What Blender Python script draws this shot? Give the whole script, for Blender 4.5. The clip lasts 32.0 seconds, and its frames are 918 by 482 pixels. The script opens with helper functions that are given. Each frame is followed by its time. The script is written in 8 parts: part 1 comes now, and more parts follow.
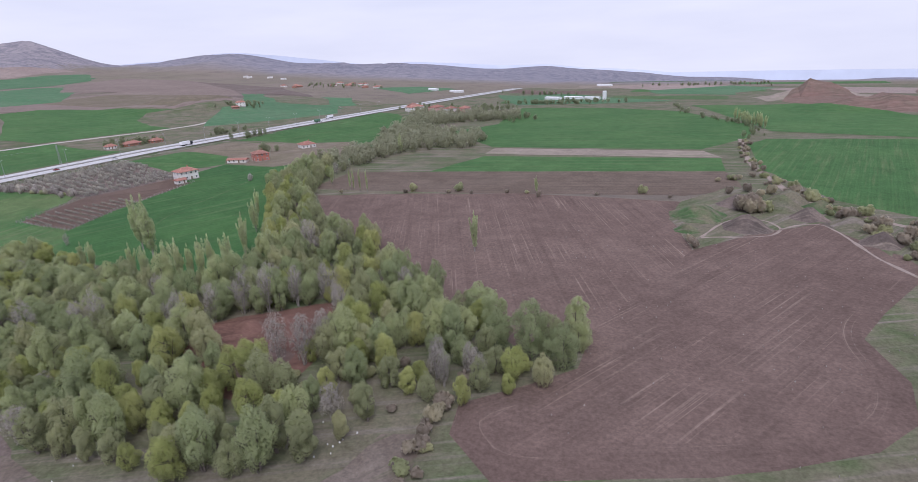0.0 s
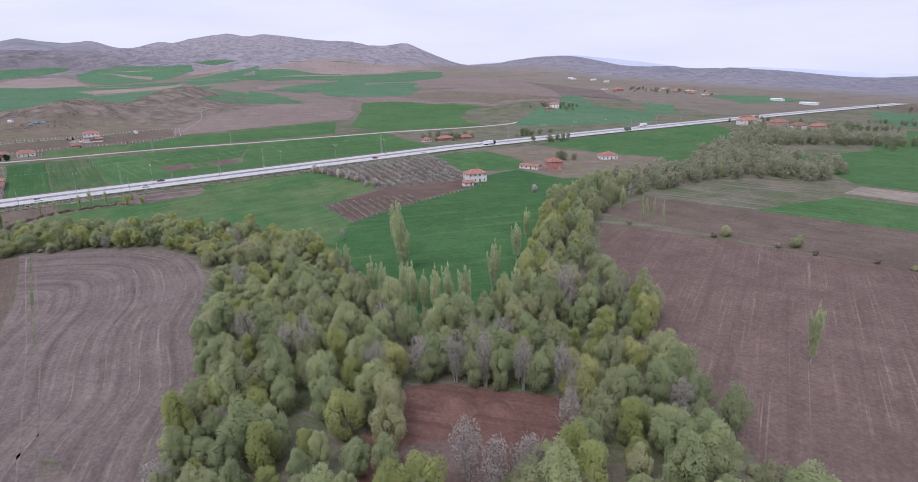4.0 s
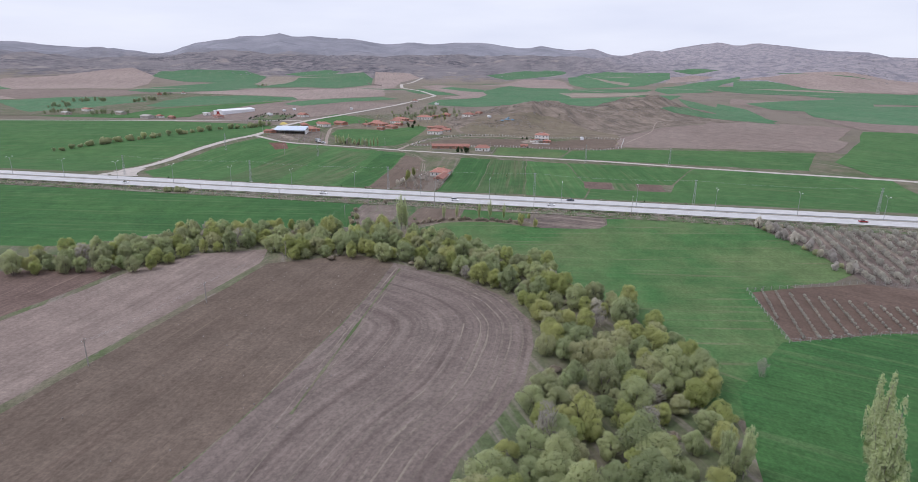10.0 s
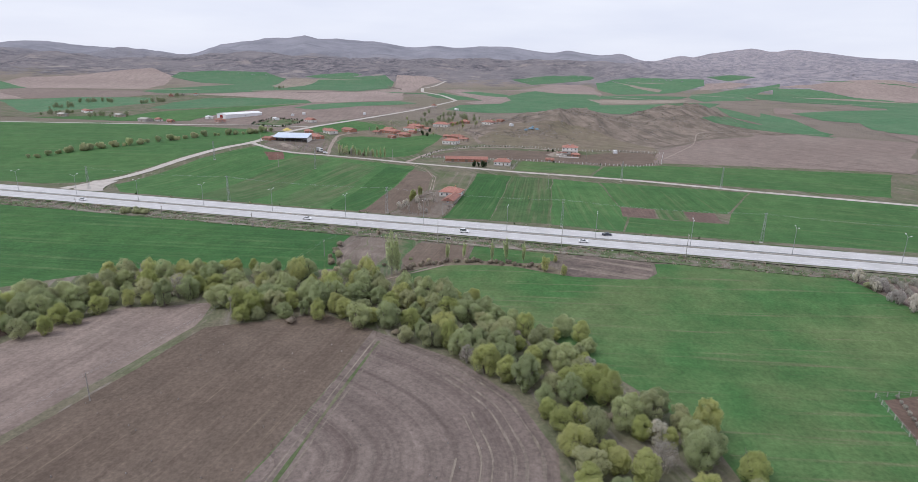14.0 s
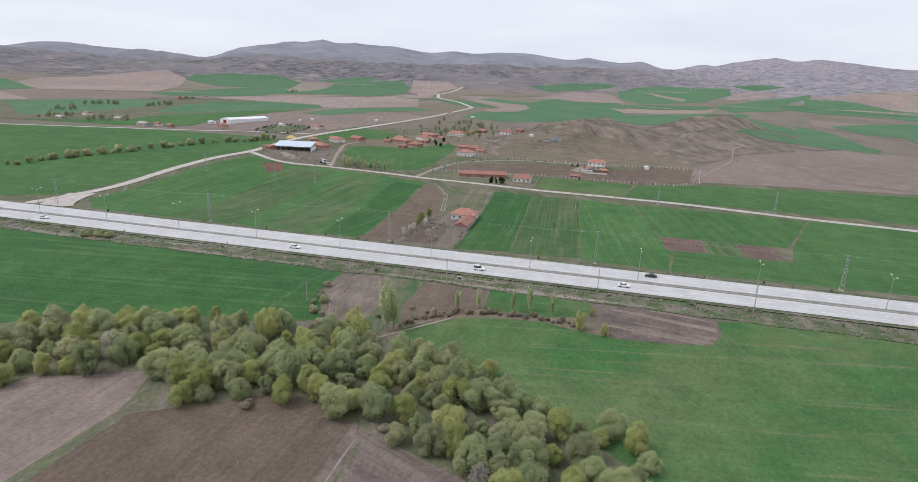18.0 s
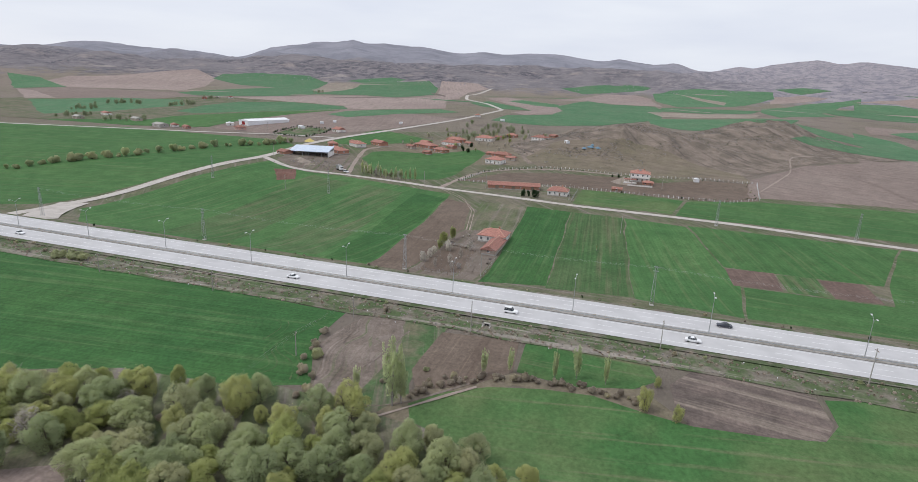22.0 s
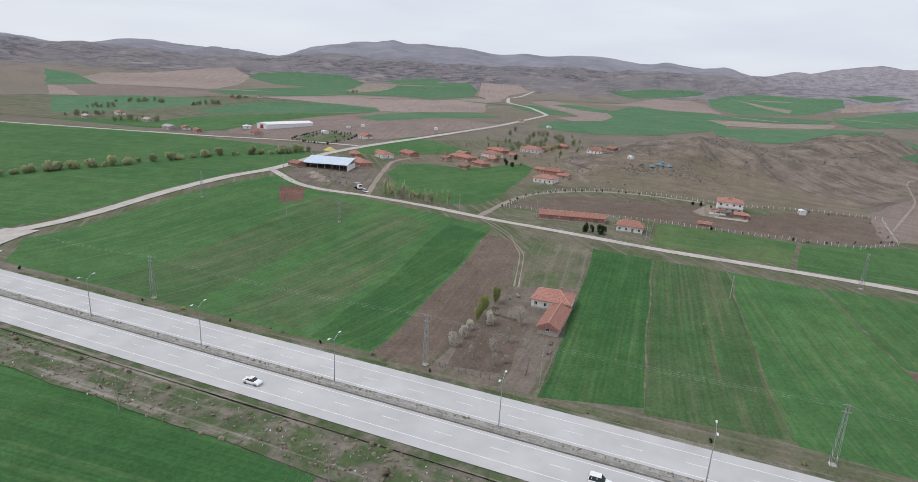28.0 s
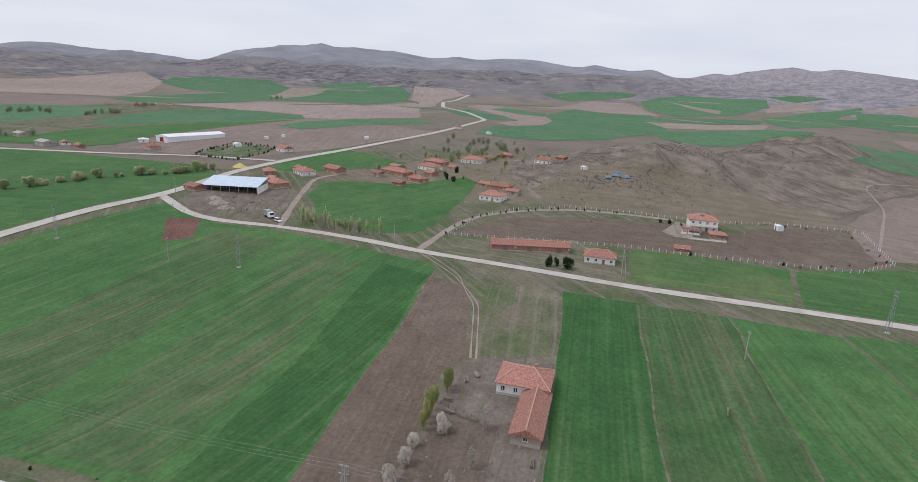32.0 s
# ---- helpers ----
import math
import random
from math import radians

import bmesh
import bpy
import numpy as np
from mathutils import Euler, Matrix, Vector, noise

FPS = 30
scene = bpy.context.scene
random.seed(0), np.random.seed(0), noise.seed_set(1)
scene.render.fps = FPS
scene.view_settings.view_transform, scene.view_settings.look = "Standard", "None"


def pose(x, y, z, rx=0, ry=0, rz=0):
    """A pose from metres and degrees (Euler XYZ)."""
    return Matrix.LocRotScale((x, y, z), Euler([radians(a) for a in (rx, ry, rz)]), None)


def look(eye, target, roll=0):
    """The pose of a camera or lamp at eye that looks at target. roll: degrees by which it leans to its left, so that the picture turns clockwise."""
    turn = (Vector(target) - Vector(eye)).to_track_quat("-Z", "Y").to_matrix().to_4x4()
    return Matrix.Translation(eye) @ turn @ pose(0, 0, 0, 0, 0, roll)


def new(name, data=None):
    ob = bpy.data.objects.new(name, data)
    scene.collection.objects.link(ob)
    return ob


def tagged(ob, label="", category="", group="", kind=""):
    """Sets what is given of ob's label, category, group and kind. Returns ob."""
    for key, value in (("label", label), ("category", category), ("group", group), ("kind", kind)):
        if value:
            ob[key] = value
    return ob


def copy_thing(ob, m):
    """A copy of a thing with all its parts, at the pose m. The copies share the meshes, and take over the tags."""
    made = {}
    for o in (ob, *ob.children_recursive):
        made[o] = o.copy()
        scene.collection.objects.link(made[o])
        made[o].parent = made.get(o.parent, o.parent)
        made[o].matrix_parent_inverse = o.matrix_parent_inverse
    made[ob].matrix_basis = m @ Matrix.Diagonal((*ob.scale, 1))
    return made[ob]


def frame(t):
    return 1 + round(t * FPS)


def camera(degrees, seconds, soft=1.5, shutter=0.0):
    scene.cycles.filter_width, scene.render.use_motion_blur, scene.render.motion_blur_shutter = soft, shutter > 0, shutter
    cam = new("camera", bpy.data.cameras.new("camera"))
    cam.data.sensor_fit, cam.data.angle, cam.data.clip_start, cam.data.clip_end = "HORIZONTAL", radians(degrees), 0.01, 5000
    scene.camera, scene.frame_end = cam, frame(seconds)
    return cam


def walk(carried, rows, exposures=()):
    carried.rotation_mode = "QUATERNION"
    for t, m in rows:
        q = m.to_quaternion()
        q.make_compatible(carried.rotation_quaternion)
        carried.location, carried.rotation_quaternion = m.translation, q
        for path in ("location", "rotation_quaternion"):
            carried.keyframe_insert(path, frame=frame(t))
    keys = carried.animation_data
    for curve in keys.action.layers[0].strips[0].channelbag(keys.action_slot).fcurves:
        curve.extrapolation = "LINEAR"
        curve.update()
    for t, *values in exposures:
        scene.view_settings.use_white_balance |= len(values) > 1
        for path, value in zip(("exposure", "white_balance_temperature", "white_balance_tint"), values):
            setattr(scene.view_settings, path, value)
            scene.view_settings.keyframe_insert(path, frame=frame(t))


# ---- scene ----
cam = camera(78.1, 32.0, soft=0.6)
METRES, EYE, TILT, LEAN, TURN = 419.75, 68.0, 0.0, 0.0, 26.0
ROWS = [
    (0.0, 0.0, 0.0, 0.0, -0.82, -18.87, 2.41),
    (0.5, 0.0028, 0.0156, -0.0005, 3.38, -18.71, 2.4),
    (1.0, 0.0043, 0.0317, -0.0011, 7.94, -18.53, 2.34),
    (1.5, 0.0057, 0.0481, -0.0019, 10.74, -18.4, 2.38),
    (2.0, 0.0049, 0.0642, -0.0023, 13.26, -18.3, 2.32),
    (2.5, 0.0034, 0.0802, -0.0026, 16.93, -18.15, 2.16),
    (4.5, -0.0158, 0.1451, -0.0044, 35.73, -17.21, 1.61),
    (5.0, -0.0222, 0.1608, -0.004, 41.46, -16.99, 1.46),
    (5.5, -0.0297, 0.1762, -0.0037, 46.11, -16.79, 1.31),
    (6.0, -0.039, 0.191, -0.0033, 49.79, -16.65, 1.13),
    (6.5, -0.0496, 0.2053, -0.0033, 53.49, -16.53, 0.91),
    (7.0, -0.0616, 0.2192, -0.0032, 56.68, -16.45, 0.72),
    (7.5, -0.0743, 0.2323, -0.0033, 59.49, -16.39, 0.55),
    (8.0, -0.0877, 0.2441, -0.0028, 63.56, -16.34, 0.2),
    (8.5, -0.1019, 0.256, -0.0029, 67.62, -16.28, -0.11),
    (9.0, -0.1167, 0.2663, -0.0026, 71.76, -16.25, -0.5),
    (9.5, -0.1325, 0.2768, -0.0025, 73.87, -16.23, -0.64),
    (10.0, -0.1494, 0.2859, -0.0027, 74.85, -16.19, -0.77),
    (10.5, -0.1668, 0.2944, -0.0026, 75.28, -16.18, -0.88),
    (11.0, -0.1845, 0.3023, -0.0026, 75.48, -16.16, -0.93),
    (11.5, -0.2023, 0.3092, -0.0028, 75.63, -16.12, -0.97),
    (12.0, -0.2207, 0.3159, -0.0028, 75.86, -16.1, -1.02),
    (12.5, -0.2391, 0.3219, -0.003, 76.13, -16.04, -1.11),
    (13.0, -0.2561, 0.3268, -0.0025, 76.64, -15.93, -1.24),
    (13.5, -0.2708, 0.3315, -0.0023, 77.18, -15.91, -1.32),
    (14.0, -0.2849, 0.3358, -0.0022, 77.32, -15.87, -1.38),
    (14.5, -0.2984, 0.3397, -0.002, 77.48, -15.82, -1.47),
    (16.5, -0.3521, 0.3517, -0.0017, 78.87, -15.5, -1.93),
    (17.0, -0.3644, 0.3544, -0.0016, 78.92, -15.43, -1.99),
    (17.5, -0.3759, 0.3567, -0.001, 78.98, -15.4, -2.04),
    (18.0, -0.3877, 0.3589, -0.0008, 79.01, -15.37, -2.12),
    (18.5, -0.3991, 0.3612, -0.0006, 79.05, -15.33, -2.14),
    (19.0, -0.4105, 0.3634, -0.0004, 79.22, -15.3, -2.18),
    (19.5, -0.4218, 0.3655, -0.0002, 79.96, -15.3, -2.24),
    (20.0, -0.4332, 0.3681, -0.0001, 81.34, -15.33, -2.35),
    (20.5, -0.4446, 0.37, -0.0, 81.47, -15.33, -2.37),
    (21.0, -0.456, 0.3718, 0.0001, 81.57, -15.34, -2.42),
    (21.5, -0.4679, 0.3734, 0.0001, 81.7, -15.37, -2.46),
    (22.0, -0.4804, 0.375, 0.0001, 81.85, -15.39, -2.48),
    (22.5, -0.4928, 0.3765, 0.0005, 82.04, -15.44, -2.53),
    (23.0, -0.5062, 0.378, 0.0006, 82.26, -15.49, -2.53),
    (23.5, -0.5197, 0.3793, 0.0007, 82.45, -15.5, -2.63),
    (24.0, -0.5336, 0.3809, 0.0008, 82.67, -15.55, -2.7),
    (24.5, -0.5482, 0.382, 0.0007, 82.85, -15.54, -2.77),
    (25.0, -0.5632, 0.3833, 0.0006, 83.88, -15.58, -2.87),
    (25.5, -0.5785, 0.3848, 0.0005, 84.78, -15.6, -2.97),
    (27.5, -0.643, 0.3893, 0.0014, 85.56, -15.49, -3.22),
    (28.0, -0.6594, 0.3901, 0.0015, 85.67, -15.44, -3.24),
    (28.5, -0.6759, 0.3913, 0.0015, 85.76, -15.4, -3.28),
    (29.0, -0.6922, 0.3929, 0.0016, 85.46, -15.33, -3.25),
    (29.5, -0.7085, 0.3941, 0.0018, 84.43, -15.24, -3.18),
    (30.0, -0.7247, 0.3949, 0.0018, 83.38, -15.14, -3.12),
    (30.5, -0.7406, 0.3966, 0.002, 83.38, -15.09, -3.13),
    (31.0, -0.7564, 0.3989, 0.0022, 83.05, -15.02, -3.1),
    (31.5, -0.7722, 0.401, 0.0026, 81.29, -14.93, -2.97),
    (32.0, -0.7877, 0.4036, 0.0024, 79.12, -14.76, -2.73),
]
walk(cam, [(t, pose(0, 0, EYE, TILT, LEAN, TURN) @ pose(METRES * x, METRES * y, METRES * z, 90 + pitch, roll, yaw)) for t, x, y, z, yaw, pitch, roll in ROWS],
     [(0.0, 0.12, 6000, 16), (2.0, 0.13, 6000, 16), (6.0, 0.15, 6000, 14), (9.0, 0.14, 6100, 11), (14.0, 0.15, 6250, 8), (19.0, 0.14, 6400, 5), (23.0, 0.08, 6400, 5), (28.0, 0.02, 6400, 4), (32.0, 0.0, 6350, 6)])

# ---- overcast daylight ----
world = bpy.data.worlds.new("overcast_sky")
scene.world = world
world.use_nodes = True
wn, wl = world.node_tree.nodes, world.node_tree.links
wn.clear()
w_out, w_bg = wn.new("ShaderNodeOutputWorld"), wn.new("ShaderNodeBackground")
w_sky = wn.new("ShaderNodeTexSky")
w_sky.sky_type, w_sky.sun_disc = "NISHITA", False
w_sky.sun_elevation, w_sky.sun_rotation = radians(48), radians(200)
w_sky.air_density, w_sky.dust_density = 1.0, 2.0
w_co, w_no = wn.new("ShaderNodeTexCoord"), wn.new("ShaderNodeTexNoise")
w_map = wn.new("ShaderNodeMapping")
w_map.inputs["Scale"].default_value = (1.6, 1.6, 9.0)
w_no.inputs["Scale"].default_value, w_no.inputs["Detail"].default_value = 2.2, 5.0
w_ramp = wn.new("ShaderNodeValToRGB")
w_ramp.color_ramp.elements[0].position, w_ramp.color_ramp.elements[0].color = 0.3, (7.6, 7.7, 8.9, 1)
w_ramp.color_ramp.elements[1].position, w_ramp.color_ramp.elements[1].color = 0.7, (8.6, 8.6, 9.5, 1)
w_mix = wn.new("ShaderNodeMix")
w_mix.data_type, w_mix.inputs["Factor"].default_value = "RGBA", 0.93
wl.new(w_co.outputs["Generated"], w_map.inputs["Vector"])
wl.new(w_map.outputs["Vector"], w_no.inputs["Vector"])
wl.new(w_no.outputs["Fac"], w_ramp.inputs["Fac"])
wl.new(w_sky.outputs["Color"], w_mix.inputs["A"])
wl.new(w_ramp.outputs["Color"], w_mix.inputs["B"])
wl.new(w_mix.outputs["Result"], w_bg.inputs["Color"])
wl.new(w_bg.outputs["Background"], w_out.inputs["Surface"])
w_bg.inputs["Strength"].default_value = 0.095

sun = new("sun", bpy.data.lights.new("sun", "SUN"))
sun.data.energy, sun.data.angle, sun.data.color = 1.5, radians(25), (1.0, 0.96, 0.92)
sun.matrix_world = look((0, 0, 300), (-100, 180, 0))
scene.view_settings.exposure = 0.0

# ---- materials ----
def graph(name):
    m = bpy.data.materials.new(name)
    m.use_nodes = True
    nt = m.node_tree
    return m, nt, nt.nodes["Principled BSDF"]


def node(nt, kind, **ins):
    n = nt.nodes.new(kind)
    for key, value in ins.items():
        n.inputs[key].default_value = value
    return n


def noise_at(nt, vec, scale, detail=4.0, rough=0.55, stretch=None):
    n = node(nt, "ShaderNodeTexNoise", Scale=scale, Detail=detail, Roughness=rough)
    if stretch:
        mp = node(nt, "ShaderNodeMapping", Scale=stretch)
        nt.links.new(vec, mp.inputs["Vector"])
        vec = mp.outputs["Vector"]
    nt.links.new(vec, n.inputs["Vector"])
    return n.outputs["Fac"]


def span(nt, fac, lo, hi, a=0.0, b=1.0):
    n = node(nt, "ShaderNodeMapRange", **{"From Min": lo, "From Max": hi, "To Min": a, "To Max": b})
    nt.links.new(fac, n.inputs["Value"])
    return n.outputs["Result"]


def mixed(nt, fac, a, b, blend="MIX"):
    n = nt.nodes.new("ShaderNodeMix")
    n.data_type, n.blend_type = "RGBA", blend
    for key, value in (("Factor", fac), ("A", a), ("B", b)):
        if hasattr(value, "links"):
            nt.links.new(value, n.inputs[key])
        else:
            n.inputs[key].default_value = (*value, 1) if isinstance(value, tuple) else value
    return n.outputs["Result"]


def times(nt, colour, fac):
    n = nt.nodes.new("ShaderNodeVectorMath")
    n.operation = "SCALE"
    nt.links.new(colour, n.inputs[0])
    nt.links.new(fac, n.inputs["Scale"])
    return n.outputs["Vector"]


def bumped(nt, bsdf, fac, strength, distance):
    n = node(nt, "ShaderNodeBump", Strength=strength, Distance=distance)
    nt.links.new(fac, n.inputs["Height"])
    nt.links.new(n.outputs["Normal"], bsdf.inputs["Normal"])


def field_mat(name, a, b, streak, streak_at=(0.52, 0.68), rows=(0.9, 1.1), row_scale=1.1, patch=0.02, patch_at=(0.4, 0.62), relief=0.2, tracks=None):
    """Crop or tilled soil: broad patches, drill rows or furrows along u, streaks, and sparse tracks."""
    m, nt, bsdf = graph(name)
    uv = nt.nodes.new("ShaderNodeUVMap").outputs["UV"]
    pos = nt.nodes.new("ShaderNodeNewGeometry").outputs["Position"]
    big = noise_at(nt, pos, patch, 6, 0.6)
    fine = noise_at(nt, pos, 0.9, 8, 0.8)
    clump = noise_at(nt, pos, 0.13, 4, 0.6)
    run = noise_at(nt, uv, 1.0, 4, 0.6, (0.014, 0.33, 1))
    row = noise_at(nt, uv, 1.0, 3, 0.6, (0.009, row_scale, 1))
    c = mixed(nt, span(nt, big, *patch_at), a, b)
    c = mixed(nt, span(nt, run, *streak_at), c, streak)
    if tracks:
        line = noise_at(nt, uv, 1.0, 3, 0.6, (0.014, 1.3, 1))
        spot = noise_at(nt, pos, 0.035, 3, 0.5)
        f = nt.nodes.new("ShaderNodeMath")
        f.operation = "MULTIPLY"
        nt.links.new(span(nt, line, 0.57, 0.72, 0, 0.55), f.inputs[0])
        nt.links.new(span(nt, spot, 0.42, 0.6), f.inputs[1])
        c = mixed(nt, f.outputs[0], c, tracks)
    c = times(nt, c, span(nt, row, 0.3, 0.7, *rows))
    c = times(nt, c, span(nt, fine, 0.3, 0.7, 0.66, 1.34))
    c = times(nt, c, span(nt, clump, 0.3, 0.7, 0.86, 1.14))
    rnd = nt.nodes.new("ShaderNodeObjectInfo").outputs["Random"]
    c = times(nt, c, span(nt, rnd, 0, 1, 0.95, 1.05))
    nt.links.new(c, bsdf.inputs["Base Color"])
    bsdf.inputs["Roughness"].default_value = 0.95
    bsdf.inputs["Specular IOR Level"].default_value = 0.1
    add = nt.nodes.new("ShaderNodeMath")
    nt.links.new(row, add.inputs[0])
    nt.links.new(fine, add.inputs[1])
    bumped(nt, bsdf, add.outputs[0], 0.6, relief)
    return m


def plain_mat(name, a, b, scale=2.0, rough=0.8, relief=0.0, metal=0.0, lo=0.35, hi=0.65, spec=0.3, vary=0.06, grime=None):
    """A surface that varies between two colours at two scales."""
    m, nt, bsdf = graph(name)
    pos = nt.nodes.new("ShaderNodeNewGeometry").outputs["Position"]
    n1, n2 = noise_at(nt, pos, scale, 5, 0.6), noise_at(nt, pos, scale * 6, 4, 0.6)
    c = mixed(nt, span(nt, n1, lo, hi), a, b)
    if grime:
        c = mixed(nt, span(nt, noise_at(nt, pos, scale * 0.4, 6, 0.7), 0.5, 0.72, 0, 0.7), c, grime)
    c = times(nt, c, span(nt, n2, 0.25, 0.75, 0.88, 1.12))
    rnd = nt.nodes.new("ShaderNodeObjectInfo").outputs["Random"]
    c = times(nt, c, span(nt, rnd, 0, 1, 1 - vary, 1 + vary))
    nt.links.new(c, bsdf.inputs["Base Color"])
    bsdf.inputs["Roughness"].default_value, bsdf.inputs["Metallic"].default_value = rough, metal
    bsdf.inputs["Specular IOR Level"].default_value = spec
    if relief:
        bumped(nt, bsdf, n2, 0.5, relief)
    return m


def leaf_mat(name, a, b, c3, vary=0.22):
    """Foliage: each leaf clump its own shade, each tree its own."""
    m, nt, bsdf = graph(name)
    geo = nt.nodes.new("ShaderNodeNewGeometry")
    rnd = nt.nodes.new("ShaderNodeObjectInfo").outputs["Random"]
    pos = geo.outputs["Position"]
    c = mixed(nt, span(nt, geo.outputs["Random Per Island"], 0, 1), a, b)
    c = mixed(nt, span(nt, rnd, 0.35, 1.0, 0, 0.75), c, c3)
    c = times(nt, c, span(nt, noise_at(nt, pos, 0.22, 3), 0.3, 0.7, 0.86, 1.14))
    c = times(nt, c, span(nt, rnd, 0, 1, 1 - vary, 1 + vary))
    nt.links.new(c, bsdf.inputs["Base Color"])
    bsdf.inputs["Roughness"].default_value = 0.75
    bsdf.inputs["Specular IOR Level"].default_value = 0.15
    tr = nt.nodes.new("ShaderNodeBsdfTranslucent")
    nt.links.new(c, tr.inputs["Color"])
    mx = node(nt, "ShaderNodeMixShader", Fac=0.62)
    nt.links.new(bsdf.outputs[0], mx.inputs[1])
    nt.links.new(tr.outputs[0], mx.inputs[2])
    nt.links.new(mx.outputs[0], nt.nodes["Material Output"].inputs["Surface"])
    return m


def hill_mat():
    """Dry steppe: tan grass, grey scrub, bare rock and gullies, with haze painted on the far hills."""
    m, nt, bsdf = graph("steppe")
    geo = nt.nodes.new("ShaderNodeNewGeometry")
    pos = geo.outputs["Position"]
    n1, n2 = noise_at(nt, pos, 0.004, 8, 0.62), noise_at(nt, pos, 0.022, 8, 0.7)
    n3 = noise_at(nt, pos, 0.16, 6, 0.7)
    c = mixed(nt, span(nt, n1, 0.38, 0.6), (0.262, 0.22, 0.19), (0.225, 0.2, 0.155))
    c = mixed(nt, span(nt, n2, 0.5, 0.68), c, (0.19, 0.16, 0.14))
    c = mixed(nt, span(nt, n3, 0.6, 0.7, 0, 0.6), c, (0.1, 0.095, 0.07))
    place = nt.nodes.new("ShaderNodeSeparateXYZ")
    nt.links.new(pos, place.inputs[0])
    high = nt.nodes.new("ShaderNodeMath")
    high.operation = "MULTIPLY_ADD"
    high.inputs[1].default_value = 90.0
    nt.links.new(n2, high.inputs[0])
    nt.links.new(place.outputs["Z"], high.inputs[2])
    # oak scrub on the scarp; hills farther off get haze mixed into their colour
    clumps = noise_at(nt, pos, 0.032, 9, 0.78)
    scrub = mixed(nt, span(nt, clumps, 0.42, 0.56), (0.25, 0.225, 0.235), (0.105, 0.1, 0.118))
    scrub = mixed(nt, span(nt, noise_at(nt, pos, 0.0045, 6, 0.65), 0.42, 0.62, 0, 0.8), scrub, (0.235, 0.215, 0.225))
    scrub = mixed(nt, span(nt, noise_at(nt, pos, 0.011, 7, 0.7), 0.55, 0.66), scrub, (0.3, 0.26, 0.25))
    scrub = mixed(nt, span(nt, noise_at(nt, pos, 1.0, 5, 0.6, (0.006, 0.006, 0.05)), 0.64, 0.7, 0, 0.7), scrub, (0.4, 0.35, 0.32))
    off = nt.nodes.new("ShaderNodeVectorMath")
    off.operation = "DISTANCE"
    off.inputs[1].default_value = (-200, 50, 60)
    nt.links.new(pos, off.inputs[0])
    # the far ridge: distance haze put into a paler, bluer colour
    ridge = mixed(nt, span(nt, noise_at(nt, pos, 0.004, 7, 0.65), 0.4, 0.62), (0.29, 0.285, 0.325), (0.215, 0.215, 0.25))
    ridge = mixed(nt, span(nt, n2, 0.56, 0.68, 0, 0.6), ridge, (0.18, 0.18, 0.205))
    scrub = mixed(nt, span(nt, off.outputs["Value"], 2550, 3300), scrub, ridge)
    # painted haze again: slopes towards the north turn lighter and bluer
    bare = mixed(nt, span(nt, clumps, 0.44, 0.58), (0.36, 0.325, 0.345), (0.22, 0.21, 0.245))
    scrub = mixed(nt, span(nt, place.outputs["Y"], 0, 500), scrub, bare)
    # northern hills: violet-blue haze laid into the base colour
    haze_north = mixed(nt, span(nt, clumps, 0.42, 0.58), (0.29, 0.275, 0.315), (0.19, 0.19, 0.235))
    scrub = mixed(nt, span(nt, place.outputs["Y"], 1300, 1900), scrub, haze_north)
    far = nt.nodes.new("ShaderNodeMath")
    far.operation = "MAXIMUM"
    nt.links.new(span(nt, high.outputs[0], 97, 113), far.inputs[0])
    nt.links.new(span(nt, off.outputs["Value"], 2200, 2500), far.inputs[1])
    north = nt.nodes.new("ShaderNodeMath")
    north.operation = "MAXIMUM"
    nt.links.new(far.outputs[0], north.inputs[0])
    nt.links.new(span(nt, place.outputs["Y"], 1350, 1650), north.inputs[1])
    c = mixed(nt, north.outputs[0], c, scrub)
    nt.links.new(c, bsdf.inputs["Base Color"])
    bsdf.inputs["Roughness"].default_value = 0.95
    bsdf.inputs["Specular IOR Level"].default_value = 0.1
    bumped(nt, bsdf, clumps, 0.9, 9.0)
    return m


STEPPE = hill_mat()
KNOLL = field_mat("rocky_grass", (0.245, 0.2, 0.168), (0.165, 0.138, 0.114), (0.125, 0.105, 0.094), (0.54, 0.66), (0.9, 1.1), 0.15, 0.07, (0.42, 0.58), relief=0.9)
KNOLL_RED = field_mat("red_rocky_grass", (0.21, 0.135, 0.115), (0.165, 0.125, 0.1), (0.24, 0.17, 0.145), (0.5, 0.64), (0.9, 1.1), 0.15, 0.03, relief=0.8)
WHEAT = field_mat("winter_wheat", (0.058, 0.132, 0.047), (0.074, 0.15, 0.055), (0.1, 0.155, 0.066), rows=(0.85, 1.15))
WHEAT_PALE = field_mat("thin_wheat", (0.061, 0.124, 0.047), (0.083, 0.132, 0.058), (0.118, 0.138, 0.074), (0.5, 0.66), rows=(0.8, 1.2))
WHEAT_DARK = field_mat("dense_wheat", (0.043, 0.11, 0.038), (0.056, 0.128, 0.043), (0.08, 0.14, 0.057), rows=(0.85, 1.15))
MEADOW = field_mat("meadow", (0.056, 0.13, 0.045), (0.1, 0.148, 0.062), (0.16, 0.155, 0.095), (0.56, 0.74), (0.94, 1.06), 0.4, 0.025, (0.4, 0.6))
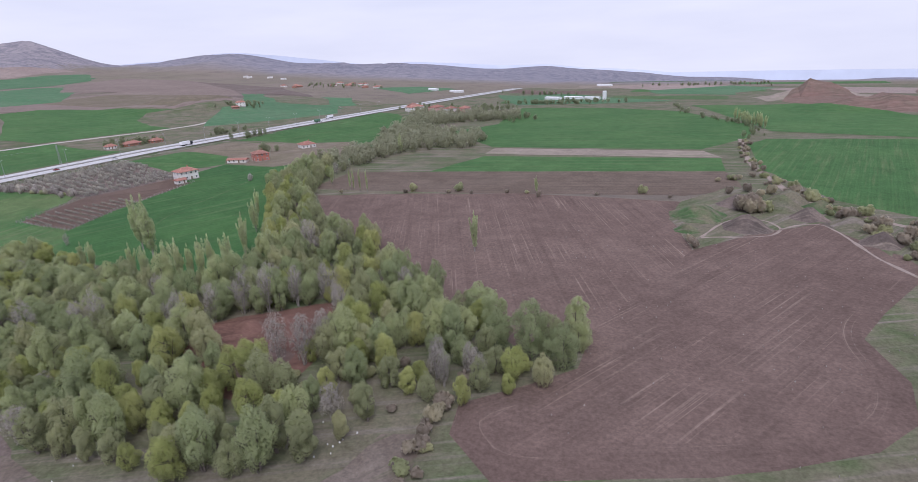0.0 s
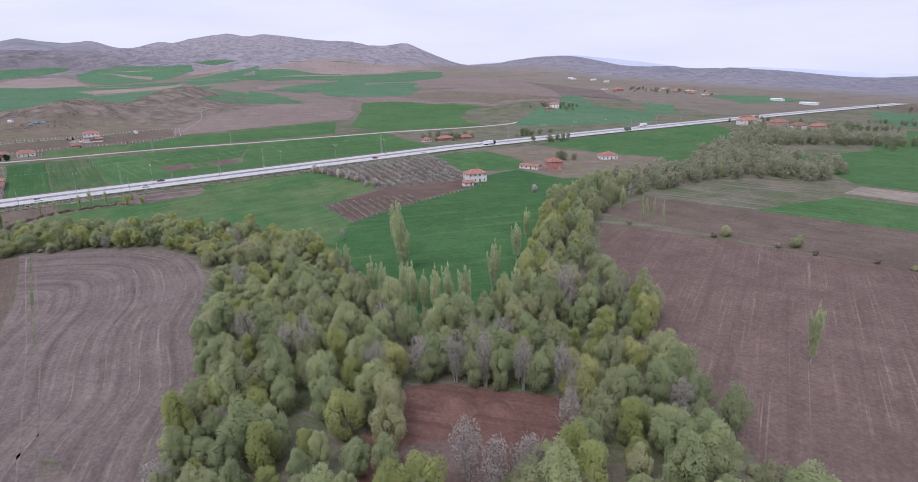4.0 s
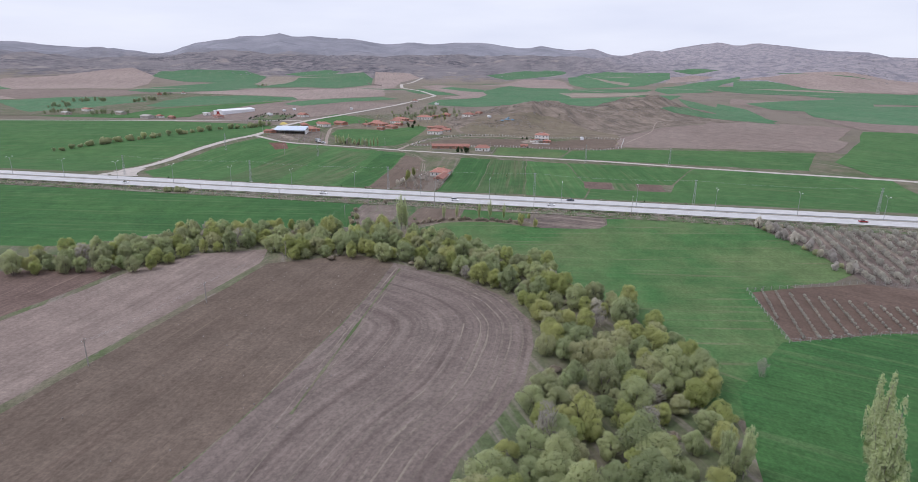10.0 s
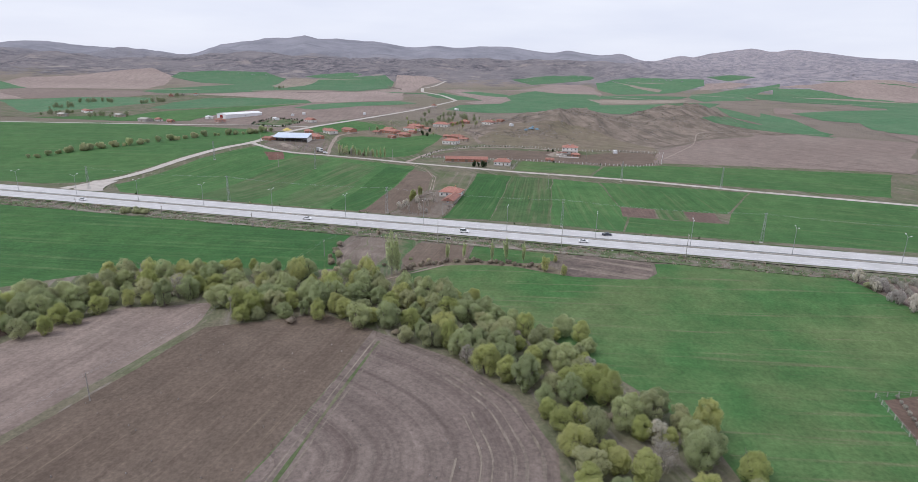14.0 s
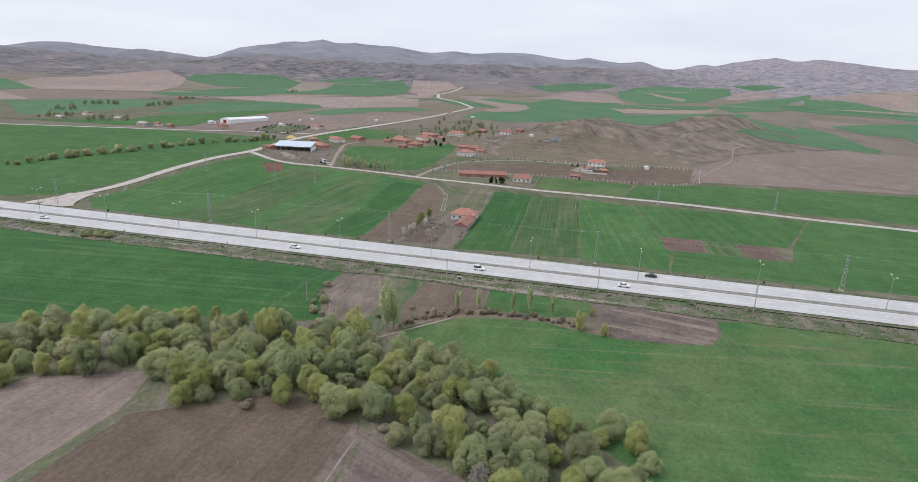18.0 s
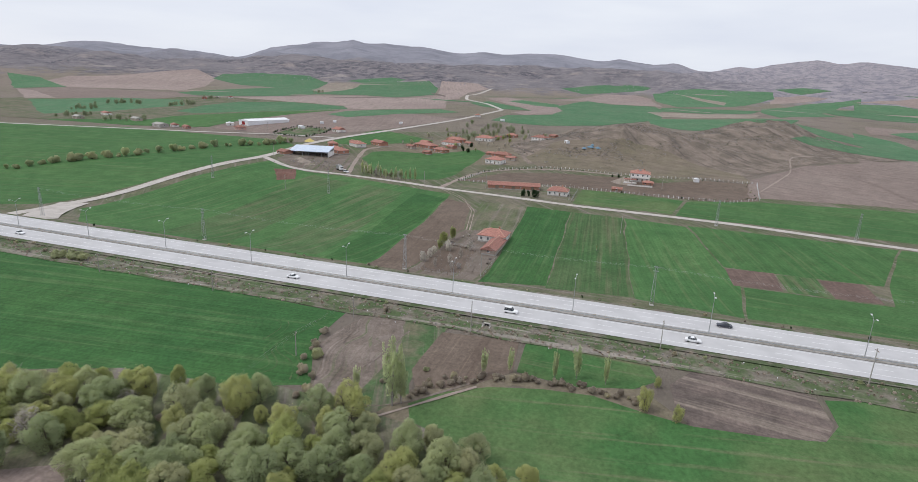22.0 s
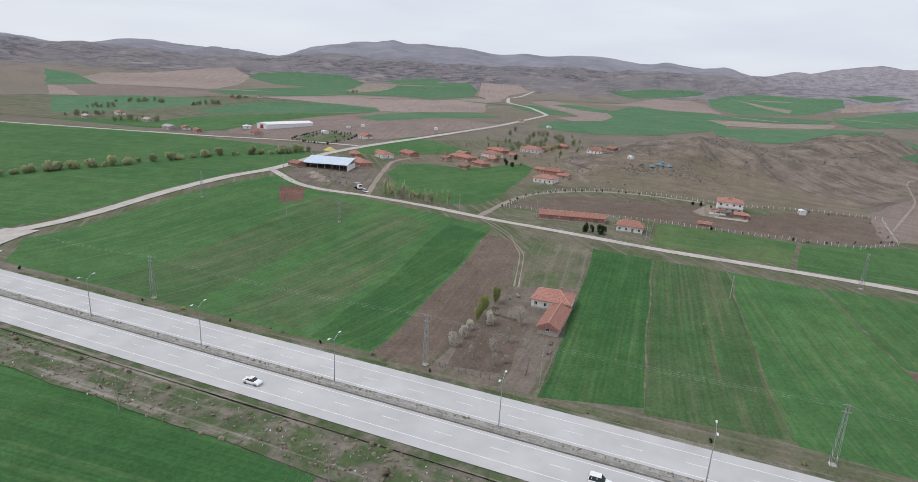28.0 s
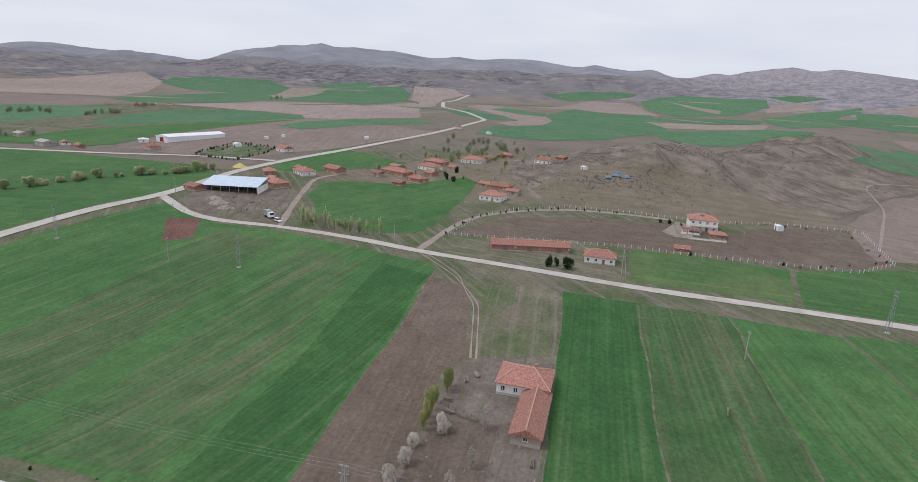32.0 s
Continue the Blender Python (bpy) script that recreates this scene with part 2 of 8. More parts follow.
GRASS_DRY = field_mat("rough_grass", (0.16, 0.145, 0.105), (0.095, 0.12, 0.06), (0.2, 0.175, 0.15), (0.5, 0.66), (0.92, 1.08), 0.7, 0.05)
SOIL = field_mat("ploughed_soil", (0.138, 0.097, 0.084), (0.166, 0.119, 0.103), (0.128, 0.09, 0.078), (0.5, 0.68), (0.95, 1.05), 0.7, relief=0.2, tracks=(0.36, 0.28, 0.235))
SOIL_LIGHT = field_mat("pale_tilled_soil", (0.152, 0.121, 0.11), (0.18, 0.147, 0.132), (0.132, 0.103, 0.094), (0.5, 0.68), (0.82, 1.18), 0.42, relief=0.12, tracks=(0.25, 0.21, 0.18))
SOIL_STRAW = field_mat("straw_strewn_soil", (0.2, 0.168, 0.145), (0.165, 0.135, 0.12), (0.24, 0.205, 0.17), (0.5, 0.64), (0.85, 1.15), 0.9, 0.2, relief=0.1)
SOIL_PALE = field_mat("dry_tilled_soil", (0.21, 0.165, 0.147), (0.235, 0.19, 0.168), (0.185, 0.145, 0.13), (0.5, 0.7), (0.92, 1.08), 0.3, 0.012, relief=0.15)
SOIL_DARK = field_mat("harrowed_soil", (0.133, 0.102, 0.082), (0.153, 0.12, 0.098), (0.12, 0.091, 0.074), (0.52, 0.68), (0.94, 1.06), 1.1, relief=0.18, tracks=(0.22, 0.175, 0.135))
SOIL_RED = field_mat("red_soil", (0.15, 0.085, 0.07), (0.18, 0.105, 0.085), (0.12, 0.068, 0.055), rows=(0.9, 1.1))
SOIL_VINE = field_mat("vineyard_soil", (0.122, 0.086, 0.07), (0.145, 0.104, 0.085), (0.105, 0.074, 0.06), rows=(0.9, 1.1))
GRASS_BROWN = field_mat("brown_grass", (0.17, 0.148, 0.105), (0.2, 0.165, 0.13), (0.15, 0.125, 0.1), (0.5, 0.66), (0.93, 1.07), 0.3, 0.03)
BURNT = field_mat("burnt_stubble", (0.17, 0.135, 0.12), (0.11, 0.09, 0.082), (0.235, 0.195, 0.165), (0.5, 0.64), patch=0.12, rows=(0.85, 1.15))
MUD = field_mat("trodden_mud", (0.16, 0.13, 0.11), (0.2, 0.168, 0.145), (0.12, 0.125, 0.075), (0.52, 0.66), (0.92, 1.08), patch=0.1)
TRACKED = field_mat("tracked_mud", (0.16, 0.13, 0.11), (0.2, 0.165, 0.145), (0.12, 0.135, 0.075), (0.56, 0.68), (0.8, 1.2), 0.9, patch=0.12, tracks=(0.36, 0.31, 0.28))
FALLOW = field_mat("pinkish_fallow", (0.3, 0.24, 0.22), (0.26, 0.205, 0.19), (0.22, 0.185, 0.155), (0.52, 0.7), (0.92, 1.08), 0.2, 0.008)
TAN = field_mat("dry_stubble", (0.29, 0.245, 0.21), (0.25, 0.21, 0.18), (0.2, 0.19, 0.13), rows=(0.92, 1.08))
EMBANK = field_mat("weedy_rubble", (0.185, 0.163, 0.135), (0.085, 0.115, 0.055), (0.28, 0.25, 0.22), (0.54, 0.66), (0.9, 1.1), 0.6, 0.16, (0.4, 0.55), relief=0.3)
DITCH = plain_mat("dark_drain", (0.1, 0.09, 0.08), (0.15, 0.135, 0.12), 0.6, 0.95)
MEDIAN = plain_mat("median_gravel", (0.36, 0.34, 0.315), (0.25, 0.235, 0.21), 0.7, 0.95, 0.03, grime=(0.15, 0.14, 0.1))
# wheat green for far fields, lightened and blued to carry some distance haze
WHEAT_HAZED = field_mat("hazed_far_wheat", (0.075, 0.165, 0.085), (0.1, 0.178, 0.1), (0.15, 0.18, 0.12), (0.54, 0.7), rows=(0.9, 1.1))
GRASS_GREEN = field_mat("weedy_grass", (0.075, 0.125, 0.055), (0.15, 0.145, 0.095), (0.2, 0.17, 0.14), (0.54, 0.68), (0.92, 1.08), 0.6, 0.12, (0.42, 0.6))
ASPHALT = plain_mat("pale_asphalt", (0.475, 0.465, 0.475), (0.5, 0.49, 0.495), 0.02, 0.85, 0.0, vary=0.0)
GRAVEL = plain_mat("gravel", (0.5, 0.46, 0.43), (0.43, 0.39, 0.36), 0.3, 0.95, 0.05, vary=0.02, grime=(0.3, 0.27, 0.23))
DIRT = plain_mat("dirt_track", (0.33, 0.27, 0.24), (0.26, 0.21, 0.18), 0.3, 0.95, 0.05, vary=0.02, grime=(0.17, 0.15, 0.1))
PAINT = plain_mat("road_paint", (0.78, 0.78, 0.78), (0.66, 0.66, 0.66), 1.0, 0.6, vary=0.0)
STEEL = plain_mat("galvanised_steel", (0.45, 0.46, 0.47), (0.36, 0.37, 0.38), 1.5, 0.45, metal=0.6)
CONCRETE = plain_mat("concrete", (0.42, 0.4, 0.37), (0.34, 0.32, 0.3), 1.2, 0.9, 0.01)
WHITE = plain_mat("white_plaster", (0.8, 0.78, 0.76), (0.74, 0.71, 0.68), 0.8, 0.85, grime=(0.55, 0.5, 0.45))
PINK = plain_mat("pink_plaster", (0.55, 0.36, 0.32), (0.5, 0.32, 0.28), 0.8, 0.85)
BRICK = plain_mat("bare_brick", (0.4, 0.2, 0.14), (0.33, 0.17, 0.12), 1.2, 0.9, 0.02, grime=(0.3, 0.22, 0.18))
ADOBE = plain_mat("adobe", (0.42, 0.34, 0.29), (0.36, 0.29, 0.25), 0.9, 0.95, 0.02)
TILE = plain_mat("clay_tile", (0.4, 0.195, 0.155), (0.23, 0.11, 0.092), 2.4, 0.9, 0.04, lo=0.42, hi=0.6, vary=0.2, grime=(0.23, 0.135, 0.115))
TILE_PALE = plain_mat("mortared_ridge_tile", (0.55, 0.36, 0.28), (0.5, 0.3, 0.23), 1.5, 0.9)
SHEET_BLUE = plain_mat("blue_white_sheet", (0.5, 0.58, 0.7), (0.6, 0.66, 0.75), 0.4, 0.4, metal=0.2)
SHEET_WHITE = plain_mat("white_sheet", (0.8, 0.8, 0.82), (0.74, 0.74, 0.76), 0.3, 0.5)
WOOD = plain_mat("weathered_wood", (0.25, 0.2, 0.16), (0.18, 0.14, 0.11), 2.0, 0.9, 0.01)
BARK = plain_mat("bark", (0.2, 0.17, 0.15), (0.13, 0.11, 0.1), 2.5, 0.95, 0.02)
BARK_PALE = plain_mat("pale_bark", (0.36, 0.33, 0.31), (0.26, 0.24, 0.22), 2.5, 0.95, 0.02)
GLASS = plain_mat("window_glass", (0.05, 0.06, 0.07), (0.03, 0.035, 0.04), 0.5, 0.1, spec=0.6)
CAR_WHITE = plain_mat("white_car_paint", (0.82, 0.82, 0.83), (0.8, 0.8, 0.81), 0.5, 0.25, spec=0.6)
CAR_DARK = plain_mat("dark_car_paint", (0.03, 0.035, 0.05), (0.04, 0.045, 0.06), 0.5, 0.25, spec=0.6)
CAR_RED = plain_mat("red_car_paint", (0.3, 0.03, 0.03), (0.28, 0.03, 0.03), 0.5, 0.25, spec=0.6)
RUBBER = plain_mat("tyre_rubber", (0.02, 0.02, 0.02), (0.03, 0.03, 0.03), 2.0, 0.9)
LEAF_WILLOW = leaf_mat("willow_leaves", (0.425, 0.48, 0.27), (0.485, 0.54, 0.32), (0.47, 0.49, 0.28), 0.16)
LEAF_OLIVE = leaf_mat("olive_leaves", (0.435, 0.465, 0.275), (0.49, 0.515, 0.31), (0.49, 0.475, 0.295), 0.15)
LEAF_YELLOW = leaf_mat("young_leaves", (0.45, 0.495, 0.2), (0.52, 0.555, 0.245), (0.49, 0.485, 0.24), 0.14)
LEAF_POPLAR = leaf_mat("poplar_leaves", (0.54, 0.6, 0.34), (0.62, 0.67, 0.41), (0.59, 0.61, 0.39), 0.08)
LEAF_FAR = leaf_mat("far_leaves", (0.32, 0.36, 0.22), (0.39, 0.42, 0.28), (0.39, 0.38, 0.28), 0.12)
LEAF_DARK = leaf_mat("dark_leaves", (0.04, 0.075, 0.035), (0.06, 0.1, 0.045), (0.05, 0.07, 0.035))
TWIG = leaf_mat("bare_twigs", (0.48, 0.445, 0.4), (0.56, 0.515, 0.465), (0.48, 0.44, 0.39), 0.1)
BLOSSOM = leaf_mat("blossom", (0.6, 0.56, 0.53), (0.72, 0.67, 0.64), (0.52, 0.5, 0.4))
BUD = leaf_mat("silver_buds", (0.5, 0.49, 0.43), (0.6, 0.58, 0.52), (0.46, 0.44, 0.38))
BRAMBLE = leaf_mat("bramble", (0.44, 0.375, 0.31), (0.53, 0.46, 0.385), (0.45, 0.42, 0.29))

# ---- the lie of the land ----
KNOLLS = [  # x, y, height, spread along x, spread along y
    (-812, 42, 25, 52, 70), (-765, 0, 7, 50, 55), (-975, 190, 23, 70, 55), (-895, 140, 13, 70, 60),
    (-700, 590, 14, 60, 90), (-620, 575, 7, 40, 45), (98, 905, 24, 40, 50), (150, 770, 18, 60, 50),
]
SUMMITS = [  # bearing, rise in degrees, spread in degrees
    (144.5, -1.05, 3.0), (141.7, -0.22, 1.4), (133.3, -0.76, 7.0), (127.7, -0.58, 2.0), (121.4, 0.31, 3.0), (117.9, 0.27, 0.9), (114.4, 0.83, 7.0), (105.3, 0.23, 1.4),
    (99.7, 0.54, 4.5), (92.7, 0.24, 0.9), (87.8, 0.12, 0.9), (85.0, -0.55, 2.0), (81.5, -0.2, 0.9), (75.9, 0.65, 4.5), (75.2, -0.38, 0.9), (68.9, -0.22, 2.0),
    (62.6, -0.3, 1.4), (59.8, 0.36, 0.9), (58.4, 0.42, 1.4), (54.2, -0.29, 1.4), (45.1, 0.58, 4.5), (32.5, -0.48, 4.5), (14.3, 0.32, 3.0), (0.3, -0.52, 4.5), (-8.5, -1.1, 5.0), (-18.0, -0.9, 7.0), (152.0, -0.9, 5.0),
]


def smooth(a, b, v):
    v = min(1.0, max(0.0, (v - a) / (b - a)))
    return v * v * (3 - 2 * v)


def base_height(x, y):
    """A valley floor that climbs westward and falls slowly northward, with knolls."""
    z = -3.5 * smooth(-385, -330, x)
    z += 5 * smooth(-470, -600, x) - 1.2 * smooth(-436, -450, x) * smooth(-540, -490, x)
    if x < -600:
        z += 0.042 * (-600 - x) if x > -1500 else 37.8 + 0.02 * (-1500 - x)
    z += 5.0 * smooth(-100, -220, y) * smooth(-470, -600, x) * smooth(-1100, -700, x)
    if y > 300:
        d = y - 300
        z -= 0.0165 * d + 7.0e-6 * d * d
    for hx, hy, h, sx, sy in KNOLLS:
        u = ((x - hx) / sx) ** 2 + ((y - hy) / sy) ** 2
        if u < 12:
            rough = 1 + 0.34 * noise.fractal(Vector((x / 30, y / 30, 3)), 0.7, 2.1, 5)
            z += h * math.exp(-u) * rough
    return z


def ridge_degrees(b):
    e = 2.6 - 2.9 * smooth(70, 50, b) - 2.4 * smooth(44, 4, b)
    for at, rise, spread in SUMMITS:
        e += rise * math.exp(-((b - at) / spread) ** 2)
    return e


def land_height(x, y):
    """The valley, closed in by worn hills: a scarp with a shelf and a higher ridge behind it in the west, low hills in the north."""
    z = base_height(x, y)
    dx, dy = x + 200, y - 50
    r = math.hypot(dx, dy)
    if r < 1350:
        return z
    b = math.degrees(math.atan2(-dx, dy))
    if b < -90:
        b += 360
    far = 3500 + 900 * min(1.0, max(0.0, (b - 58) / 14))
    ridge = ridge_degrees(b)
    west = smooth(56, 68, b)
    sag = sum(d * math.exp(-((b - at) / w) ** 2) for at, w, d in ((38.5, 2.5, 0.3), (20, 5, 0.25), (-1.5, 5, 0.2)))
    top = 68 + far * math.tan(math.radians(ridge - sag))
    gully = noise.ridged_multi_fractal(Vector((x / 620, y / 620, 1.7)), 0.9, 2.0, 5, 1.0, 2.0) - 1.0
    small = noise.fractal(Vector((x / 240, y / 240, 5.1)), 0.9, 2.1, 5)
    plain = z
    t = smooth(1500, 2900, r)
    z_north = plain + (top - plain) * t
    edge = 2150 + 420 * smooth(82, 104, b) + 120 * math.sin(math.radians(b * 9))
    shelf = 68 + edge * math.tan(math.radians(min(1.5 - 0.5 * smooth(128, 136, b), 0.66 * ridge)))
    back = min(1.0, max(0.0, (r - edge - 150) / (far - edge - 150)))
    spur = 1 + 0.25 * small + 0.3 * gully
    z_west = plain + (shelf - plain) * min(1.12, max(0.0, spur)) ** 0.8 * smooth(1520, edge, r) ** 0.9 + (top - shelf) * back ** 1.6
    z = z_north + (z_west - z_north) * west
    taper = 1 - 0.85 * smooth(far - 1100, far - 100, r)
    z += (gully * 34 * (0.3 + 0.7 * west) * smooth(2200, 2900, r) + small * 20 * smooth(1750, 2500, r)) * taper
    low = noise.fractal(Vector((x / 520, y / 380, 8.3)), 0.85, 2.1, 5)
    z += smooth(42, 33, b) * 34 * max(0.0, low + 0.25) * smooth(1650, 2200, r) * (1 - smooth(2900, 3450, r))
    if r > far:
        z -= 0.12 * (r - far)
    return z


def ruled(*stops):
    lines = []
    for a, b, step in stops:
        lines += list(np.arange(a, b, step, dtype=float))
    return np.array(lines + [float(stops[-1][1])])


XS = ruled((-4900, -4700, 100), (-4700, -1300, 50), (-1300, 150, 12.5), (150, 1000, 50), (1000, 4400, 170))
YS = ruled((-4400, -2200, 62), (-2200, -500, 50), (-500, 700, 12.5), (700, 3800, 50), (3800, 4800, 100))
GRID = np.array([[land_height(x, y) for y in YS] for x in XS])


def ground(x, y):
    """Height of the ground sheet at a place."""
    i = min(max(int(np.searchsorted(XS, x)) - 1, 0), len(XS) - 2)
    j = min(max(int(np.searchsorted(YS, y)) - 1, 0), len(YS) - 2)
    u, v = (x - XS[i]) / (XS[i + 1] - XS[i]), (y - YS[j]) / (YS[j + 1] - YS[j])
    a, b, c, d = GRID[i, j], GRID[i + 1, j], GRID[i + 1, j + 1], GRID[i, j + 1]
    return float(a + u * (b - a) + v * (c - b) if u >= v else a + v * (d - a) + u * (c - d))


def mesh_object(name, verts, faces, material, uv=None, smooth_faces=False):
    me = bpy.data.meshes.new(name)
    me.from_pydata(verts, [], faces)
    me.materials.append(material)
    if uv is not None:
        layer = me.uv_layers.new(name="UVMap")
        flat = np.array([uv[v] for f in faces for v in f], dtype=np.float32).ravel()
        layer.data.foreach_set("uv", flat)
    if smooth_faces:
        me.shade_smooth()
    me.update()
    return new(name, me)


ny = len(YS)
g_verts = [(x, y, GRID[i, j]) for i, x in enumerate(XS) for j, y in enumerate(YS)]
g_faces = [q for i in range(len(XS) - 1) for j in range(ny - 1) for a, c in [(i * ny + j, (i + 1) * ny + j + 1)] for q in ((a, c - 1, c), (a, c, a + 1))]
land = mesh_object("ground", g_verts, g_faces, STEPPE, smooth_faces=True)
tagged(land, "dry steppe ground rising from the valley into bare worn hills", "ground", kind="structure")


def clip_half(poly, axis, at, keep_less):
    out = []
    for k, p in enumerate(poly):
        q = poly[k - 1]
        pin, qin = (p[axis] <= at) == keep_less or p[axis] == at, (q[axis] <= at) == keep_less or q[axis] == at
        if pin != qin:
            f = (at - q[axis]) / (p[axis] - q[axis])
            out.append((q[0] + f * (p[0] - q[0]), q[1] + f * (p[1] - q[1])))
        if pin:
            out.append(p)
    return out


def clip_line(poly, ax, ay, bx, by):
    """The parts of a piece to the right and to the left of a line."""
    side = [(bx - ax) * (y - ay) - (by - ay) * (x - ax) for x, y in poly]
    out = ([], [])
    for k, p in enumerate(poly):
        q, sp, sq = poly[k - 1], side[k], side[k - 1]
        if sp * sq < -1e-9:
            f = sq / (sq - sp)
            cut = (q[0] + f * (p[0] - q[0]), q[1] + f * (p[1] - q[1]))
            out[0].append(cut), out[1].append(cut)
        if sp <= 1e-7:
            out[0].append(p)
        if sp >= -1e-7:
            out[1].append(p)
    return out


def frayed(poly, step=12.0, amount=0.9):
    """The outline with more corners, each a little off, as field edges are."""
    out = []
    for k, (x0, y0) in enumerate(poly):
        x1, y1 = poly[(k + 1) % len(poly)]
        n = max(1, int(math.hypot(x1 - x0, y1 - y0) / step))
        for i in range(n):
            x, y = x0 + (x1 - x0) * i / n, y0 + (y1 - y0) * i / n
            w = noise.noise_vector(Vector((x / 9, y / 9, 0.3)))
            out.append((x + w.x * amount * 1.6, y + w.y * amount * 1.6))
    return out


def rounded(poly, passes=2):
    for _ in range(passes):
        poly = [p for k, (x, y) in enumerate(poly) for p in
                (((x * 3 + poly[k - 1][0]) / 4, (y * 3 + poly[k - 1][1]) / 4), ((x * 3 + poly[(k + 1) % len(poly)][0]) / 4, (y * 3 + poly[(k + 1) % len(poly)][1]) / 4))]
    return poly


def lines_between(lines, lo, hi, cut):
    inside = [lo] + [v for v in lines if lo < v < hi] + [hi]
    out = [lo]
    for a, b in zip(inside, inside[1:]):
        n = max(1, math.ceil((b - a) / cut))
        out += [a + (b - a) * k / n for k in range(1, n + 1)]
    return out


def distance_to(line, x, y):
    best = 1e9
    for (ax, ay), (bx, by) in zip(line, line[1:]):
        dx, dy = bx - ax, by - ay
        t = min(1, max(0, ((x - ax) * dx + (y - ay) * dy) / (dx * dx + dy * dy)))
        best = min(best, math.hypot(x - ax - t * dx, y - ay - t * dy))
    return best


FIELDS = []


def field(name, label, poly, material, angle=0.0, guide=None, cut=50.0, fray=0.9, category="field", curve=0):
    """A tilled or grown patch draped on the ground. angle: the way its rows run, in degrees from +x; guide: a line that the rows follow."""
    FIELDS.append(name)
    lift = 0.03 + 0.0009 * len(FIELDS) + (0.1 if "far " in label else 0)
    if curve:
        poly = rounded(poly, curve)
    poly = frayed(poly, 12.0 if fray < 3 else 40.0, fray)
    xs, ys = [p[0] for p in poly], [p[1] for p in poly]
    gx, gy = lines_between(XS, min(xs), max(xs), cut), lines_between(YS, min(ys), max(ys), cut)
    verts, faces, known = [], [], {}
    c, s = math.cos(radians(angle)), math.sin(radians(angle))
    for x0, x1 in zip(gx, gx[1:]):
        col = clip_half(clip_half(poly, 0, x1, True), 0, x0, False)
        if len(col) < 3:
            continue
        i = min(max(int(np.searchsorted(XS, (x0 + x1) / 2)) - 1, 0), len(XS) - 2)
        for y0, y1 in zip(gy, gy[1:]):
            cell = clip_half(clip_half(col, 1, y1, True), 1, y0, False)
            if len(cell) < 3:
                continue
            j = min(max(int(np.searchsorted(YS, (y0 + y1) / 2)) - 1, 0), len(YS) - 2)
            for piece in clip_line(cell, XS[i], YS[j], XS[i + 1], YS[j + 1]):
                ids = []
                for x, y in piece:
                    key = (round(x, 3), round(y, 3))
                    if key not in known:
                        known[key] = len(verts)
                        verts.append((x, y, ground(x, y) + lift))
                    if known[key] not in ids:
                        ids.append(known[key])
                if len(ids) >= 3:
                    area = sum(verts[a][0] * verts[b][1] - verts[b][0] * verts[a][1] for a, b in zip(ids, ids[1:] + ids[:1]))
                    if abs(area) > 1e-4:
                        faces.append(ids if area > 0 else ids[::-1])
    if guide:
        for _ in range(3):
            guide = guide[:1] + [p for (x0, y0), (x1, y1) in zip(guide, guide[1:]) for p in ((x0 * 0.75 + x1 * 0.25, y0 * 0.75 + y1 * 0.25), (x0 * 0.25 + x1 * 0.75, y0 * 0.25 + y1 * 0.75))] + guide[-1:]
        uv = [(x, distance_to(guide, x, y)) for x, y, _ in verts]
    else:
        uv = [(x * c + y * s, -x * s + y * c) for x, y, _ in verts]
    ob = mesh_object(name, verts, faces, material, uv)
    return tagged(ob, label, category, kind="structure")


def ribbon(name, label, pts, width, material, lift=0.2, step=8.0, category="road", wobble=0.0, camber=0.0):
    """A road or track laid along a line."""
    line = [Vector(p) for p in pts]
    fine = []
    for a, b in zip(line, line[1:]):
        n = max(1, int((b - a).length / step))
        fine += [a.lerp(b, k / n) for k in range(n)]
    fine.append(line[-1])
    for _ in range(3):
        fine = [fine[0]] + [(fine[k - 1] + fine[k] * 2 + fine[k + 1]) / 4 for k in range(1, len(fine) - 1)] + [fine[-1]]
    verts, faces = [], []
    for k, p in enumerate(fine):
        d = (fine[min(k + 1, len(fine) - 1)] - fine[max(k - 1, 0)]).normalized()
        side = Vector((-d.y, d.x))
        w = width / 2 * (1 + wobble * noise.noise(Vector((p.x / 7, p.y / 7, 0))))
        for f in (-1, -0.5, 0, 0.5, 1):
            q = p + side * w * f
            verts.append((q.x, q.y, ground(q.x, q.y) + lift + camber * (1 - f * f)))
        if k:
            o = 5 * k
            faces += [(o + i - 5, o + i - 4, o + i + 1, o + i)[::-1] for i in range(4)]
    return tagged(mesh_object(name, verts, faces, material, [(v[0], v[1]) for v in verts]), label, category, kind="structure")

# ---- fields east of the highway ----
CREEK_EDGE = [(-310, 21), (-300, 45), (-286, 63), (-268, 73), (-252, 75), (-232, 74), (-216, 71), (-200, 64), (-186, 62), (-172, 61), (-158, 59), (-142, 50), (-122, 44), (-95, 30), (-60, -20)]
field("grass_base_1", "rough grass and bare earth under the creek-side trees", [(-352, -150), (-352, 60), (-330, 92), (-262, 122), (-150, 118), (-130, 172), (-246, 250), (-225, 300), (-150, 300), (-60, 180), (60, 260), (110, 200), (110, 20), (40, -160), (-200, -160)], GRASS_DRY, 30, category="ground")
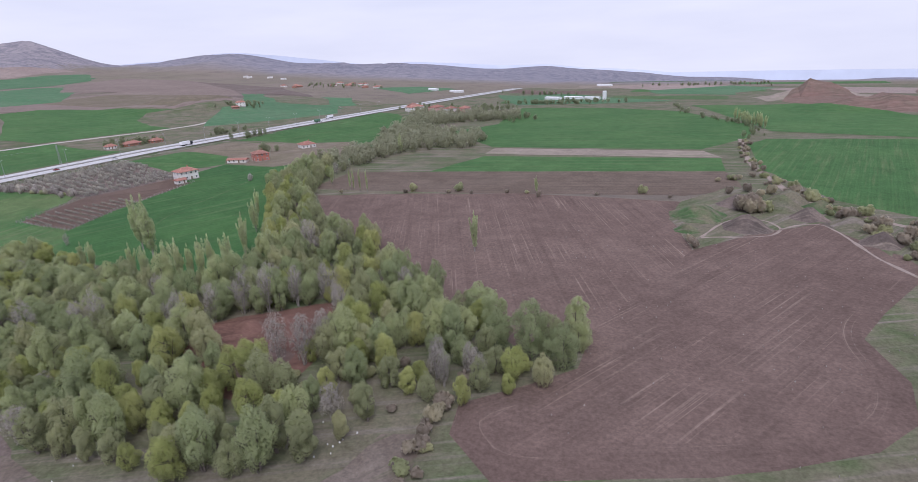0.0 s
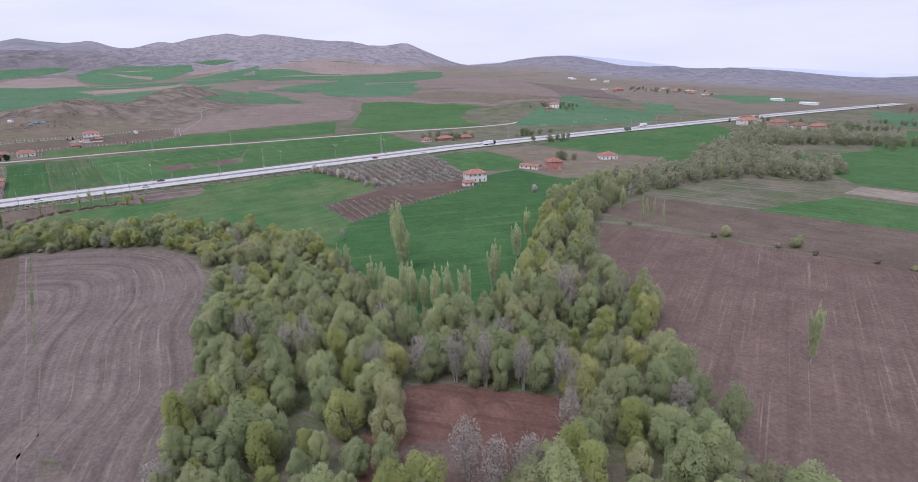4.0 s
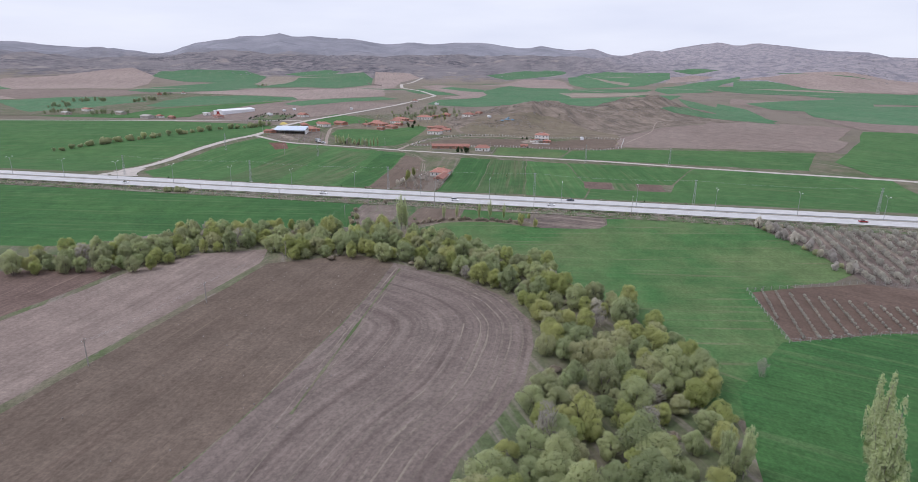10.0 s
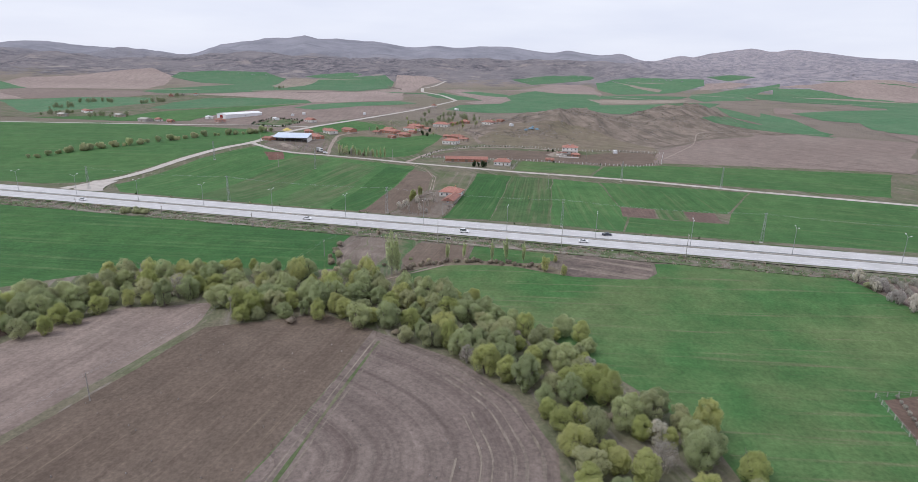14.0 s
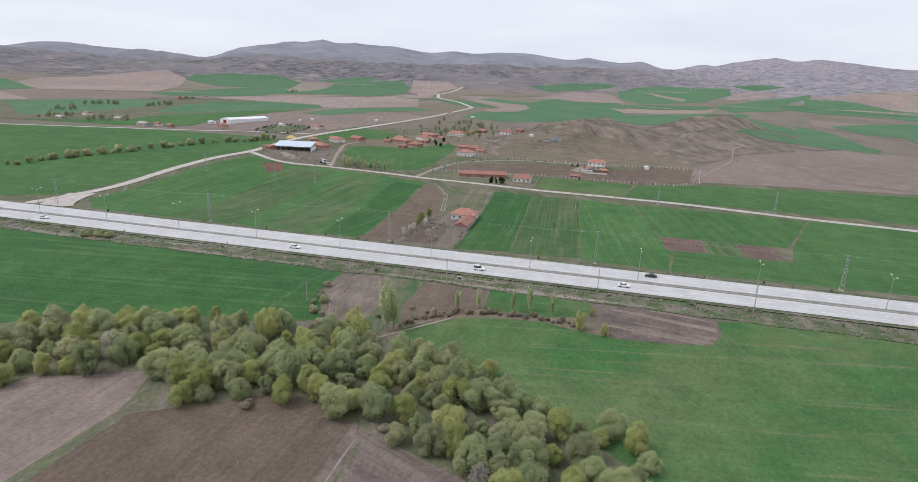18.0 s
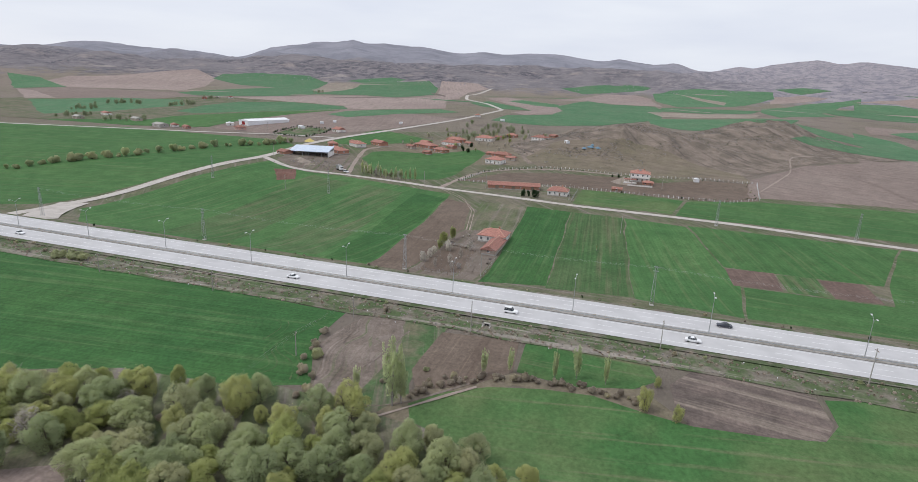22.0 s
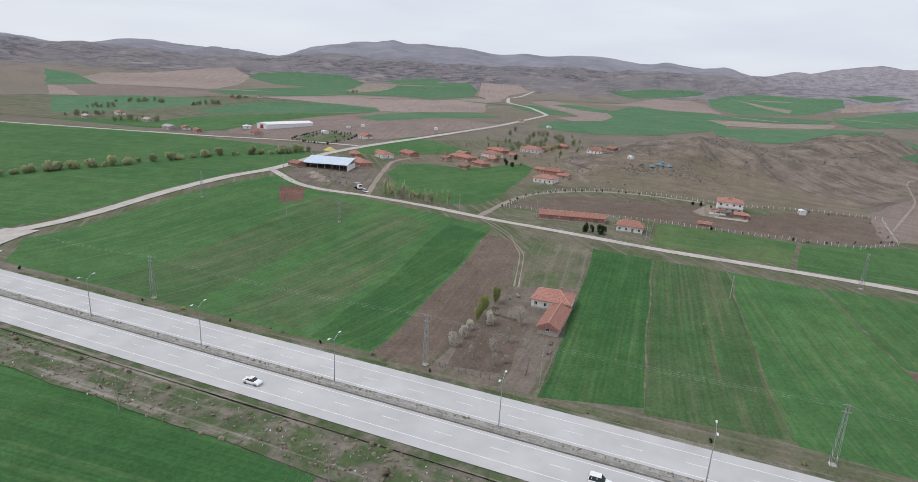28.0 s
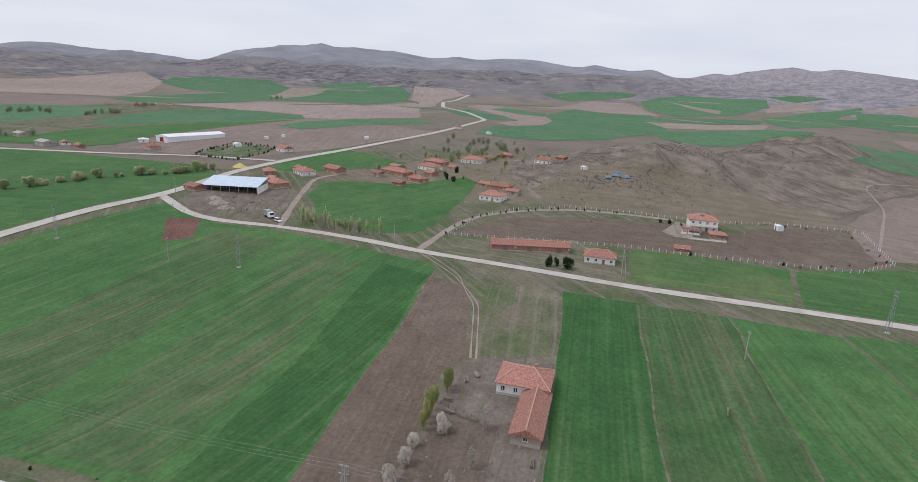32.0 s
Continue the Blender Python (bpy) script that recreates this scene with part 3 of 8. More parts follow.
field("river_plain", "rough grass on the river plain", [(-404, 250), (-404, 1200), (500, 1300), (600, 500), (300, 200), (60, 255), (-10, 300), (-200, 240), (-240, 300)], GRASS_DRY, 15, fray=4, category="ground")
field("meadow_2", "rough green grass behind the creek trees", [(-335, 150), (-312, 96), (-262, 108), (-228, 114), (-220, 138), (-262, 152), (-276, 182), (-312, 165)], MEADOW, 60, category="meadow")
field("field_1", "pale ploughed field with curved furrows along the creek trees", [(-311, 17)] + CREEK_EDGE[1:] + [(-70, -30), (-110, 15), (-170, 14), (-222, 18), (-267, 19)], SOIL_LIGHT, guide=CREEK_EDGE, cut=4.0)
def beside(line, off):
    """A line that runs a set distance to the right of another."""
    out = []
    for k, (x, y) in enumerate(line):
        x0, y0 = line[max(k - 1, 0)]
        x1, y1 = line[min(k + 1, len(line) - 1)]
        n = math.hypot(x1 - x0, y1 - y0)
        out.append((x + (y1 - y0) / n * off, y - (x1 - x0) / n * off))
    return out


for off, first, last, wide in ((3.0, 1, 14, 0.7), (6.4, 1, 14, 0.5), (8.6, 1, 14, 0.5), (13.0, 2, 14, 0.45), (15.2, 2, 14, 0.45), (20.5, 3, 13, 0.4), (27.0, 4, 13, 0.4)):
    ribbon("tractor_line", "pale tractor line curving with the furrows", beside(CREEK_EDGE, off)[first:last], wide, SOIL_STRAW, 0.06, 2.0, "wheel track", 0.9)
ribbon("tractor_lane", "grassy wheel lane along a ploughed field", [(-305, 21), (-278, 22), (-249, 23.5), (-226, 24.6), (-207, 25.6)], 0.7, GRASS_DRY, 0.08, 2.0, "wheel track", 0.9)
for off in (-1.6, 1.4):
    ribbon("tractor_line", "pale tractor line curving with the furrows", [(-306, 21 + off), (-278, 22 + off), (-249, 23.5 + off), (-226, 24.6 + off), (-207, 25.6 + off), (-170, 26.5 + off), (-140, 27 + off)], 0.4, SOIL_STRAW, 0.06, 2.0, "wheel track", 0.9)
field("field_2", "brown harrowed field strip beside a grassy bank", [(-299, -30), (-318, -3), (-311, 17), (-267, 18.6), (-222, 17.6), (-170, 13.6), (-110, 14), (-70, -34), (-188, -35)], SOIL_DARK, 0)
field("field_3", "pale worn field with pasture tracks", [(-316, -40), (-300, -33.5), (-188, -38), (-120, -60), (-120, -90), (-230, -79), (-281, -74), (-304, -64)], SOIL_PALE, 2)
field("field_4", "bare reddish brown field", [(-284, -78), (-230, -82), (-120, -94), (-120, -150), (-250, -150), (-270, -119)], SOIL, 5)
field("grass_bank_1", "narrow grassy bank between two fields", [(-316, -38), (-299, -31), (-188, -35), (-100, -51), (-100, -53), (-188, -37), (-299, -33.5)], GRASS_DRY, 0, fray=0.5, category="grass bank")
field("field_5", "dark green wheat field beside the road verge", [(-390, -420), (-393, -170), (-394, -85), (-393, -26), (-376, -24), (-366, -21), (-355, -14), (-349, -30), (-346, -62), (-334, -92), (-302, -120), (-285, -200), (-260, -420)], WHEAT_DARK, 96)
MUD_PLOT = [(-346, -10), (-362, -17), (-376, -23), (-396, -19), (-399, -9), (-380, -1), (-362, -1), (-348, -3)]
PLOT_7 = [(-369, 5), (-391, 6), (-394, 28), (-376, 30), (-366, 20), (-361, 10)]
PLOT_8 = [(-377, 31), (-397, 30), (-399, 60), (-386, 64), (-379, 59), (-375, 45)]
field("weed_strip", "weedy green strip between mud and garden plot", [(-404, -10), (-403, 5), (-391, 7), (-370, 6), (-360, 9), (-346, 10), (-343, -4), (-361, -3), (-379, -2)], GRASS_GREEN, 20, fray=1.4, curve=1, category="grass")
field("hedge_bank", "brown weedy bank under the bramble hedge", [(-350, 4), (-361, 10), (-366, 20), (-376, 30.5), (-375, 45), (-379, 60), (-370, 70), (-366, 66), (-370, 45), (-370, 31), (-360, 20), (-350, 12)], GRASS_BROWN, 60, fray=1.2, category="bank")
field("field_6", "muddy trodden ground with winding tracks", MUD_PLOT, TRACKED, guide=[(-340, -2), (-352, -9), (-362, -6), (-372, -12), (-382, -7), (-392, -13), (-404, -8)], cut=3, fray=1.4, curve=1)
field("field_7", "small brown garden plot by the road culvert", PLOT_7, SOIL_DARK, 0, fray=1.0)
field("field_8", "bright green garden plot beside poplars", PLOT_8, MEADOW, 88, fray=1.0)
field("field_9", "grey patch of burnt stubble", [(-392, 66), (-397, 100), (-374, 102), (-368, 84), (-369, 67)], BURNT, 80, fray=2.6, curve=1)
field("meadow_1", "green meadow with yellowed patches between creek and road", [(-353, 6), (-366, 20), (-374, 44), (-369, 67), (-369, 84), (-374, 102), (-396, 102), (-397, 168), (-385, 172), (-352, 188), (-331, 190), (-310, 146), (-268, 144), (-240, 128), (-262, 118), (-290, 96), (-322, 66), (-344, 32)], MEADOW, 100, curve=1)
field("vineyard_soil", "brown vineyard soil with rows of stakes", [(-309, 146), (-326, 190), (-318, 243), (-296, 237), (-281, 176), (-269, 146)], SOIL_VINE, 60)
field("orchard_soil", "dry ground of a fruit orchard", [(-395, 171), (-397, 262), (-343, 255), (-317, 244), (-326, 191), (-350, 188)], BURNT, 0)
field("field_10", "bright green wheat field beside a farmhouse", [(-393, 263), (-386, 308), (-345, 311), (-323, 288), (-340, 256)], WHEAT, 20)
field("field_11", "dry stubble with a dirt track", [(-394, 309), (-390, 352), (-300, 404), (-240, 338), (-280, 290), (-322, 292), (-345, 312)], GRASS_BROWN, 50)
field("field_12", "green wheat field enclosed by creek trees and poplars", [(-268, 143), (-281, 175), (-296, 236), (-318, 244), (-322, 288), (-280, 289), (-240, 336), (-228, 284), (-240, 245), (-204, 205), (-178, 172), (-142, 143), (-148, 118), (-176, 111), (-205, 119), (-238, 124)], WHEAT_DARK, 70)
field("field_13", "large brown ploughed field with straw-pale furrows", [(-196, 232), (-150, 250), (-91, 266), (-17, 271), (-20, 242), (-8, 205), (-27, 134), (-32, 127), (-44, 119), (-66, 134), (-92, 150), (-125, 173), (-170, 205)], SOIL, -63, cut=12)
field("field_13b", "large brown ploughed field with curving furrows", [(-8, 205), (12, 231), (35, 252), (50, 228), (57, 200), (42, 170), (35, 152), (40, 134), (38, 118), (30, 106), (14, 94), (-8, 84), (-32, 73), (-44, 82), (-46, 91), (-35, 103), (-27, 114), (-27, 134)], SOIL, 64, cut=12)
field("headland", "turned headland furrows curving along the field edge", [(62, 218), (57, 200), (42, 170), (35, 152), (40, 134), (38, 118), (30, 106), (14, 94), (-8, 84), (-32, 73), (-44, 82), (-46, 91), (-35, 103), (-31, 101), (-38, 91), (-36, 84), (-30, 80), (-10, 92), (10, 101), (24, 111), (31, 121), (33, 134), (28, 151), (34, 172), (49, 203), (53, 222)], SOIL, guide=[(62, 218), (57, 200), (42, 170), (35, 152), (40, 134), (38, 118), (30, 106), (14, 94), (-8, 84), (-32, 73), (-44, 82), (-46, 91), (-35, 103)], cut=4, fray=0.5)
field("field_14", "dark brown soil strip with lone saplings", [(-212, 244), (-214, 288), (0, 347), (9, 303), (-17, 283), (-150, 253)], SOIL_DARK, 16)
field("field_15", "green wheat strip beyond bare soil", [(-166, 302), (-154, 362), (-4, 391), (0, 349)], WHEAT, 14)
field("field_16", "pale dry stubble strip", [(-158, 372), (-160, 398), (-16, 418), (-3, 393)], TAN, 10)
field("field_17", "wide green wheat field near the river bend", [(-239, 482), (-217, 548), (-255, 735), (-149, 745), (-56, 705), (19, 570), (13, 490), (-17, 424), (-164, 402)], WHEAT, 10)
field("field_18", "green wheat field beside a farm track", [(12, 456), (25, 485), (120, 505), (300, 520), (300, 200), (75, 268), (45, 292), (18, 358)], WHEAT, 80)
field("field_19", "far green wheat field", [(-49, 785), (78, 790), (160, 665), (420, 620), (420, 530), (122, 512), (31, 532), (-33, 742)], WHEAT, 15)
field("field_20", "green verge field along the highway", [(-400, 360), (-404, 620), (-372, 608), (-292, 522), (-253, 420), (-243, 359), (-295, 405)], WHEAT, 85)
for k, (x, y, w, d, a, mat, what) in enumerate([
    (-250, 860, 150, 90, 8, WHEAT, "green wheat"), (-90, 930, 170, 80, -6, WHEAT_PALE, "pale green wheat"), (110, 900, 160, 90, 12, TAN, "dry stubble"),
    (-300, 1080, 180, 100, 5, SOIL, "brown soil"), (-60, 1120, 220, 90, -4, WHEAT, "green wheat"), (240, 1080, 200, 120, 10, SOIL, "brown soil"),
    (-200, 1330, 240, 110, 4, TAN, "dry stubble"), (140, 1380, 260, 110, -8, WHEAT, "green wheat"), (420, 800, 180, 130, 14, SOIL_RED, "reddish soil"),
    (450, 1200, 230, 140, 6, WHEAT_PALE, "pale green wheat"), (-150, 1620, 300, 120, 3, WHEAT_PALE, "pale green wheat"), (250, 1720, 320, 140, -5, SOIL, "brown soil"),
]):
    c, s = math.cos(radians(a)), math.sin(radians(a))
    field(f"far_field_{k + 1}", f"far {what} field on the valley floor", [(x + u * w / 2 * c - v * d / 2 * s, y + u * w / 2 * s + v * d / 2 * c) for u, v in ((-1, -1), (1, -0.9), (0.9, 1), (-1.05, 0.9))], mat, a, fray=4)

field("clearing_soil", "reddish bare earth in a woodland clearing", [(-131, 96), (-121, 108), (-104, 126), (-93, 121), (-87, 99), (-84, 80), (-98, 72), (-118, 82)], SOIL_RED, 40, cut=5, fray=1.5, curve=1)
field("clearing_plot", "stony tilled plot in a woodland clearing", [(-112, 86), (-106, 97), (-93, 95), (-90, 84), (-101, 79)], SOIL, 30, cut=5)
field("dump_ground", "trodden bare ground with scattered litter by the wood", [(-150, 30), (-120, 42), (-80, 44), (-62, 55), (-55, 78), (-48, 80), (-44, 70), (-50, 45), (-70, 10)], MUD, 60, cut=8, fray=2)
field("mound_grass", "rough grassy ground with earth mounds", [(-17, 271), (-20, 242), (-8, 207), (12, 232), (38, 254), (60, 210), (75, 240), (40, 284), (3, 308)], GRASS_DRY, 60, cut=6, fray=1.5)

# ---- fields west of the highway ----
field("valley_grass", "rough green-brown grass between fields and houses", [(-434, -560), (-434, 620), (-560, 560), (-660, 300), (-690, 130), (-705, -20), (-760, -30), (-870, -60), (-860, -150), (-800, -205), (-690, -225), (-660, -300), (-640, -560)], GRASS_DRY, 40, fray=3, category="ground")
field("village_ground", "trodden weedy ground round the village houses", [(-690, -40), (-745, -25), (-860, -60), (-870, -110), (-800, -140), (-745, -155), (-700, -190), (-690, -165), (-710, -112), (-735, -80), (-680, -68)], GRASS_BROWN, 60, fray=3, category="ground")
field("north_grass", "rough grass strip between far fields", [(-434, 300), (-434, 760), (-700, 800), (-860, 560), (-640, 300)], GRASS_DRY, 60, fray=4, category="ground")
field("roadside_strip", "rough grass along the highway's west side", [(-434, -420), (-434, 700), (-447, 700), (-447, -420)], GRASS_DRY, 90, category="verge")
W_LINE = -439
field("field_21", "wheat field with darker and paler drilled bands", [(-600, -200), (-583, -160), (-587, -128), (-582, -97), (-570, -52), (-560, -51), (-438, -42), (W_LINE, -190), (-462, -216), (-540, -212)], WHEAT, 172)
field("wheat_band_1", "paler thin band of wheat", [(-572, -108), (-562, -80), (-442, -66), (-440, -96)], WHEAT_PALE, 172, fray=1.6)
field("wheat_band_2", "paler thin band of wheat", [(-578, -152), (-572, -122), (-440, -108), (-440, -146)], WHEAT_PALE, 172, fray=1.6)
field("wheat_band_3", "dark dense band of wheat", [(-566, -72), (-560, -52), (-439, -43), (-440, -62)], WHEAT_DARK, 172, fray=1.2)
field("red_soil_patch", "heap of red soil at a field corner", [(-577, -182), (-585, -170), (-561, -154), (-553, -163)], SOIL_RED, 30, cut=5)
field("field_22", "brown ploughed strip beside the white farmhouse", [(-559, -50), (-552, -34), (-508, -24), (-497, -27), (-466, -25.5), (-437, -26), (-437, -42)], SOIL_DARK, 5)
field("field_23", "thin weedy strip above the farmyard", [(-561, -30), (-559, -4), (-514, -1), (-508, -22)], GRASS_DRY, 5)
field("farmyard", "trodden earth farmyard with garden beds", [(-508, -23), (-514, -1), (-465, 1), (-438, 3), (-437, -25), (-466, -25), (-497, -26)], MUD, 0, cut=6)
field("garden_soil", "brown garden soil with fruit trees", [(-478, -22), (-480, -10), (-445, -6), (-442, -22), (-466, -24)], SOIL_DARK, 5)
field("field_24", "dense green wheat strip beside a farmhouse", [(-560, -3), (-559, 21), (-445, 26), (-437, 4), (-465, 2), (-513, 0)], WHEAT_DARK, 2)
field("field_25", "pale worn wheat strip", [(-559, 21.6), (-557, 49), (-446, 57), (-442, 26.4)], WHEAT_PALE, 4)
field("field_26", "bright green wheat strip", [(-557, 49.6), (-553, 80), (-496, 92), (-477, 96), (-440, 91), (-444, 57.4)], WHEAT, 10)
field("field_27", "green wheat field below the village road", [(-555, 81), (-552, 172), (-499, 150), (-499, 92)], WHEAT, 12)
field("field_28", "green wheat field along the highway", [(-476, 97), (-477, 145), (-500, 152), (-552, 173), (-547, 250), (-450, 300), (-440, 92)], WHEAT, 85)
for k, (y0, y1, mat, what) in enumerate([(92.5, 111, SOIL, "red-brown"), (111.6, 126, WHEAT_PALE, "half-grown"), (126.6, 143, SOIL, "red-brown")]):
    field(f"plot_{k + 1}", f"{what} vegetable plot in a green field", [(-497.5, y0), (-499, y1), (-478, y1), (-477.5, y0 + 1)], mat, 5, fray=0.4)
field("field_29", "long green field between the highway and village road", [(-547, 251), (-532, 390), (-520, 450), (-447, 470), (-447, 301)], WHEAT, 85)
field("field_30", "brown fenced plot of the villa", [(-613, -62), (-655, -40), (-672, -2), (-676, 40), (-668, 69), (-692, 97), (-693, 134), (-638, 127), (-622, 108), (-622, 50), (-627, -4)], SOIL_DARK, 80)
field("field_31", "green grass field below the villa", [(-622, 20), (-624, 46), (-617, 82), (-577, 74), (-579, 19)], MEADOW, 88)
field("field_32", "green wheat field above the village road", [(-617, 84), (-634, 128), (-644, 205), (-650, 292), (-562, 255), (-567, 175), (-574, 76)], WHEAT, 85)
field("village_green", "green wheat field in the middle of the village", [(-652, -153), (-683, -160), (-700, -150), (-708, -122), (-729, -104), (-752, -88), (-733, -75), (-675, -71), (-626, -71), (-610, -75), (-604, -91), (-614, -125)], WHEAT, 150, fray=1.4)
field("barn_yard", "pale rubble-strewn yard before a barn", [(-594, -36), (-586, -20), (-588, -6), (-596, -4), (-600, -20), (-600, -38)], MUD, 80, fray=1.0, category="yard")
field("farmyard_2", "trodden earth round the open shed", [(-606, -200), (-640, -210), (-680, -195), (-671, -178), (-639, -155), (-598, -139), (-587, -165)], MUD, 20)
field("garden_strip", "weedy ground between farm buildings", [(-585, -52), (-588, -38), (-582, 14), (-612, 18), (-618, -10), (-614, -58)], GRASS_DRY, 80)
field("field_33", "green wheat field crossed by a hedge", [(-692, -429), (-690, -252), (-668, -226), (-634, -216), (-460, -240), (-448, -262), (-445, -420), (-560, -560), (-660, -560)], WHEAT, 100)
field("field_34", "green field behind the village houses", [(-695, -212), (-815, -218), (-780, -140), (-762, -150), (-700, -186)], WHEAT, 5)
field("pen_ground", "bare brown farm ground round a long white hall", [(-735, -246), (-722, -300), (-727, -360), (-777, -380), (-930, -440), (-1150, -480), (-1010, -192), (-819, -214)], SOIL_PALE, 20)
field("pen_grass", "weedy grass inside a planted enclosure", [(-725, -286), (-792, -301), (-787, -261), (-757, -249), (-717, -248)], GRASS_GREEN, 20, fray=0.8, category="grass")
field("field_35", "green wheat field beyond the side road", [(-704, -440), (-735, -372), (-790, -392), (-940, -446), (-1180, -500), (-1135, -690), (-1008, -860), (-700, -620)], WHEAT, 25, fray=3)
field("knoll_1", "rocky knoll with thin brown grass and scrub", [(-700, -30), (-690, 60), (-712, 128), (-800, 188), (-890, 290), (-1060, 290), (-1090, 180), (-960, 90), (-920, 0), (-860, -70), (-770, -60)], KNOLL, 40, fray=4, category="knoll")
field("hillside_1", "brownish grassy slope above the villa", [(-690, -20), (-686, 62), (-698, 100), (-697, 134), (-730, 130), (-770, 60), (-760, -20), (-720, -36)], GRASS_BROWN, 85, fray=3, category="slope")
field("field_40", "tilled brown slope beside the knoll", [(-645, 122), (-655, 200), (-660, 300), (-868, 412), (-890, 300), (-800, 190), (-712, 134)], SOIL_PALE, 60, fray=2)
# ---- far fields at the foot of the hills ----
field("hill_field_16", "far green wheat field at the foot of the hills", [(-611, 592), (-698, 742), (-509, 577), (-572, 566)], WHEAT_HAZED, 50, fray=5)
field("hill_field_20", "far green wheat field at the foot of the hills", [(-827, 789), (-871, 890), (-600, 650), (-590, 590)], WHEAT_HAZED, 70, fray=5)
field("hill_field_21", "far green wheat field at the foot of the hills", [(-606, 554), (-541, 712), (-468, 618), (-518, 440)], WHEAT_HAZED, 80, fray=5)
field("hill_field_24", "far green wheat field at the foot of the hills", [(-345, 955), (-223, 957), (-70, 862), (-186, 798)], WHEAT_HAZED, 10, fray=5)
field("hill_field_25", "far pale green wheat field at the foot of the hills", [(-168, 1230), (-6, 1095), (4, 983), (-121, 1025)], WHEAT_HAZED, 10, fray=5)
field("strip_field_3", "far green wheat strip on the rising plain", [(-858, 817), (-768, 784), (-551, 624), (-576, 563)], WHEAT_HAZED, 60, fray=5)
field("strip_field_4", "far green wheat strip on the rising plain", [(-646, 809), (-593, 821), (-514, 717), (-526, 684)], WHEAT_HAZED, 70, fray=5)
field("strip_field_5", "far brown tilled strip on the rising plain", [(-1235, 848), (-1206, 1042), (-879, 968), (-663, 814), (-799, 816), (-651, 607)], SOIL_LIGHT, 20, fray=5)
field("strip_field_6", "far pale green wheat strip on the rising plain", [(-712, 1074), (-647, 1168), (-540, 1129), (-554, 952)], WHEAT_HAZED, 20, fray=5)
field("strip_field_7", "far pale green wheat strip on the rising plain", [(-375, 948), (-286, 1042), (-182, 940), (-191, 819), (-280, 776)], WHEAT_HAZED, 10, fray=5)
field("strip_field_8", "far green wheat strip on the rising plain", [(-168, 1230), (-8, 1291), (69, 1179), (-13, 1014)], WHEAT_HAZED, 10, fray=5)
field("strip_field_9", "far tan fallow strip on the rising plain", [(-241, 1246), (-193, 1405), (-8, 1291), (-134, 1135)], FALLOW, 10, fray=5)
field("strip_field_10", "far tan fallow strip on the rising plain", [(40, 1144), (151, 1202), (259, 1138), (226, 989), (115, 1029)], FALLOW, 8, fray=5)
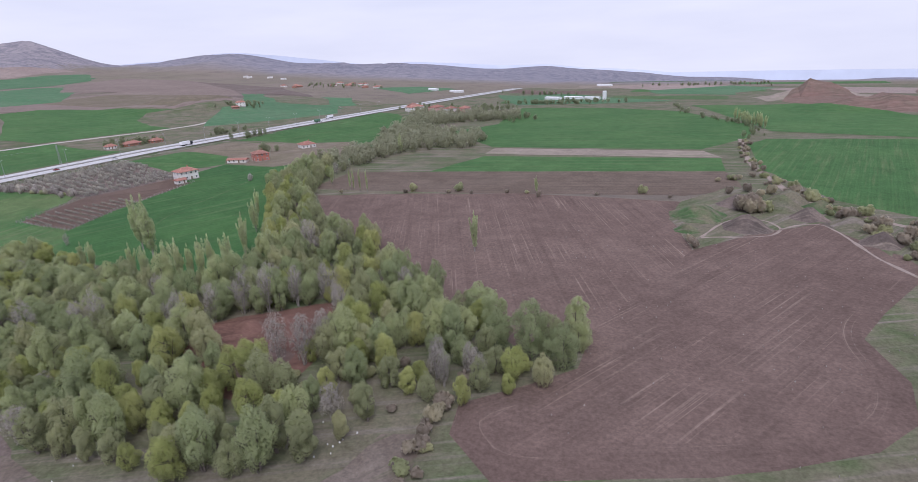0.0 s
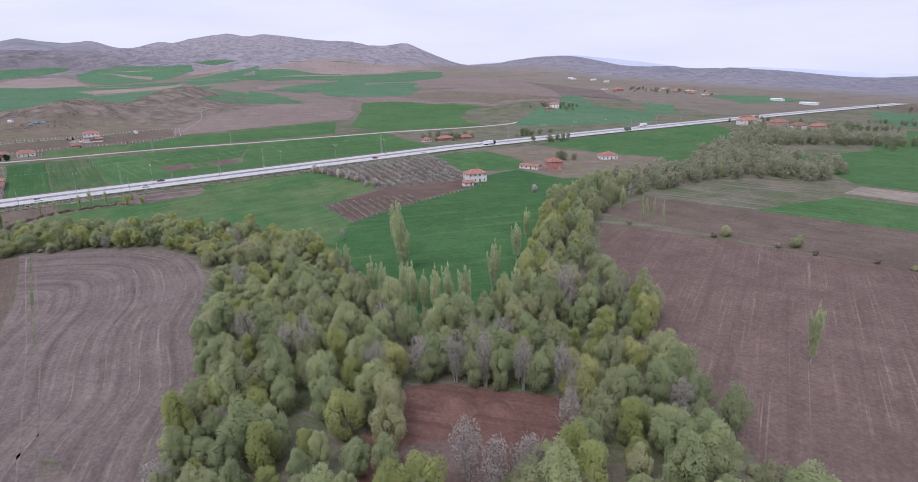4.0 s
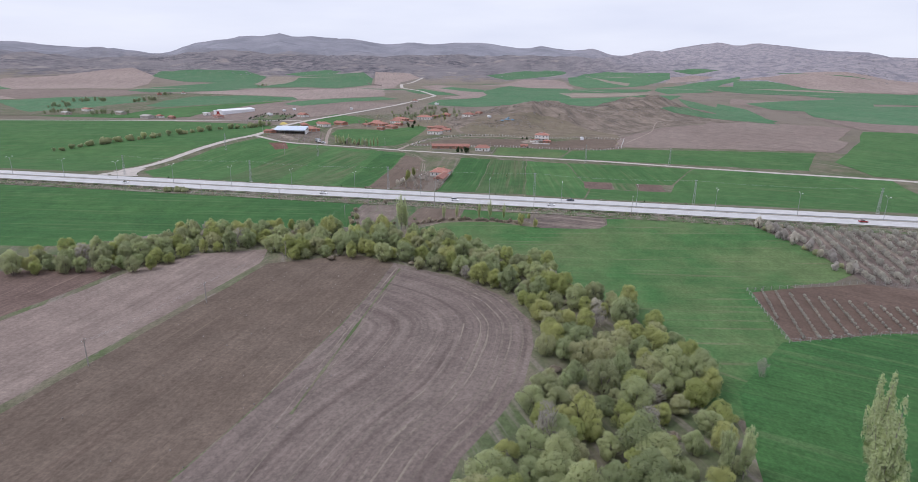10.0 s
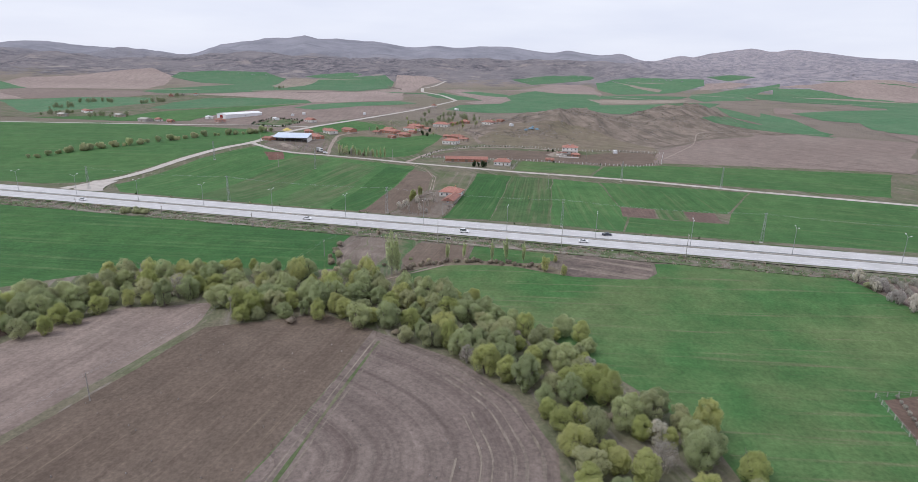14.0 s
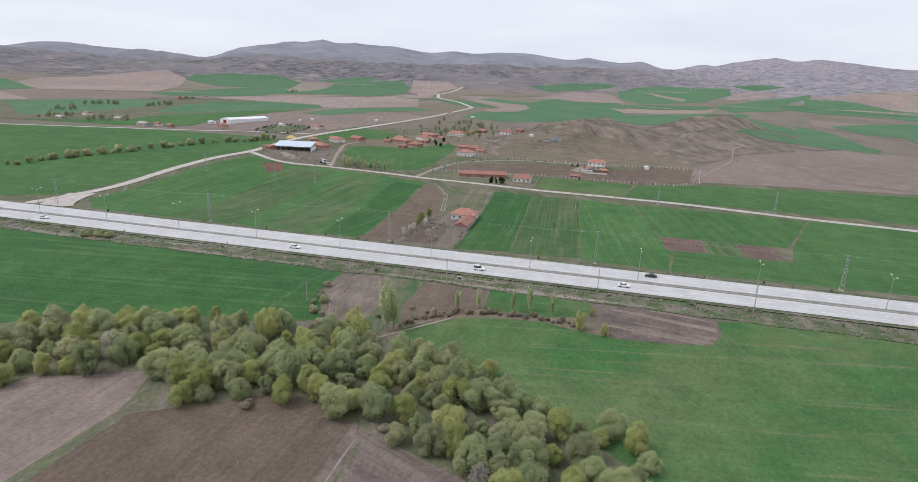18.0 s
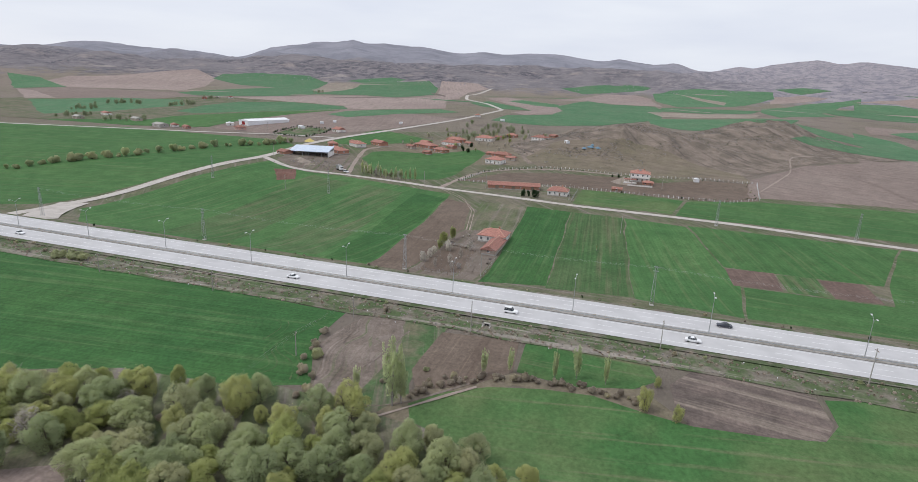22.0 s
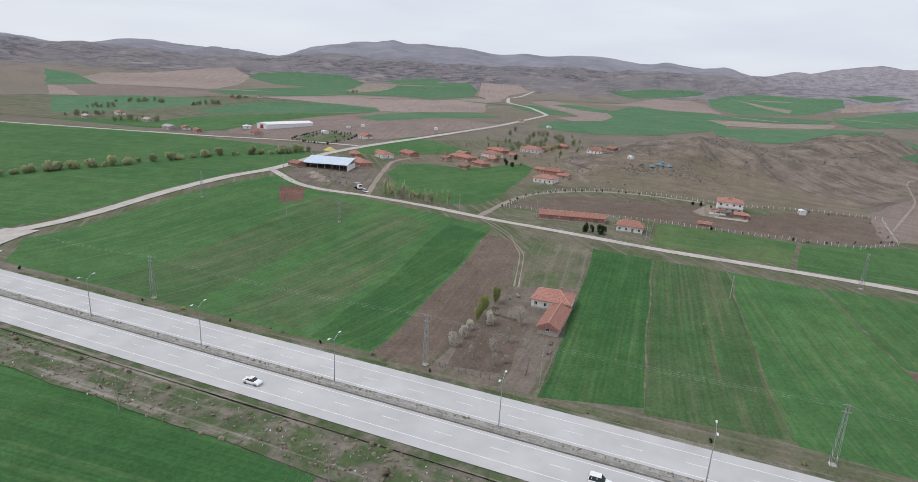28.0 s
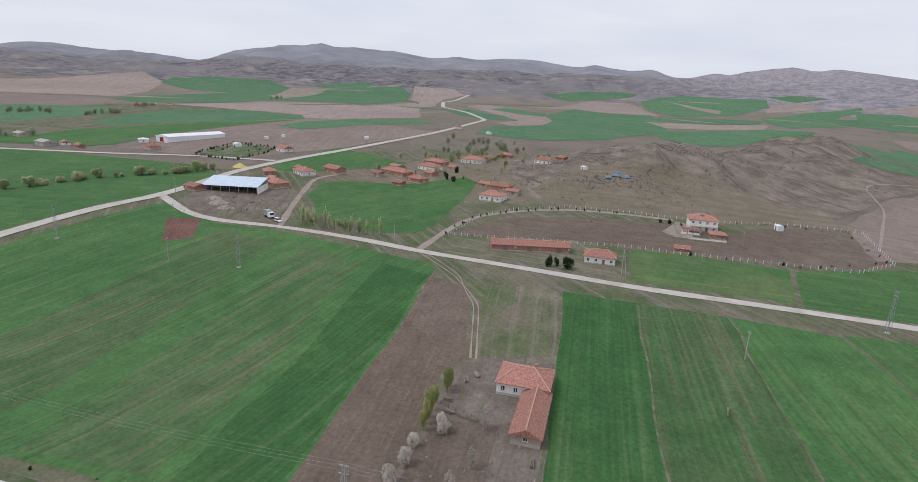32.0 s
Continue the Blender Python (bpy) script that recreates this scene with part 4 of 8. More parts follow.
PLAIN_FIELDS = [  # what grows, material, way of the rows, outline
    ("rough grass", GRASS_DRY, 20, [(-640, -900), (-1008, -860), (-1135, -690), (-1180, -500), (-1000, -440), (-860, -430), (-760, -470), (-700, -560)]),
    ("pinkish tan fallow", FALLOW, 30, [(-1221, -1242), (-1338, -1311), (-1427, -1252), (-1606, -1268), (-1697, -1242), (-1596, -1086), (-1389, -947), (-1229, -873), (-1217, -962), (-1163, -1095)]),
    ("reddish tilled", SOIL_PALE, 30, [(-1076, -1092), (-1163, -1095), (-1171, -925), (-1192, -835), (-1148, -753), (-1018, -741), (-936, -837), (-1009, -967)]),
    ("tan fallow", FALLOW, 30, [(-1069, -1114), (-1061, -1058), (-1009, -967), (-935, -837), (-906, -862)]),
    ("pale green wheat", WHEAT_HAZED, 30, [(-1254, -1397), (-1268, -1307), (-1175, -1112), (-1079, -1130)]),
    ("green wheat", WHEAT_HAZED, 40, [(-1585, -1088), (-1684, -1139), (-1764, -1124), (-1767, -1026), (-1820, -934), (-1718, -808), (-1474, -711), (-1490, -823), (-1491, -922)]),
    ("green wheat", WHEAT_HAZED, 20, [(-1188, -837), (-1291, -859), (-1523, -815), (-1474, -711), (-1506, -648), (-1751, -717), (-1908, -576), (-1781, -501), (-1530, -418), (-1374, -445), (-1390, -529), (-1354, -614), (-1237, -638), (-1182, -695), (-1148, -753)]),
    ("pale stubble", TAN, 20, [(-1474, -711), (-1705, -797), (-1751, -717), (-1506, -648), (-1402, -643)]),
    ("green wheat", WHEAT_HAZED, 50, [(-1776, -781), (-1866, -759), (-1913, -706), (-1895, -643), (-1823, -647), (-1764, -724)]),
    ("green wheat", WHEAT_HAZED, 30, [(-917, -816), (-1005, -808), (-1049, -693), (-944, -597), (-901, -601), (-817, -585), (-739, -606), (-891, -840)]),
    ("green wheat", WHEAT_HAZED, 15, [(-968, -582), (-1073, -603), (-1123, -533), (-1109, -421), (-1063, -388), (-950, -446), (-850, -494), (-862, -532)]),
    ("tan fallow", FALLOW, 20, [(-1150, -668), (-1237, -638), (-1324, -595), (-1359, -512), (-1345, -432), (-1509, -384), (-1172, -267), (-1088, -352), (-1071, -393), (-1118, -426), (-1133, -540)]),
    ("green wheat", WHEAT, 10, [(-707, -461), (-800, -482), (-938, -445), (-1050, -387), (-932, -399), (-825, -393), (-754, -378), (-724, -381)]),
    ("green wheat", WHEAT_HAZED, 15, [(-957, -368), (-1026, -373), (-1080, -348), (-1156, -271), (-1121, -223), (-1094, -240), (-1033, -291), (-934, -321)]),
    ("tan fallow", FALLOW, 20, [(-1936, -544), (-1950, -432), (-1865, -375), (-1723, -397), (-1431, -325), (-1368, -342), (-1675, -462)]),
    ("green wheat", WHEAT_HAZED, 60, [(-1333, -272), (-1408, -256), (-1288, -165), (-1230, -131), (-1231, -181), (-1266, -229)]),
    ("tan fallow", FALLOW, 60, [(-1488, -279), (-1608, -261), (-1406, -140), (-1307, -90), (-1186, -81), (-1145, -128), (-1173, -155), (-1230, -131), (-1300, -167)]),
    ("green wheat", WHEAT_HAZED, 60, [(-1444, -225), (-1493, -200), (-1406, -109), (-1334, -105), (-1351, -147)]),
    ("pinkish tan fallow", FALLOW, 60, [(-1550, -168), (-1738, -116), (-1906, -59), (-1916, 26), (-1820, 66), (-1512, 88), (-1519, -6), (-1610, -79)]),
    ("green wheat", WHEAT_HAZED, 60, [(-1028, -149), (-1119, -146), (-1174, -84), (-1261, -84), (-1360, -108), (-1622, -73), (-1503, -16), (-1506, 67), (-1417, 83), (-1192, 78), (-1049, 0), (-1002, -61), (-1005, -109)]),
    ("pale green wheat", WHEAT_HAZED, 60, [(-2018, -193), (-2097, -120), (-2237, 7), (-2124, 64), (-2017, 11), (-1873, -115)]),
    ("green wheat", WHEAT_HAZED, 60, [(-1977, 67), (-2066, 116), (-2071, 188), (-2020, 267), (-1986, 372), (-1890, 358), (-1719, 248), (-1536, 120), (-1780, 77)]),
    ("pale stubble", TAN, 60, [(-2022, 121), (-1879, 186), (-1803, 241), (-1741, 227), (-1841, 176)]),
    ("green wheat", WHEAT_HAZED, 60, [(-1476, 86), (-1522, 187), (-1539, 276), (-1434, 239), (-1377, 159), (-1373, 76)]),
    ("pale stubble", TAN, 60, [(-1344, 58), (-1364, 158), (-1425, 254), (-1318, 222), (-1267, 138), (-1248, 82)]),
    ("green wheat", WHEAT_HAZED, 60, [(-1200, 56), (-1251, 151), (-1333, 241), (-1345, 300), (-948, 173), (-1100, 66)]),
    ("pinkish tan fallow", FALLOW, 60, [(-1917, 365), (-1948, 432), (-1893, 476), (-1852, 438), (-1801, 333)]),
    ("green wheat", WHEAT_HAZED, 60, [(-1690, 297), (-1820, 424), (-1864, 541), (-1818, 527), (-1779, 476), (-1634, 403), (-1500, 397), (-1380, 275), (-1479, 263)]),
    ("pale green wheat", WHEAT_HAZED, 60, [(-2017, 377), (-2042, 452), (-1980, 509), (-1960, 434)]),
    ("pinkish tan fallow", FALLOW, 40, [(-1831, 516), (-1869, 654), (-1859, 853), (-1839, 1055), (-1848, 1184), (-1650, 856), (-1656, 674), (-1815, 598)]),
    ("green wheat", WHEAT_HAZED, 40, [(-1811, 511), (-1806, 596), (-1656, 674), (-1629, 846), (-1739, 1088), (-1539, 1006), (-1423, 844), (-1450, 758), (-1430, 589), (-1753, 496)]),
    ("brown tilled", SOIL_PALE, 30, [(-1294, 379), (-1284, 465), (-1217, 561), (-1110, 468), (-1158, 345)]),
    ("green wheat", WHEAT_HAZED, 60, [(-1125, 473), (-1234, 582), (-1285, 707), (-1262, 754), (-1302, 901), (-1121, 661), (-1003, 538), (-931, 461), (-971, 420)]),
    ("brown tilled", SOIL_PALE, 40, [(-1304, 777), (-1499, 1050), (-1260, 1066), (-908, 864), (-782, 763), (-921, 718), (-1085, 705), (-1036, 602)]),
    ("brown tilled", SOIL_PALE, 40, [(-950, 407), (-968, 521), (-1038, 727), (-921, 718), (-763, 731), (-653, 642), (-653, 519), (-811, 480), (-849, 415)]),
    ("brown grass", GRASS_BROWN, 50, [(-946, 510), (-1001, 678), (-874, 739), (-665, 631), (-671, 532), (-852, 512)]),
    ("green wheat", WHEAT_HAZED, 70, [(-825, 806), (-736, 767), (-633, 672), (-559, 678), (-546, 614), (-569, 576), (-606, 596)]),
    ("green wheat", WHEAT_HAZED, 60, [(-900, 196), (-954, 232), (-974, 314), (-872, 331), (-897, 278)]),
    ("reddish tilled", SOIL_PALE, 60, [(-866, 250), (-855, 326), (-729, 349), (-656, 306), (-682, 224), (-767, 212)]),
    ("green wheat", WHEAT, 60, [(-832, 408), (-842, 459), (-811, 480), (-691, 496), (-656, 517), (-662, 486), (-623, 441), (-564, 413), (-531, 417), (-550, 291), (-607, 290), (-699, 342)]),
    ("green wheat", WHEAT_HAZED, 50, [(-1803, 511), (-1767, 574), (-1705, 630), (-1659, 723), (-1603, 616), (-1589, 447)]),
    ("green wheat", WHEAT_HAZED, 50, [(-1662, 674), (-1584, 777), (-1672, 941), (-1754, 1127), (-1455, 934), (-1318, 755), (-1290, 608), (-1346, 586)]),
    ("green wheat", WHEAT_HAZED, 50, [(-1155, 453), (-1254, 568), (-1183, 652), (-1092, 662), (-930, 543), (-925, 462), (-988, 412)]),
    ("pale green wheat", WHEAT_HAZED, 50, [(-1162, 327), (-1072, 346), (-914, 336), (-931, 300), (-991, 279)]),
    ("green wheat", WHEAT_HAZED, 80, [(-785, 765), (-801, 811), (-649, 683), (-533, 685), (-500, 675), (-573, 592), (-610, 596)]),
    ("green wheat", WHEAT_HAZED, 60, [(-1277, 276), (-1128, 302), (-988, 321), (-906, 343), (-880, 322), (-934, 286), (-1071, 265)]),
    ("green wheat", WHEAT_HAZED, 60, [(-1190, 378), (-1289, 472), (-1398, 609), (-1421, 685), (-1140, 553), (-1074, 459), (-1084, 387)]),
    ("green wheat", WHEAT_HAZED, 60, [(-1745, 425), (-1745, 533), (-1678, 603), (-1631, 683), (-1478, 557), (-1475, 458), (-1578, 414)]),
]
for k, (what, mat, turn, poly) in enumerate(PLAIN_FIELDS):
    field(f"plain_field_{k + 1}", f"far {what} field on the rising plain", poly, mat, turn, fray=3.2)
random.seed(31)
STRIPS = 0
while STRIPS < 20:
    b, r = radians(random.uniform(58, 132)), random.uniform(1000, 1800)
    x, y = -200 - r * math.sin(b), 50 + r * math.cos(b)
    if math.hypot(x + 890, y - 110) < 330 or (x > -1060 and y < -150):
        continue
    l, w, turn = random.uniform(50, 150), random.uniform(5, 13), radians(90 + random.gauss(0, 34)) + b - radians(90)
    c, d = math.cos(turn), math.sin(turn)
    mat, what = random.choice(((FALLOW, "tan fallow"), (WHEAT_HAZED, "green wheat"), (WHEAT_HAZED, "green wheat"), (TAN, "pale stubble"), (SOIL_LIGHT, "brown tilled")))
    STRIPS += 1
    field(f"narrow_field_{STRIPS}", f"far narrow {what} strip on the rising plain", [(x + u * l * c - v * w * d, y + u * l * d + v * w * c) for u, v in ((-1, -0.4), (-0.3, -1), (0.5, -0.8), (1, 0.1), (0.4, 0.9), (-0.5, 0.6))], mat, 60, fray=4)
field("red_rise", "low reddish rocky rise on the plain", [(55, 800), (62, 880), (90, 960), (125, 930), (150, 830), (210, 800), (200, 700), (130, 690)], KNOLL_RED, 20, fray=4, curve=1, category="rise")

# ---- roads ----
def highway(name, label, x0, x1, material, lift, category="road"):
    verts, faces = [], []
    ys = np.arange(-700, 1190, 20.0)
    for k, y in enumerate(ys):
        z = base_height(-420, y)
        verts += [(x0, y, z + lift), (x1, y, z + lift)]
        if k:
            faces.append((2 * k - 2, 2 * k - 1, 2 * k + 1, 2 * k) if x1 > x0 else (2 * k, 2 * k + 1, 2 * k - 1, 2 * k - 2))
    return tagged(mesh_object(name, verts, faces, material, [(v[1], v[0]) for v in verts]), label, category, kind="structure")


highway("highway_1", "pale grey asphalt carriageway with worn shoulders", -418.2, -407.2, ASPHALT, 0.55)
highway("highway_2", "pale grey asphalt carriageway with worn shoulders", -432.6, -421.4, ASPHALT, 0.55)
highway("median_strip", "gravelly grass median with low shrubs", -421.4, -418.2, MEDIAN, 0.5, "median")
highway("median_drain", "dark drainage gutter along the median", -418.75, -418.25, DITCH, 0.54, "gutter")
highway("verge_1", "stony embankment verge with dry grass", -407.2, -404.8, EMBANK, 0.45, "verge")
highway("verge_2", "stony embankment verge with dry grass", -434.6, -432.6, EMBANK, 0.45, "verge")
field("embankment", "weedy stony embankment beside the highway", [(-405.2, -420), (-405.2, 420), (-393.5, 420), (-393, -420)], EMBANK, 90, fray=1.2, category="verge")
for name, x in (("edge_line_1", -410.1), ("edge_line_2", -417.2), ("edge_line_3", -422.4), ("edge_line_4", -429.6)):
    highway(name, "solid white painted road line", x - 0.1, x + 0.1, PAINT, 0.57, "road marking")
SIDE_ROAD = [(-432, -226), (-452, -231), (-519, -226), (-573, -219), (-611, -213), (-640, -216), (-681, -221), (-729, -217), (-814, -205), (-991, -189), (-1103, -183), (-1209, -176), (-1330, -235), (-1425, -307), (-1600, -360), (-1880, -372)]
ribbon("side_road", "pale asphalt side road climbing past the village", SIDE_ROAD, 7.0, GRAVEL, 0.34, wobble=0.12)
ribbon("junction", "wide pale asphalt junction mouth", [(-433, -206), (-447, -223), (-470, -229)], 15, GRAVEL, 0.36)
VILLAGE_ROAD = [(-609, -212), (-602, -198), (-588, -183), (-584, -163), (-594, -135), (-593, -99), (-584, -63), (-579, -18), (-573, 20), (-571, 62), (-568, 107), (-556, 170), (-545, 259), (-530, 394), (-531, 448), (-553, 505), (-543, 536)]
ribbon("village_road", "narrow pale dirt road through the village", VILLAGE_ROAD, 4.6, GRAVEL, 0.2, wobble=0.25)
ribbon("farm_road", "straight narrow gravel road between fields", [(-560, -900), (-655, -560), (-683, -430), (-702, -340), (-722, -280), (-728, -222)], 5.0, GRAVEL, 0.3, wobble=0.15)
ribbon("villa_drive", "curved dirt drive up to the villa", [(-587, -65), (-618, -63), (-646, -59), (-668, -42), (-684, -15), (-686, 16), (-683, 43)], 3.4, DIRT, 0.2, wobble=0.35)
ribbon("village_lane", "dirt lane curving into the village", [(-595, -135), (-629, -149), (-671, -164), (-694, -172), (-720, -160)], 3.0, DIRT, 0.2, wobble=0.5)
for off in (-0.8, 0.8):
    ribbon("field_track", "worn wheel rut from road to farmyard", [(-583 + off, -62 - off), (-563 + off, -42 - off), (-548, -34 + off), (-540, -29 + off), (-507, -22 + off)], 0.5, DIRT, 0.14, 3.0, wobble=0.9)
ribbon("farm_drive", "worn dirt drive from highway to farmhouse", [(-433, -2.5), (-448, -2.5), (-466, -6)], 1.6, MUD, 0.16, wobble=0.9)
ribbon("field_track_2", "dirt track beside a green field", [(7, 480), (12, 374), (30, 290), (66, 252), (140, 225)], 3.4, DIRT, 0.22, wobble=0.5)
ribbon("mound_track", "pale trodden track winding round earth mounds", [(-6, 220), (0, 223), (8, 225), (18, 230), (22, 240), (17, 250), (7, 252), (-1, 238), (-6, 221)], 1.1, DIRT, 0.12, 2.0, wobble=0.9)
ribbon("field_edge_track", "pale worn track along the field edge", [(21, 239), (28, 248), (36, 251), (41, 240), (48, 215), (56, 200)], 1.1, DIRT, 0.12, 2.0, wobble=0.9)
for line in ([(-369, -37), (-376, -36), (-379.5, -37), (-381, -41)], [(-355, -30), (-358, -27), (-360.5, -28), (-363, -32), (-366, -35), (-369.5, -34), (-375, -33)], [(-355.5, -19.5), (-361.5, -22), (-364.5, -26.5), (-365, -30.5), (-370, -33), (-375.5, -32), (-382.5, -30), (-391, -28.7), (-393, -31.5)]):
    for off in (-0.9, 0.9):
        ribbon("wheel_track", "tractor wheel track pressed into green wheat", beside(line, off), 0.4, WHEAT_PALE, 0.1, 1.5, "wheel track", 0.9)
for line in ([(-351.5, -2), (-353, 5), (-357, 10.5), (-364, 17.5), (-368, 21)], [(-355, -10), (-359.5, -8.4), (-363.6, -7.4), (-371.3, -4.5), (-380, -4.4), (-388, -3)], [(-352, -4.6), (-361, -4.5), (-369, -5.3), (-381, -12), (-390, -13)], [(-350, -8), (-358, -11), (-367, -12), (-375, -17), (-386, -18)]):
    ribbon("trodden_path", "pale trodden path over muddy ground", line, 0.6, TRACKED, 0.12, 1.5, "path", 0.9)
ribbon("hill_track", "pale dirt track over the knoll's flank", [(-660, 130), (-760, 170), (-830, 182), (-860, 230), (-900, 330)], 1.4, DIRT, 0.3, wobble=0.8)
ribbon("field_path", "grassy footpath across a wheat field", [(-236, 165), (-246, 180), (-252, 218), (-262, 250)], 0.9, WHEAT_PALE, 0.14, wobble=0.9)
ribbon("foot_path", "trodden path along the bramble hedge", [(-349, 5), (-354, 10), (-360, 16), (-367, 23)], 0.8, DIRT, 0.2, 2.0, wobble=0.9)

# ---- trees ----
def part(name, bm, material, parent, label=""):
    """Links a bmesh as one mesh object under a thing or a part."""
    me = bpy.data.meshes.new(name)
    bm.to_mesh(me)
    bm.free()
    me.materials.append(material)
    ob = new(name, me)
    ob.parent = parent
    return tagged(ob, label)


def raw_part(name, verts, faces, material, parent, label="", smooth_faces=False):
    ob = mesh_object(name, verts, faces, material, smooth_faces=smooth_faces)
    ob.parent = parent
    return tagged(ob, label)


def limb(verts, faces, a, b, r0, r1, sides=5):
    """A tapered round limb from a to b."""
    a, b = Vector(a), Vector(b)
    q = (b - a).to_track_quat("Z", "Y")
    o = len(verts)
    for p, r in ((a, r0), (b, r1)):
        for k in range(sides):
            w = 2 * math.pi * k / sides
            verts.append(tuple(p + q @ Vector((math.cos(w) * r, math.sin(w) * r, 0))))
    faces += [(o + k, o + (k + 1) % sides, o + sides + (k + 1) % sides, o + sides + k) for k in range(sides)]
    faces.append(tuple(o + sides + k for k in range(sides)))


def leaves(rng, blobs, count, size, flat=0.55, shell=0.62, upright=False, loose=0.09):
    """Many small leaf clumps spread over the outer part of the blobs (centre, radii)."""
    vol = np.array([r[0] * r[1] + r[1] * r[2] for _, r in blobs])
    many = count * 4
    pick = rng.choice(len(blobs), many, p=vol / vol.sum())
    centres, spans = np.array([b[0] for b in blobs]), np.array([b[1] for b in blobs])
    d = rng.normal(size=(many, 3))
    d /= np.linalg.norm(d, axis=1)[:, None]
    d[:, 2] = np.where(rng.random(many) < 0.4, np.abs(d[:, 2]), d[:, 2])
    r = shell + (1 - shell) * rng.random(many) ** 0.6
    r *= rng.normal(1.0, loose, many)
    p = centres[pick] + d * spans[pick] * r[:, None]
    deep = np.linalg.norm((p[:, None] - centres[None]) / spans[None], axis=2).min(1)
    keep = np.nonzero(deep > shell * rng.uniform(0.8, 1.1, many))[0][:count]
    p, d, count = p[keep], d[keep], len(keep)
    middle = centres.mean(0)
    d = d * 0.75 + (p - middle) / np.linalg.norm(p - middle, axis=1)[:, None] * 0.35
    n = d * flat + rng.normal(size=(count, 3)) * 0.5 + np.array([0, 0, 0.25])
    n /= np.linalg.norm(n, axis=1)[:, None]
    out = d + np.array([0, 0, 0.35])
    n *= np.where((n * out).sum(1) < 0, -1, 1)[:, None]
    u = np.cross(n, rng.normal(size=(count, 3)))
    u /= np.linalg.norm(u, axis=1)[:, None]
    if upright:
        u = np.array([0, 0, 1.0]) + rng.normal(size=(count, 3)) * 0.4
        u -= n * (u * n).sum(1)[:, None]
        u /= np.linalg.norm(u, axis=1)[:, None]
    v = np.cross(n, u)
    s = size * rng.uniform(0.5, 1.4, count)[:, None]
    w = 0.2 if upright else 0.5
    corners = np.stack([p - u * s * 0.5 - v * s * w, p + u * s * 0.8, p - u * s * 0.5 + v * s * w], 1)
    flip = (np.cross(corners[:, 1] - corners[:, 0], corners[:, 2] - corners[:, 0]) * n).sum(1) < 0
    corners[flip] = corners[flip][:, ::-1]
    verts = [tuple(c) for c in corners.reshape(-1, 3)]
    faces = [(3 * k, 3 * k + 1, 3 * k + 2) for k in range(count)]
    soft = d * 0.8 + n * 0.22 + np.array([0, 0, 0.4])
    soft /= np.linalg.norm(soft, axis=1)[:, None]
    return verts, faces, np.repeat(soft, 3, axis=0)


def leafy_part(name, found, material, parent):
    """A crown whose leaf clumps catch the light as a rounded whole."""
    verts, faces, normals = found
    ob = raw_part(name, verts, faces, material, parent)
    ob.data.normals_split_custom_set([tuple(v) for v in normals])
    return ob


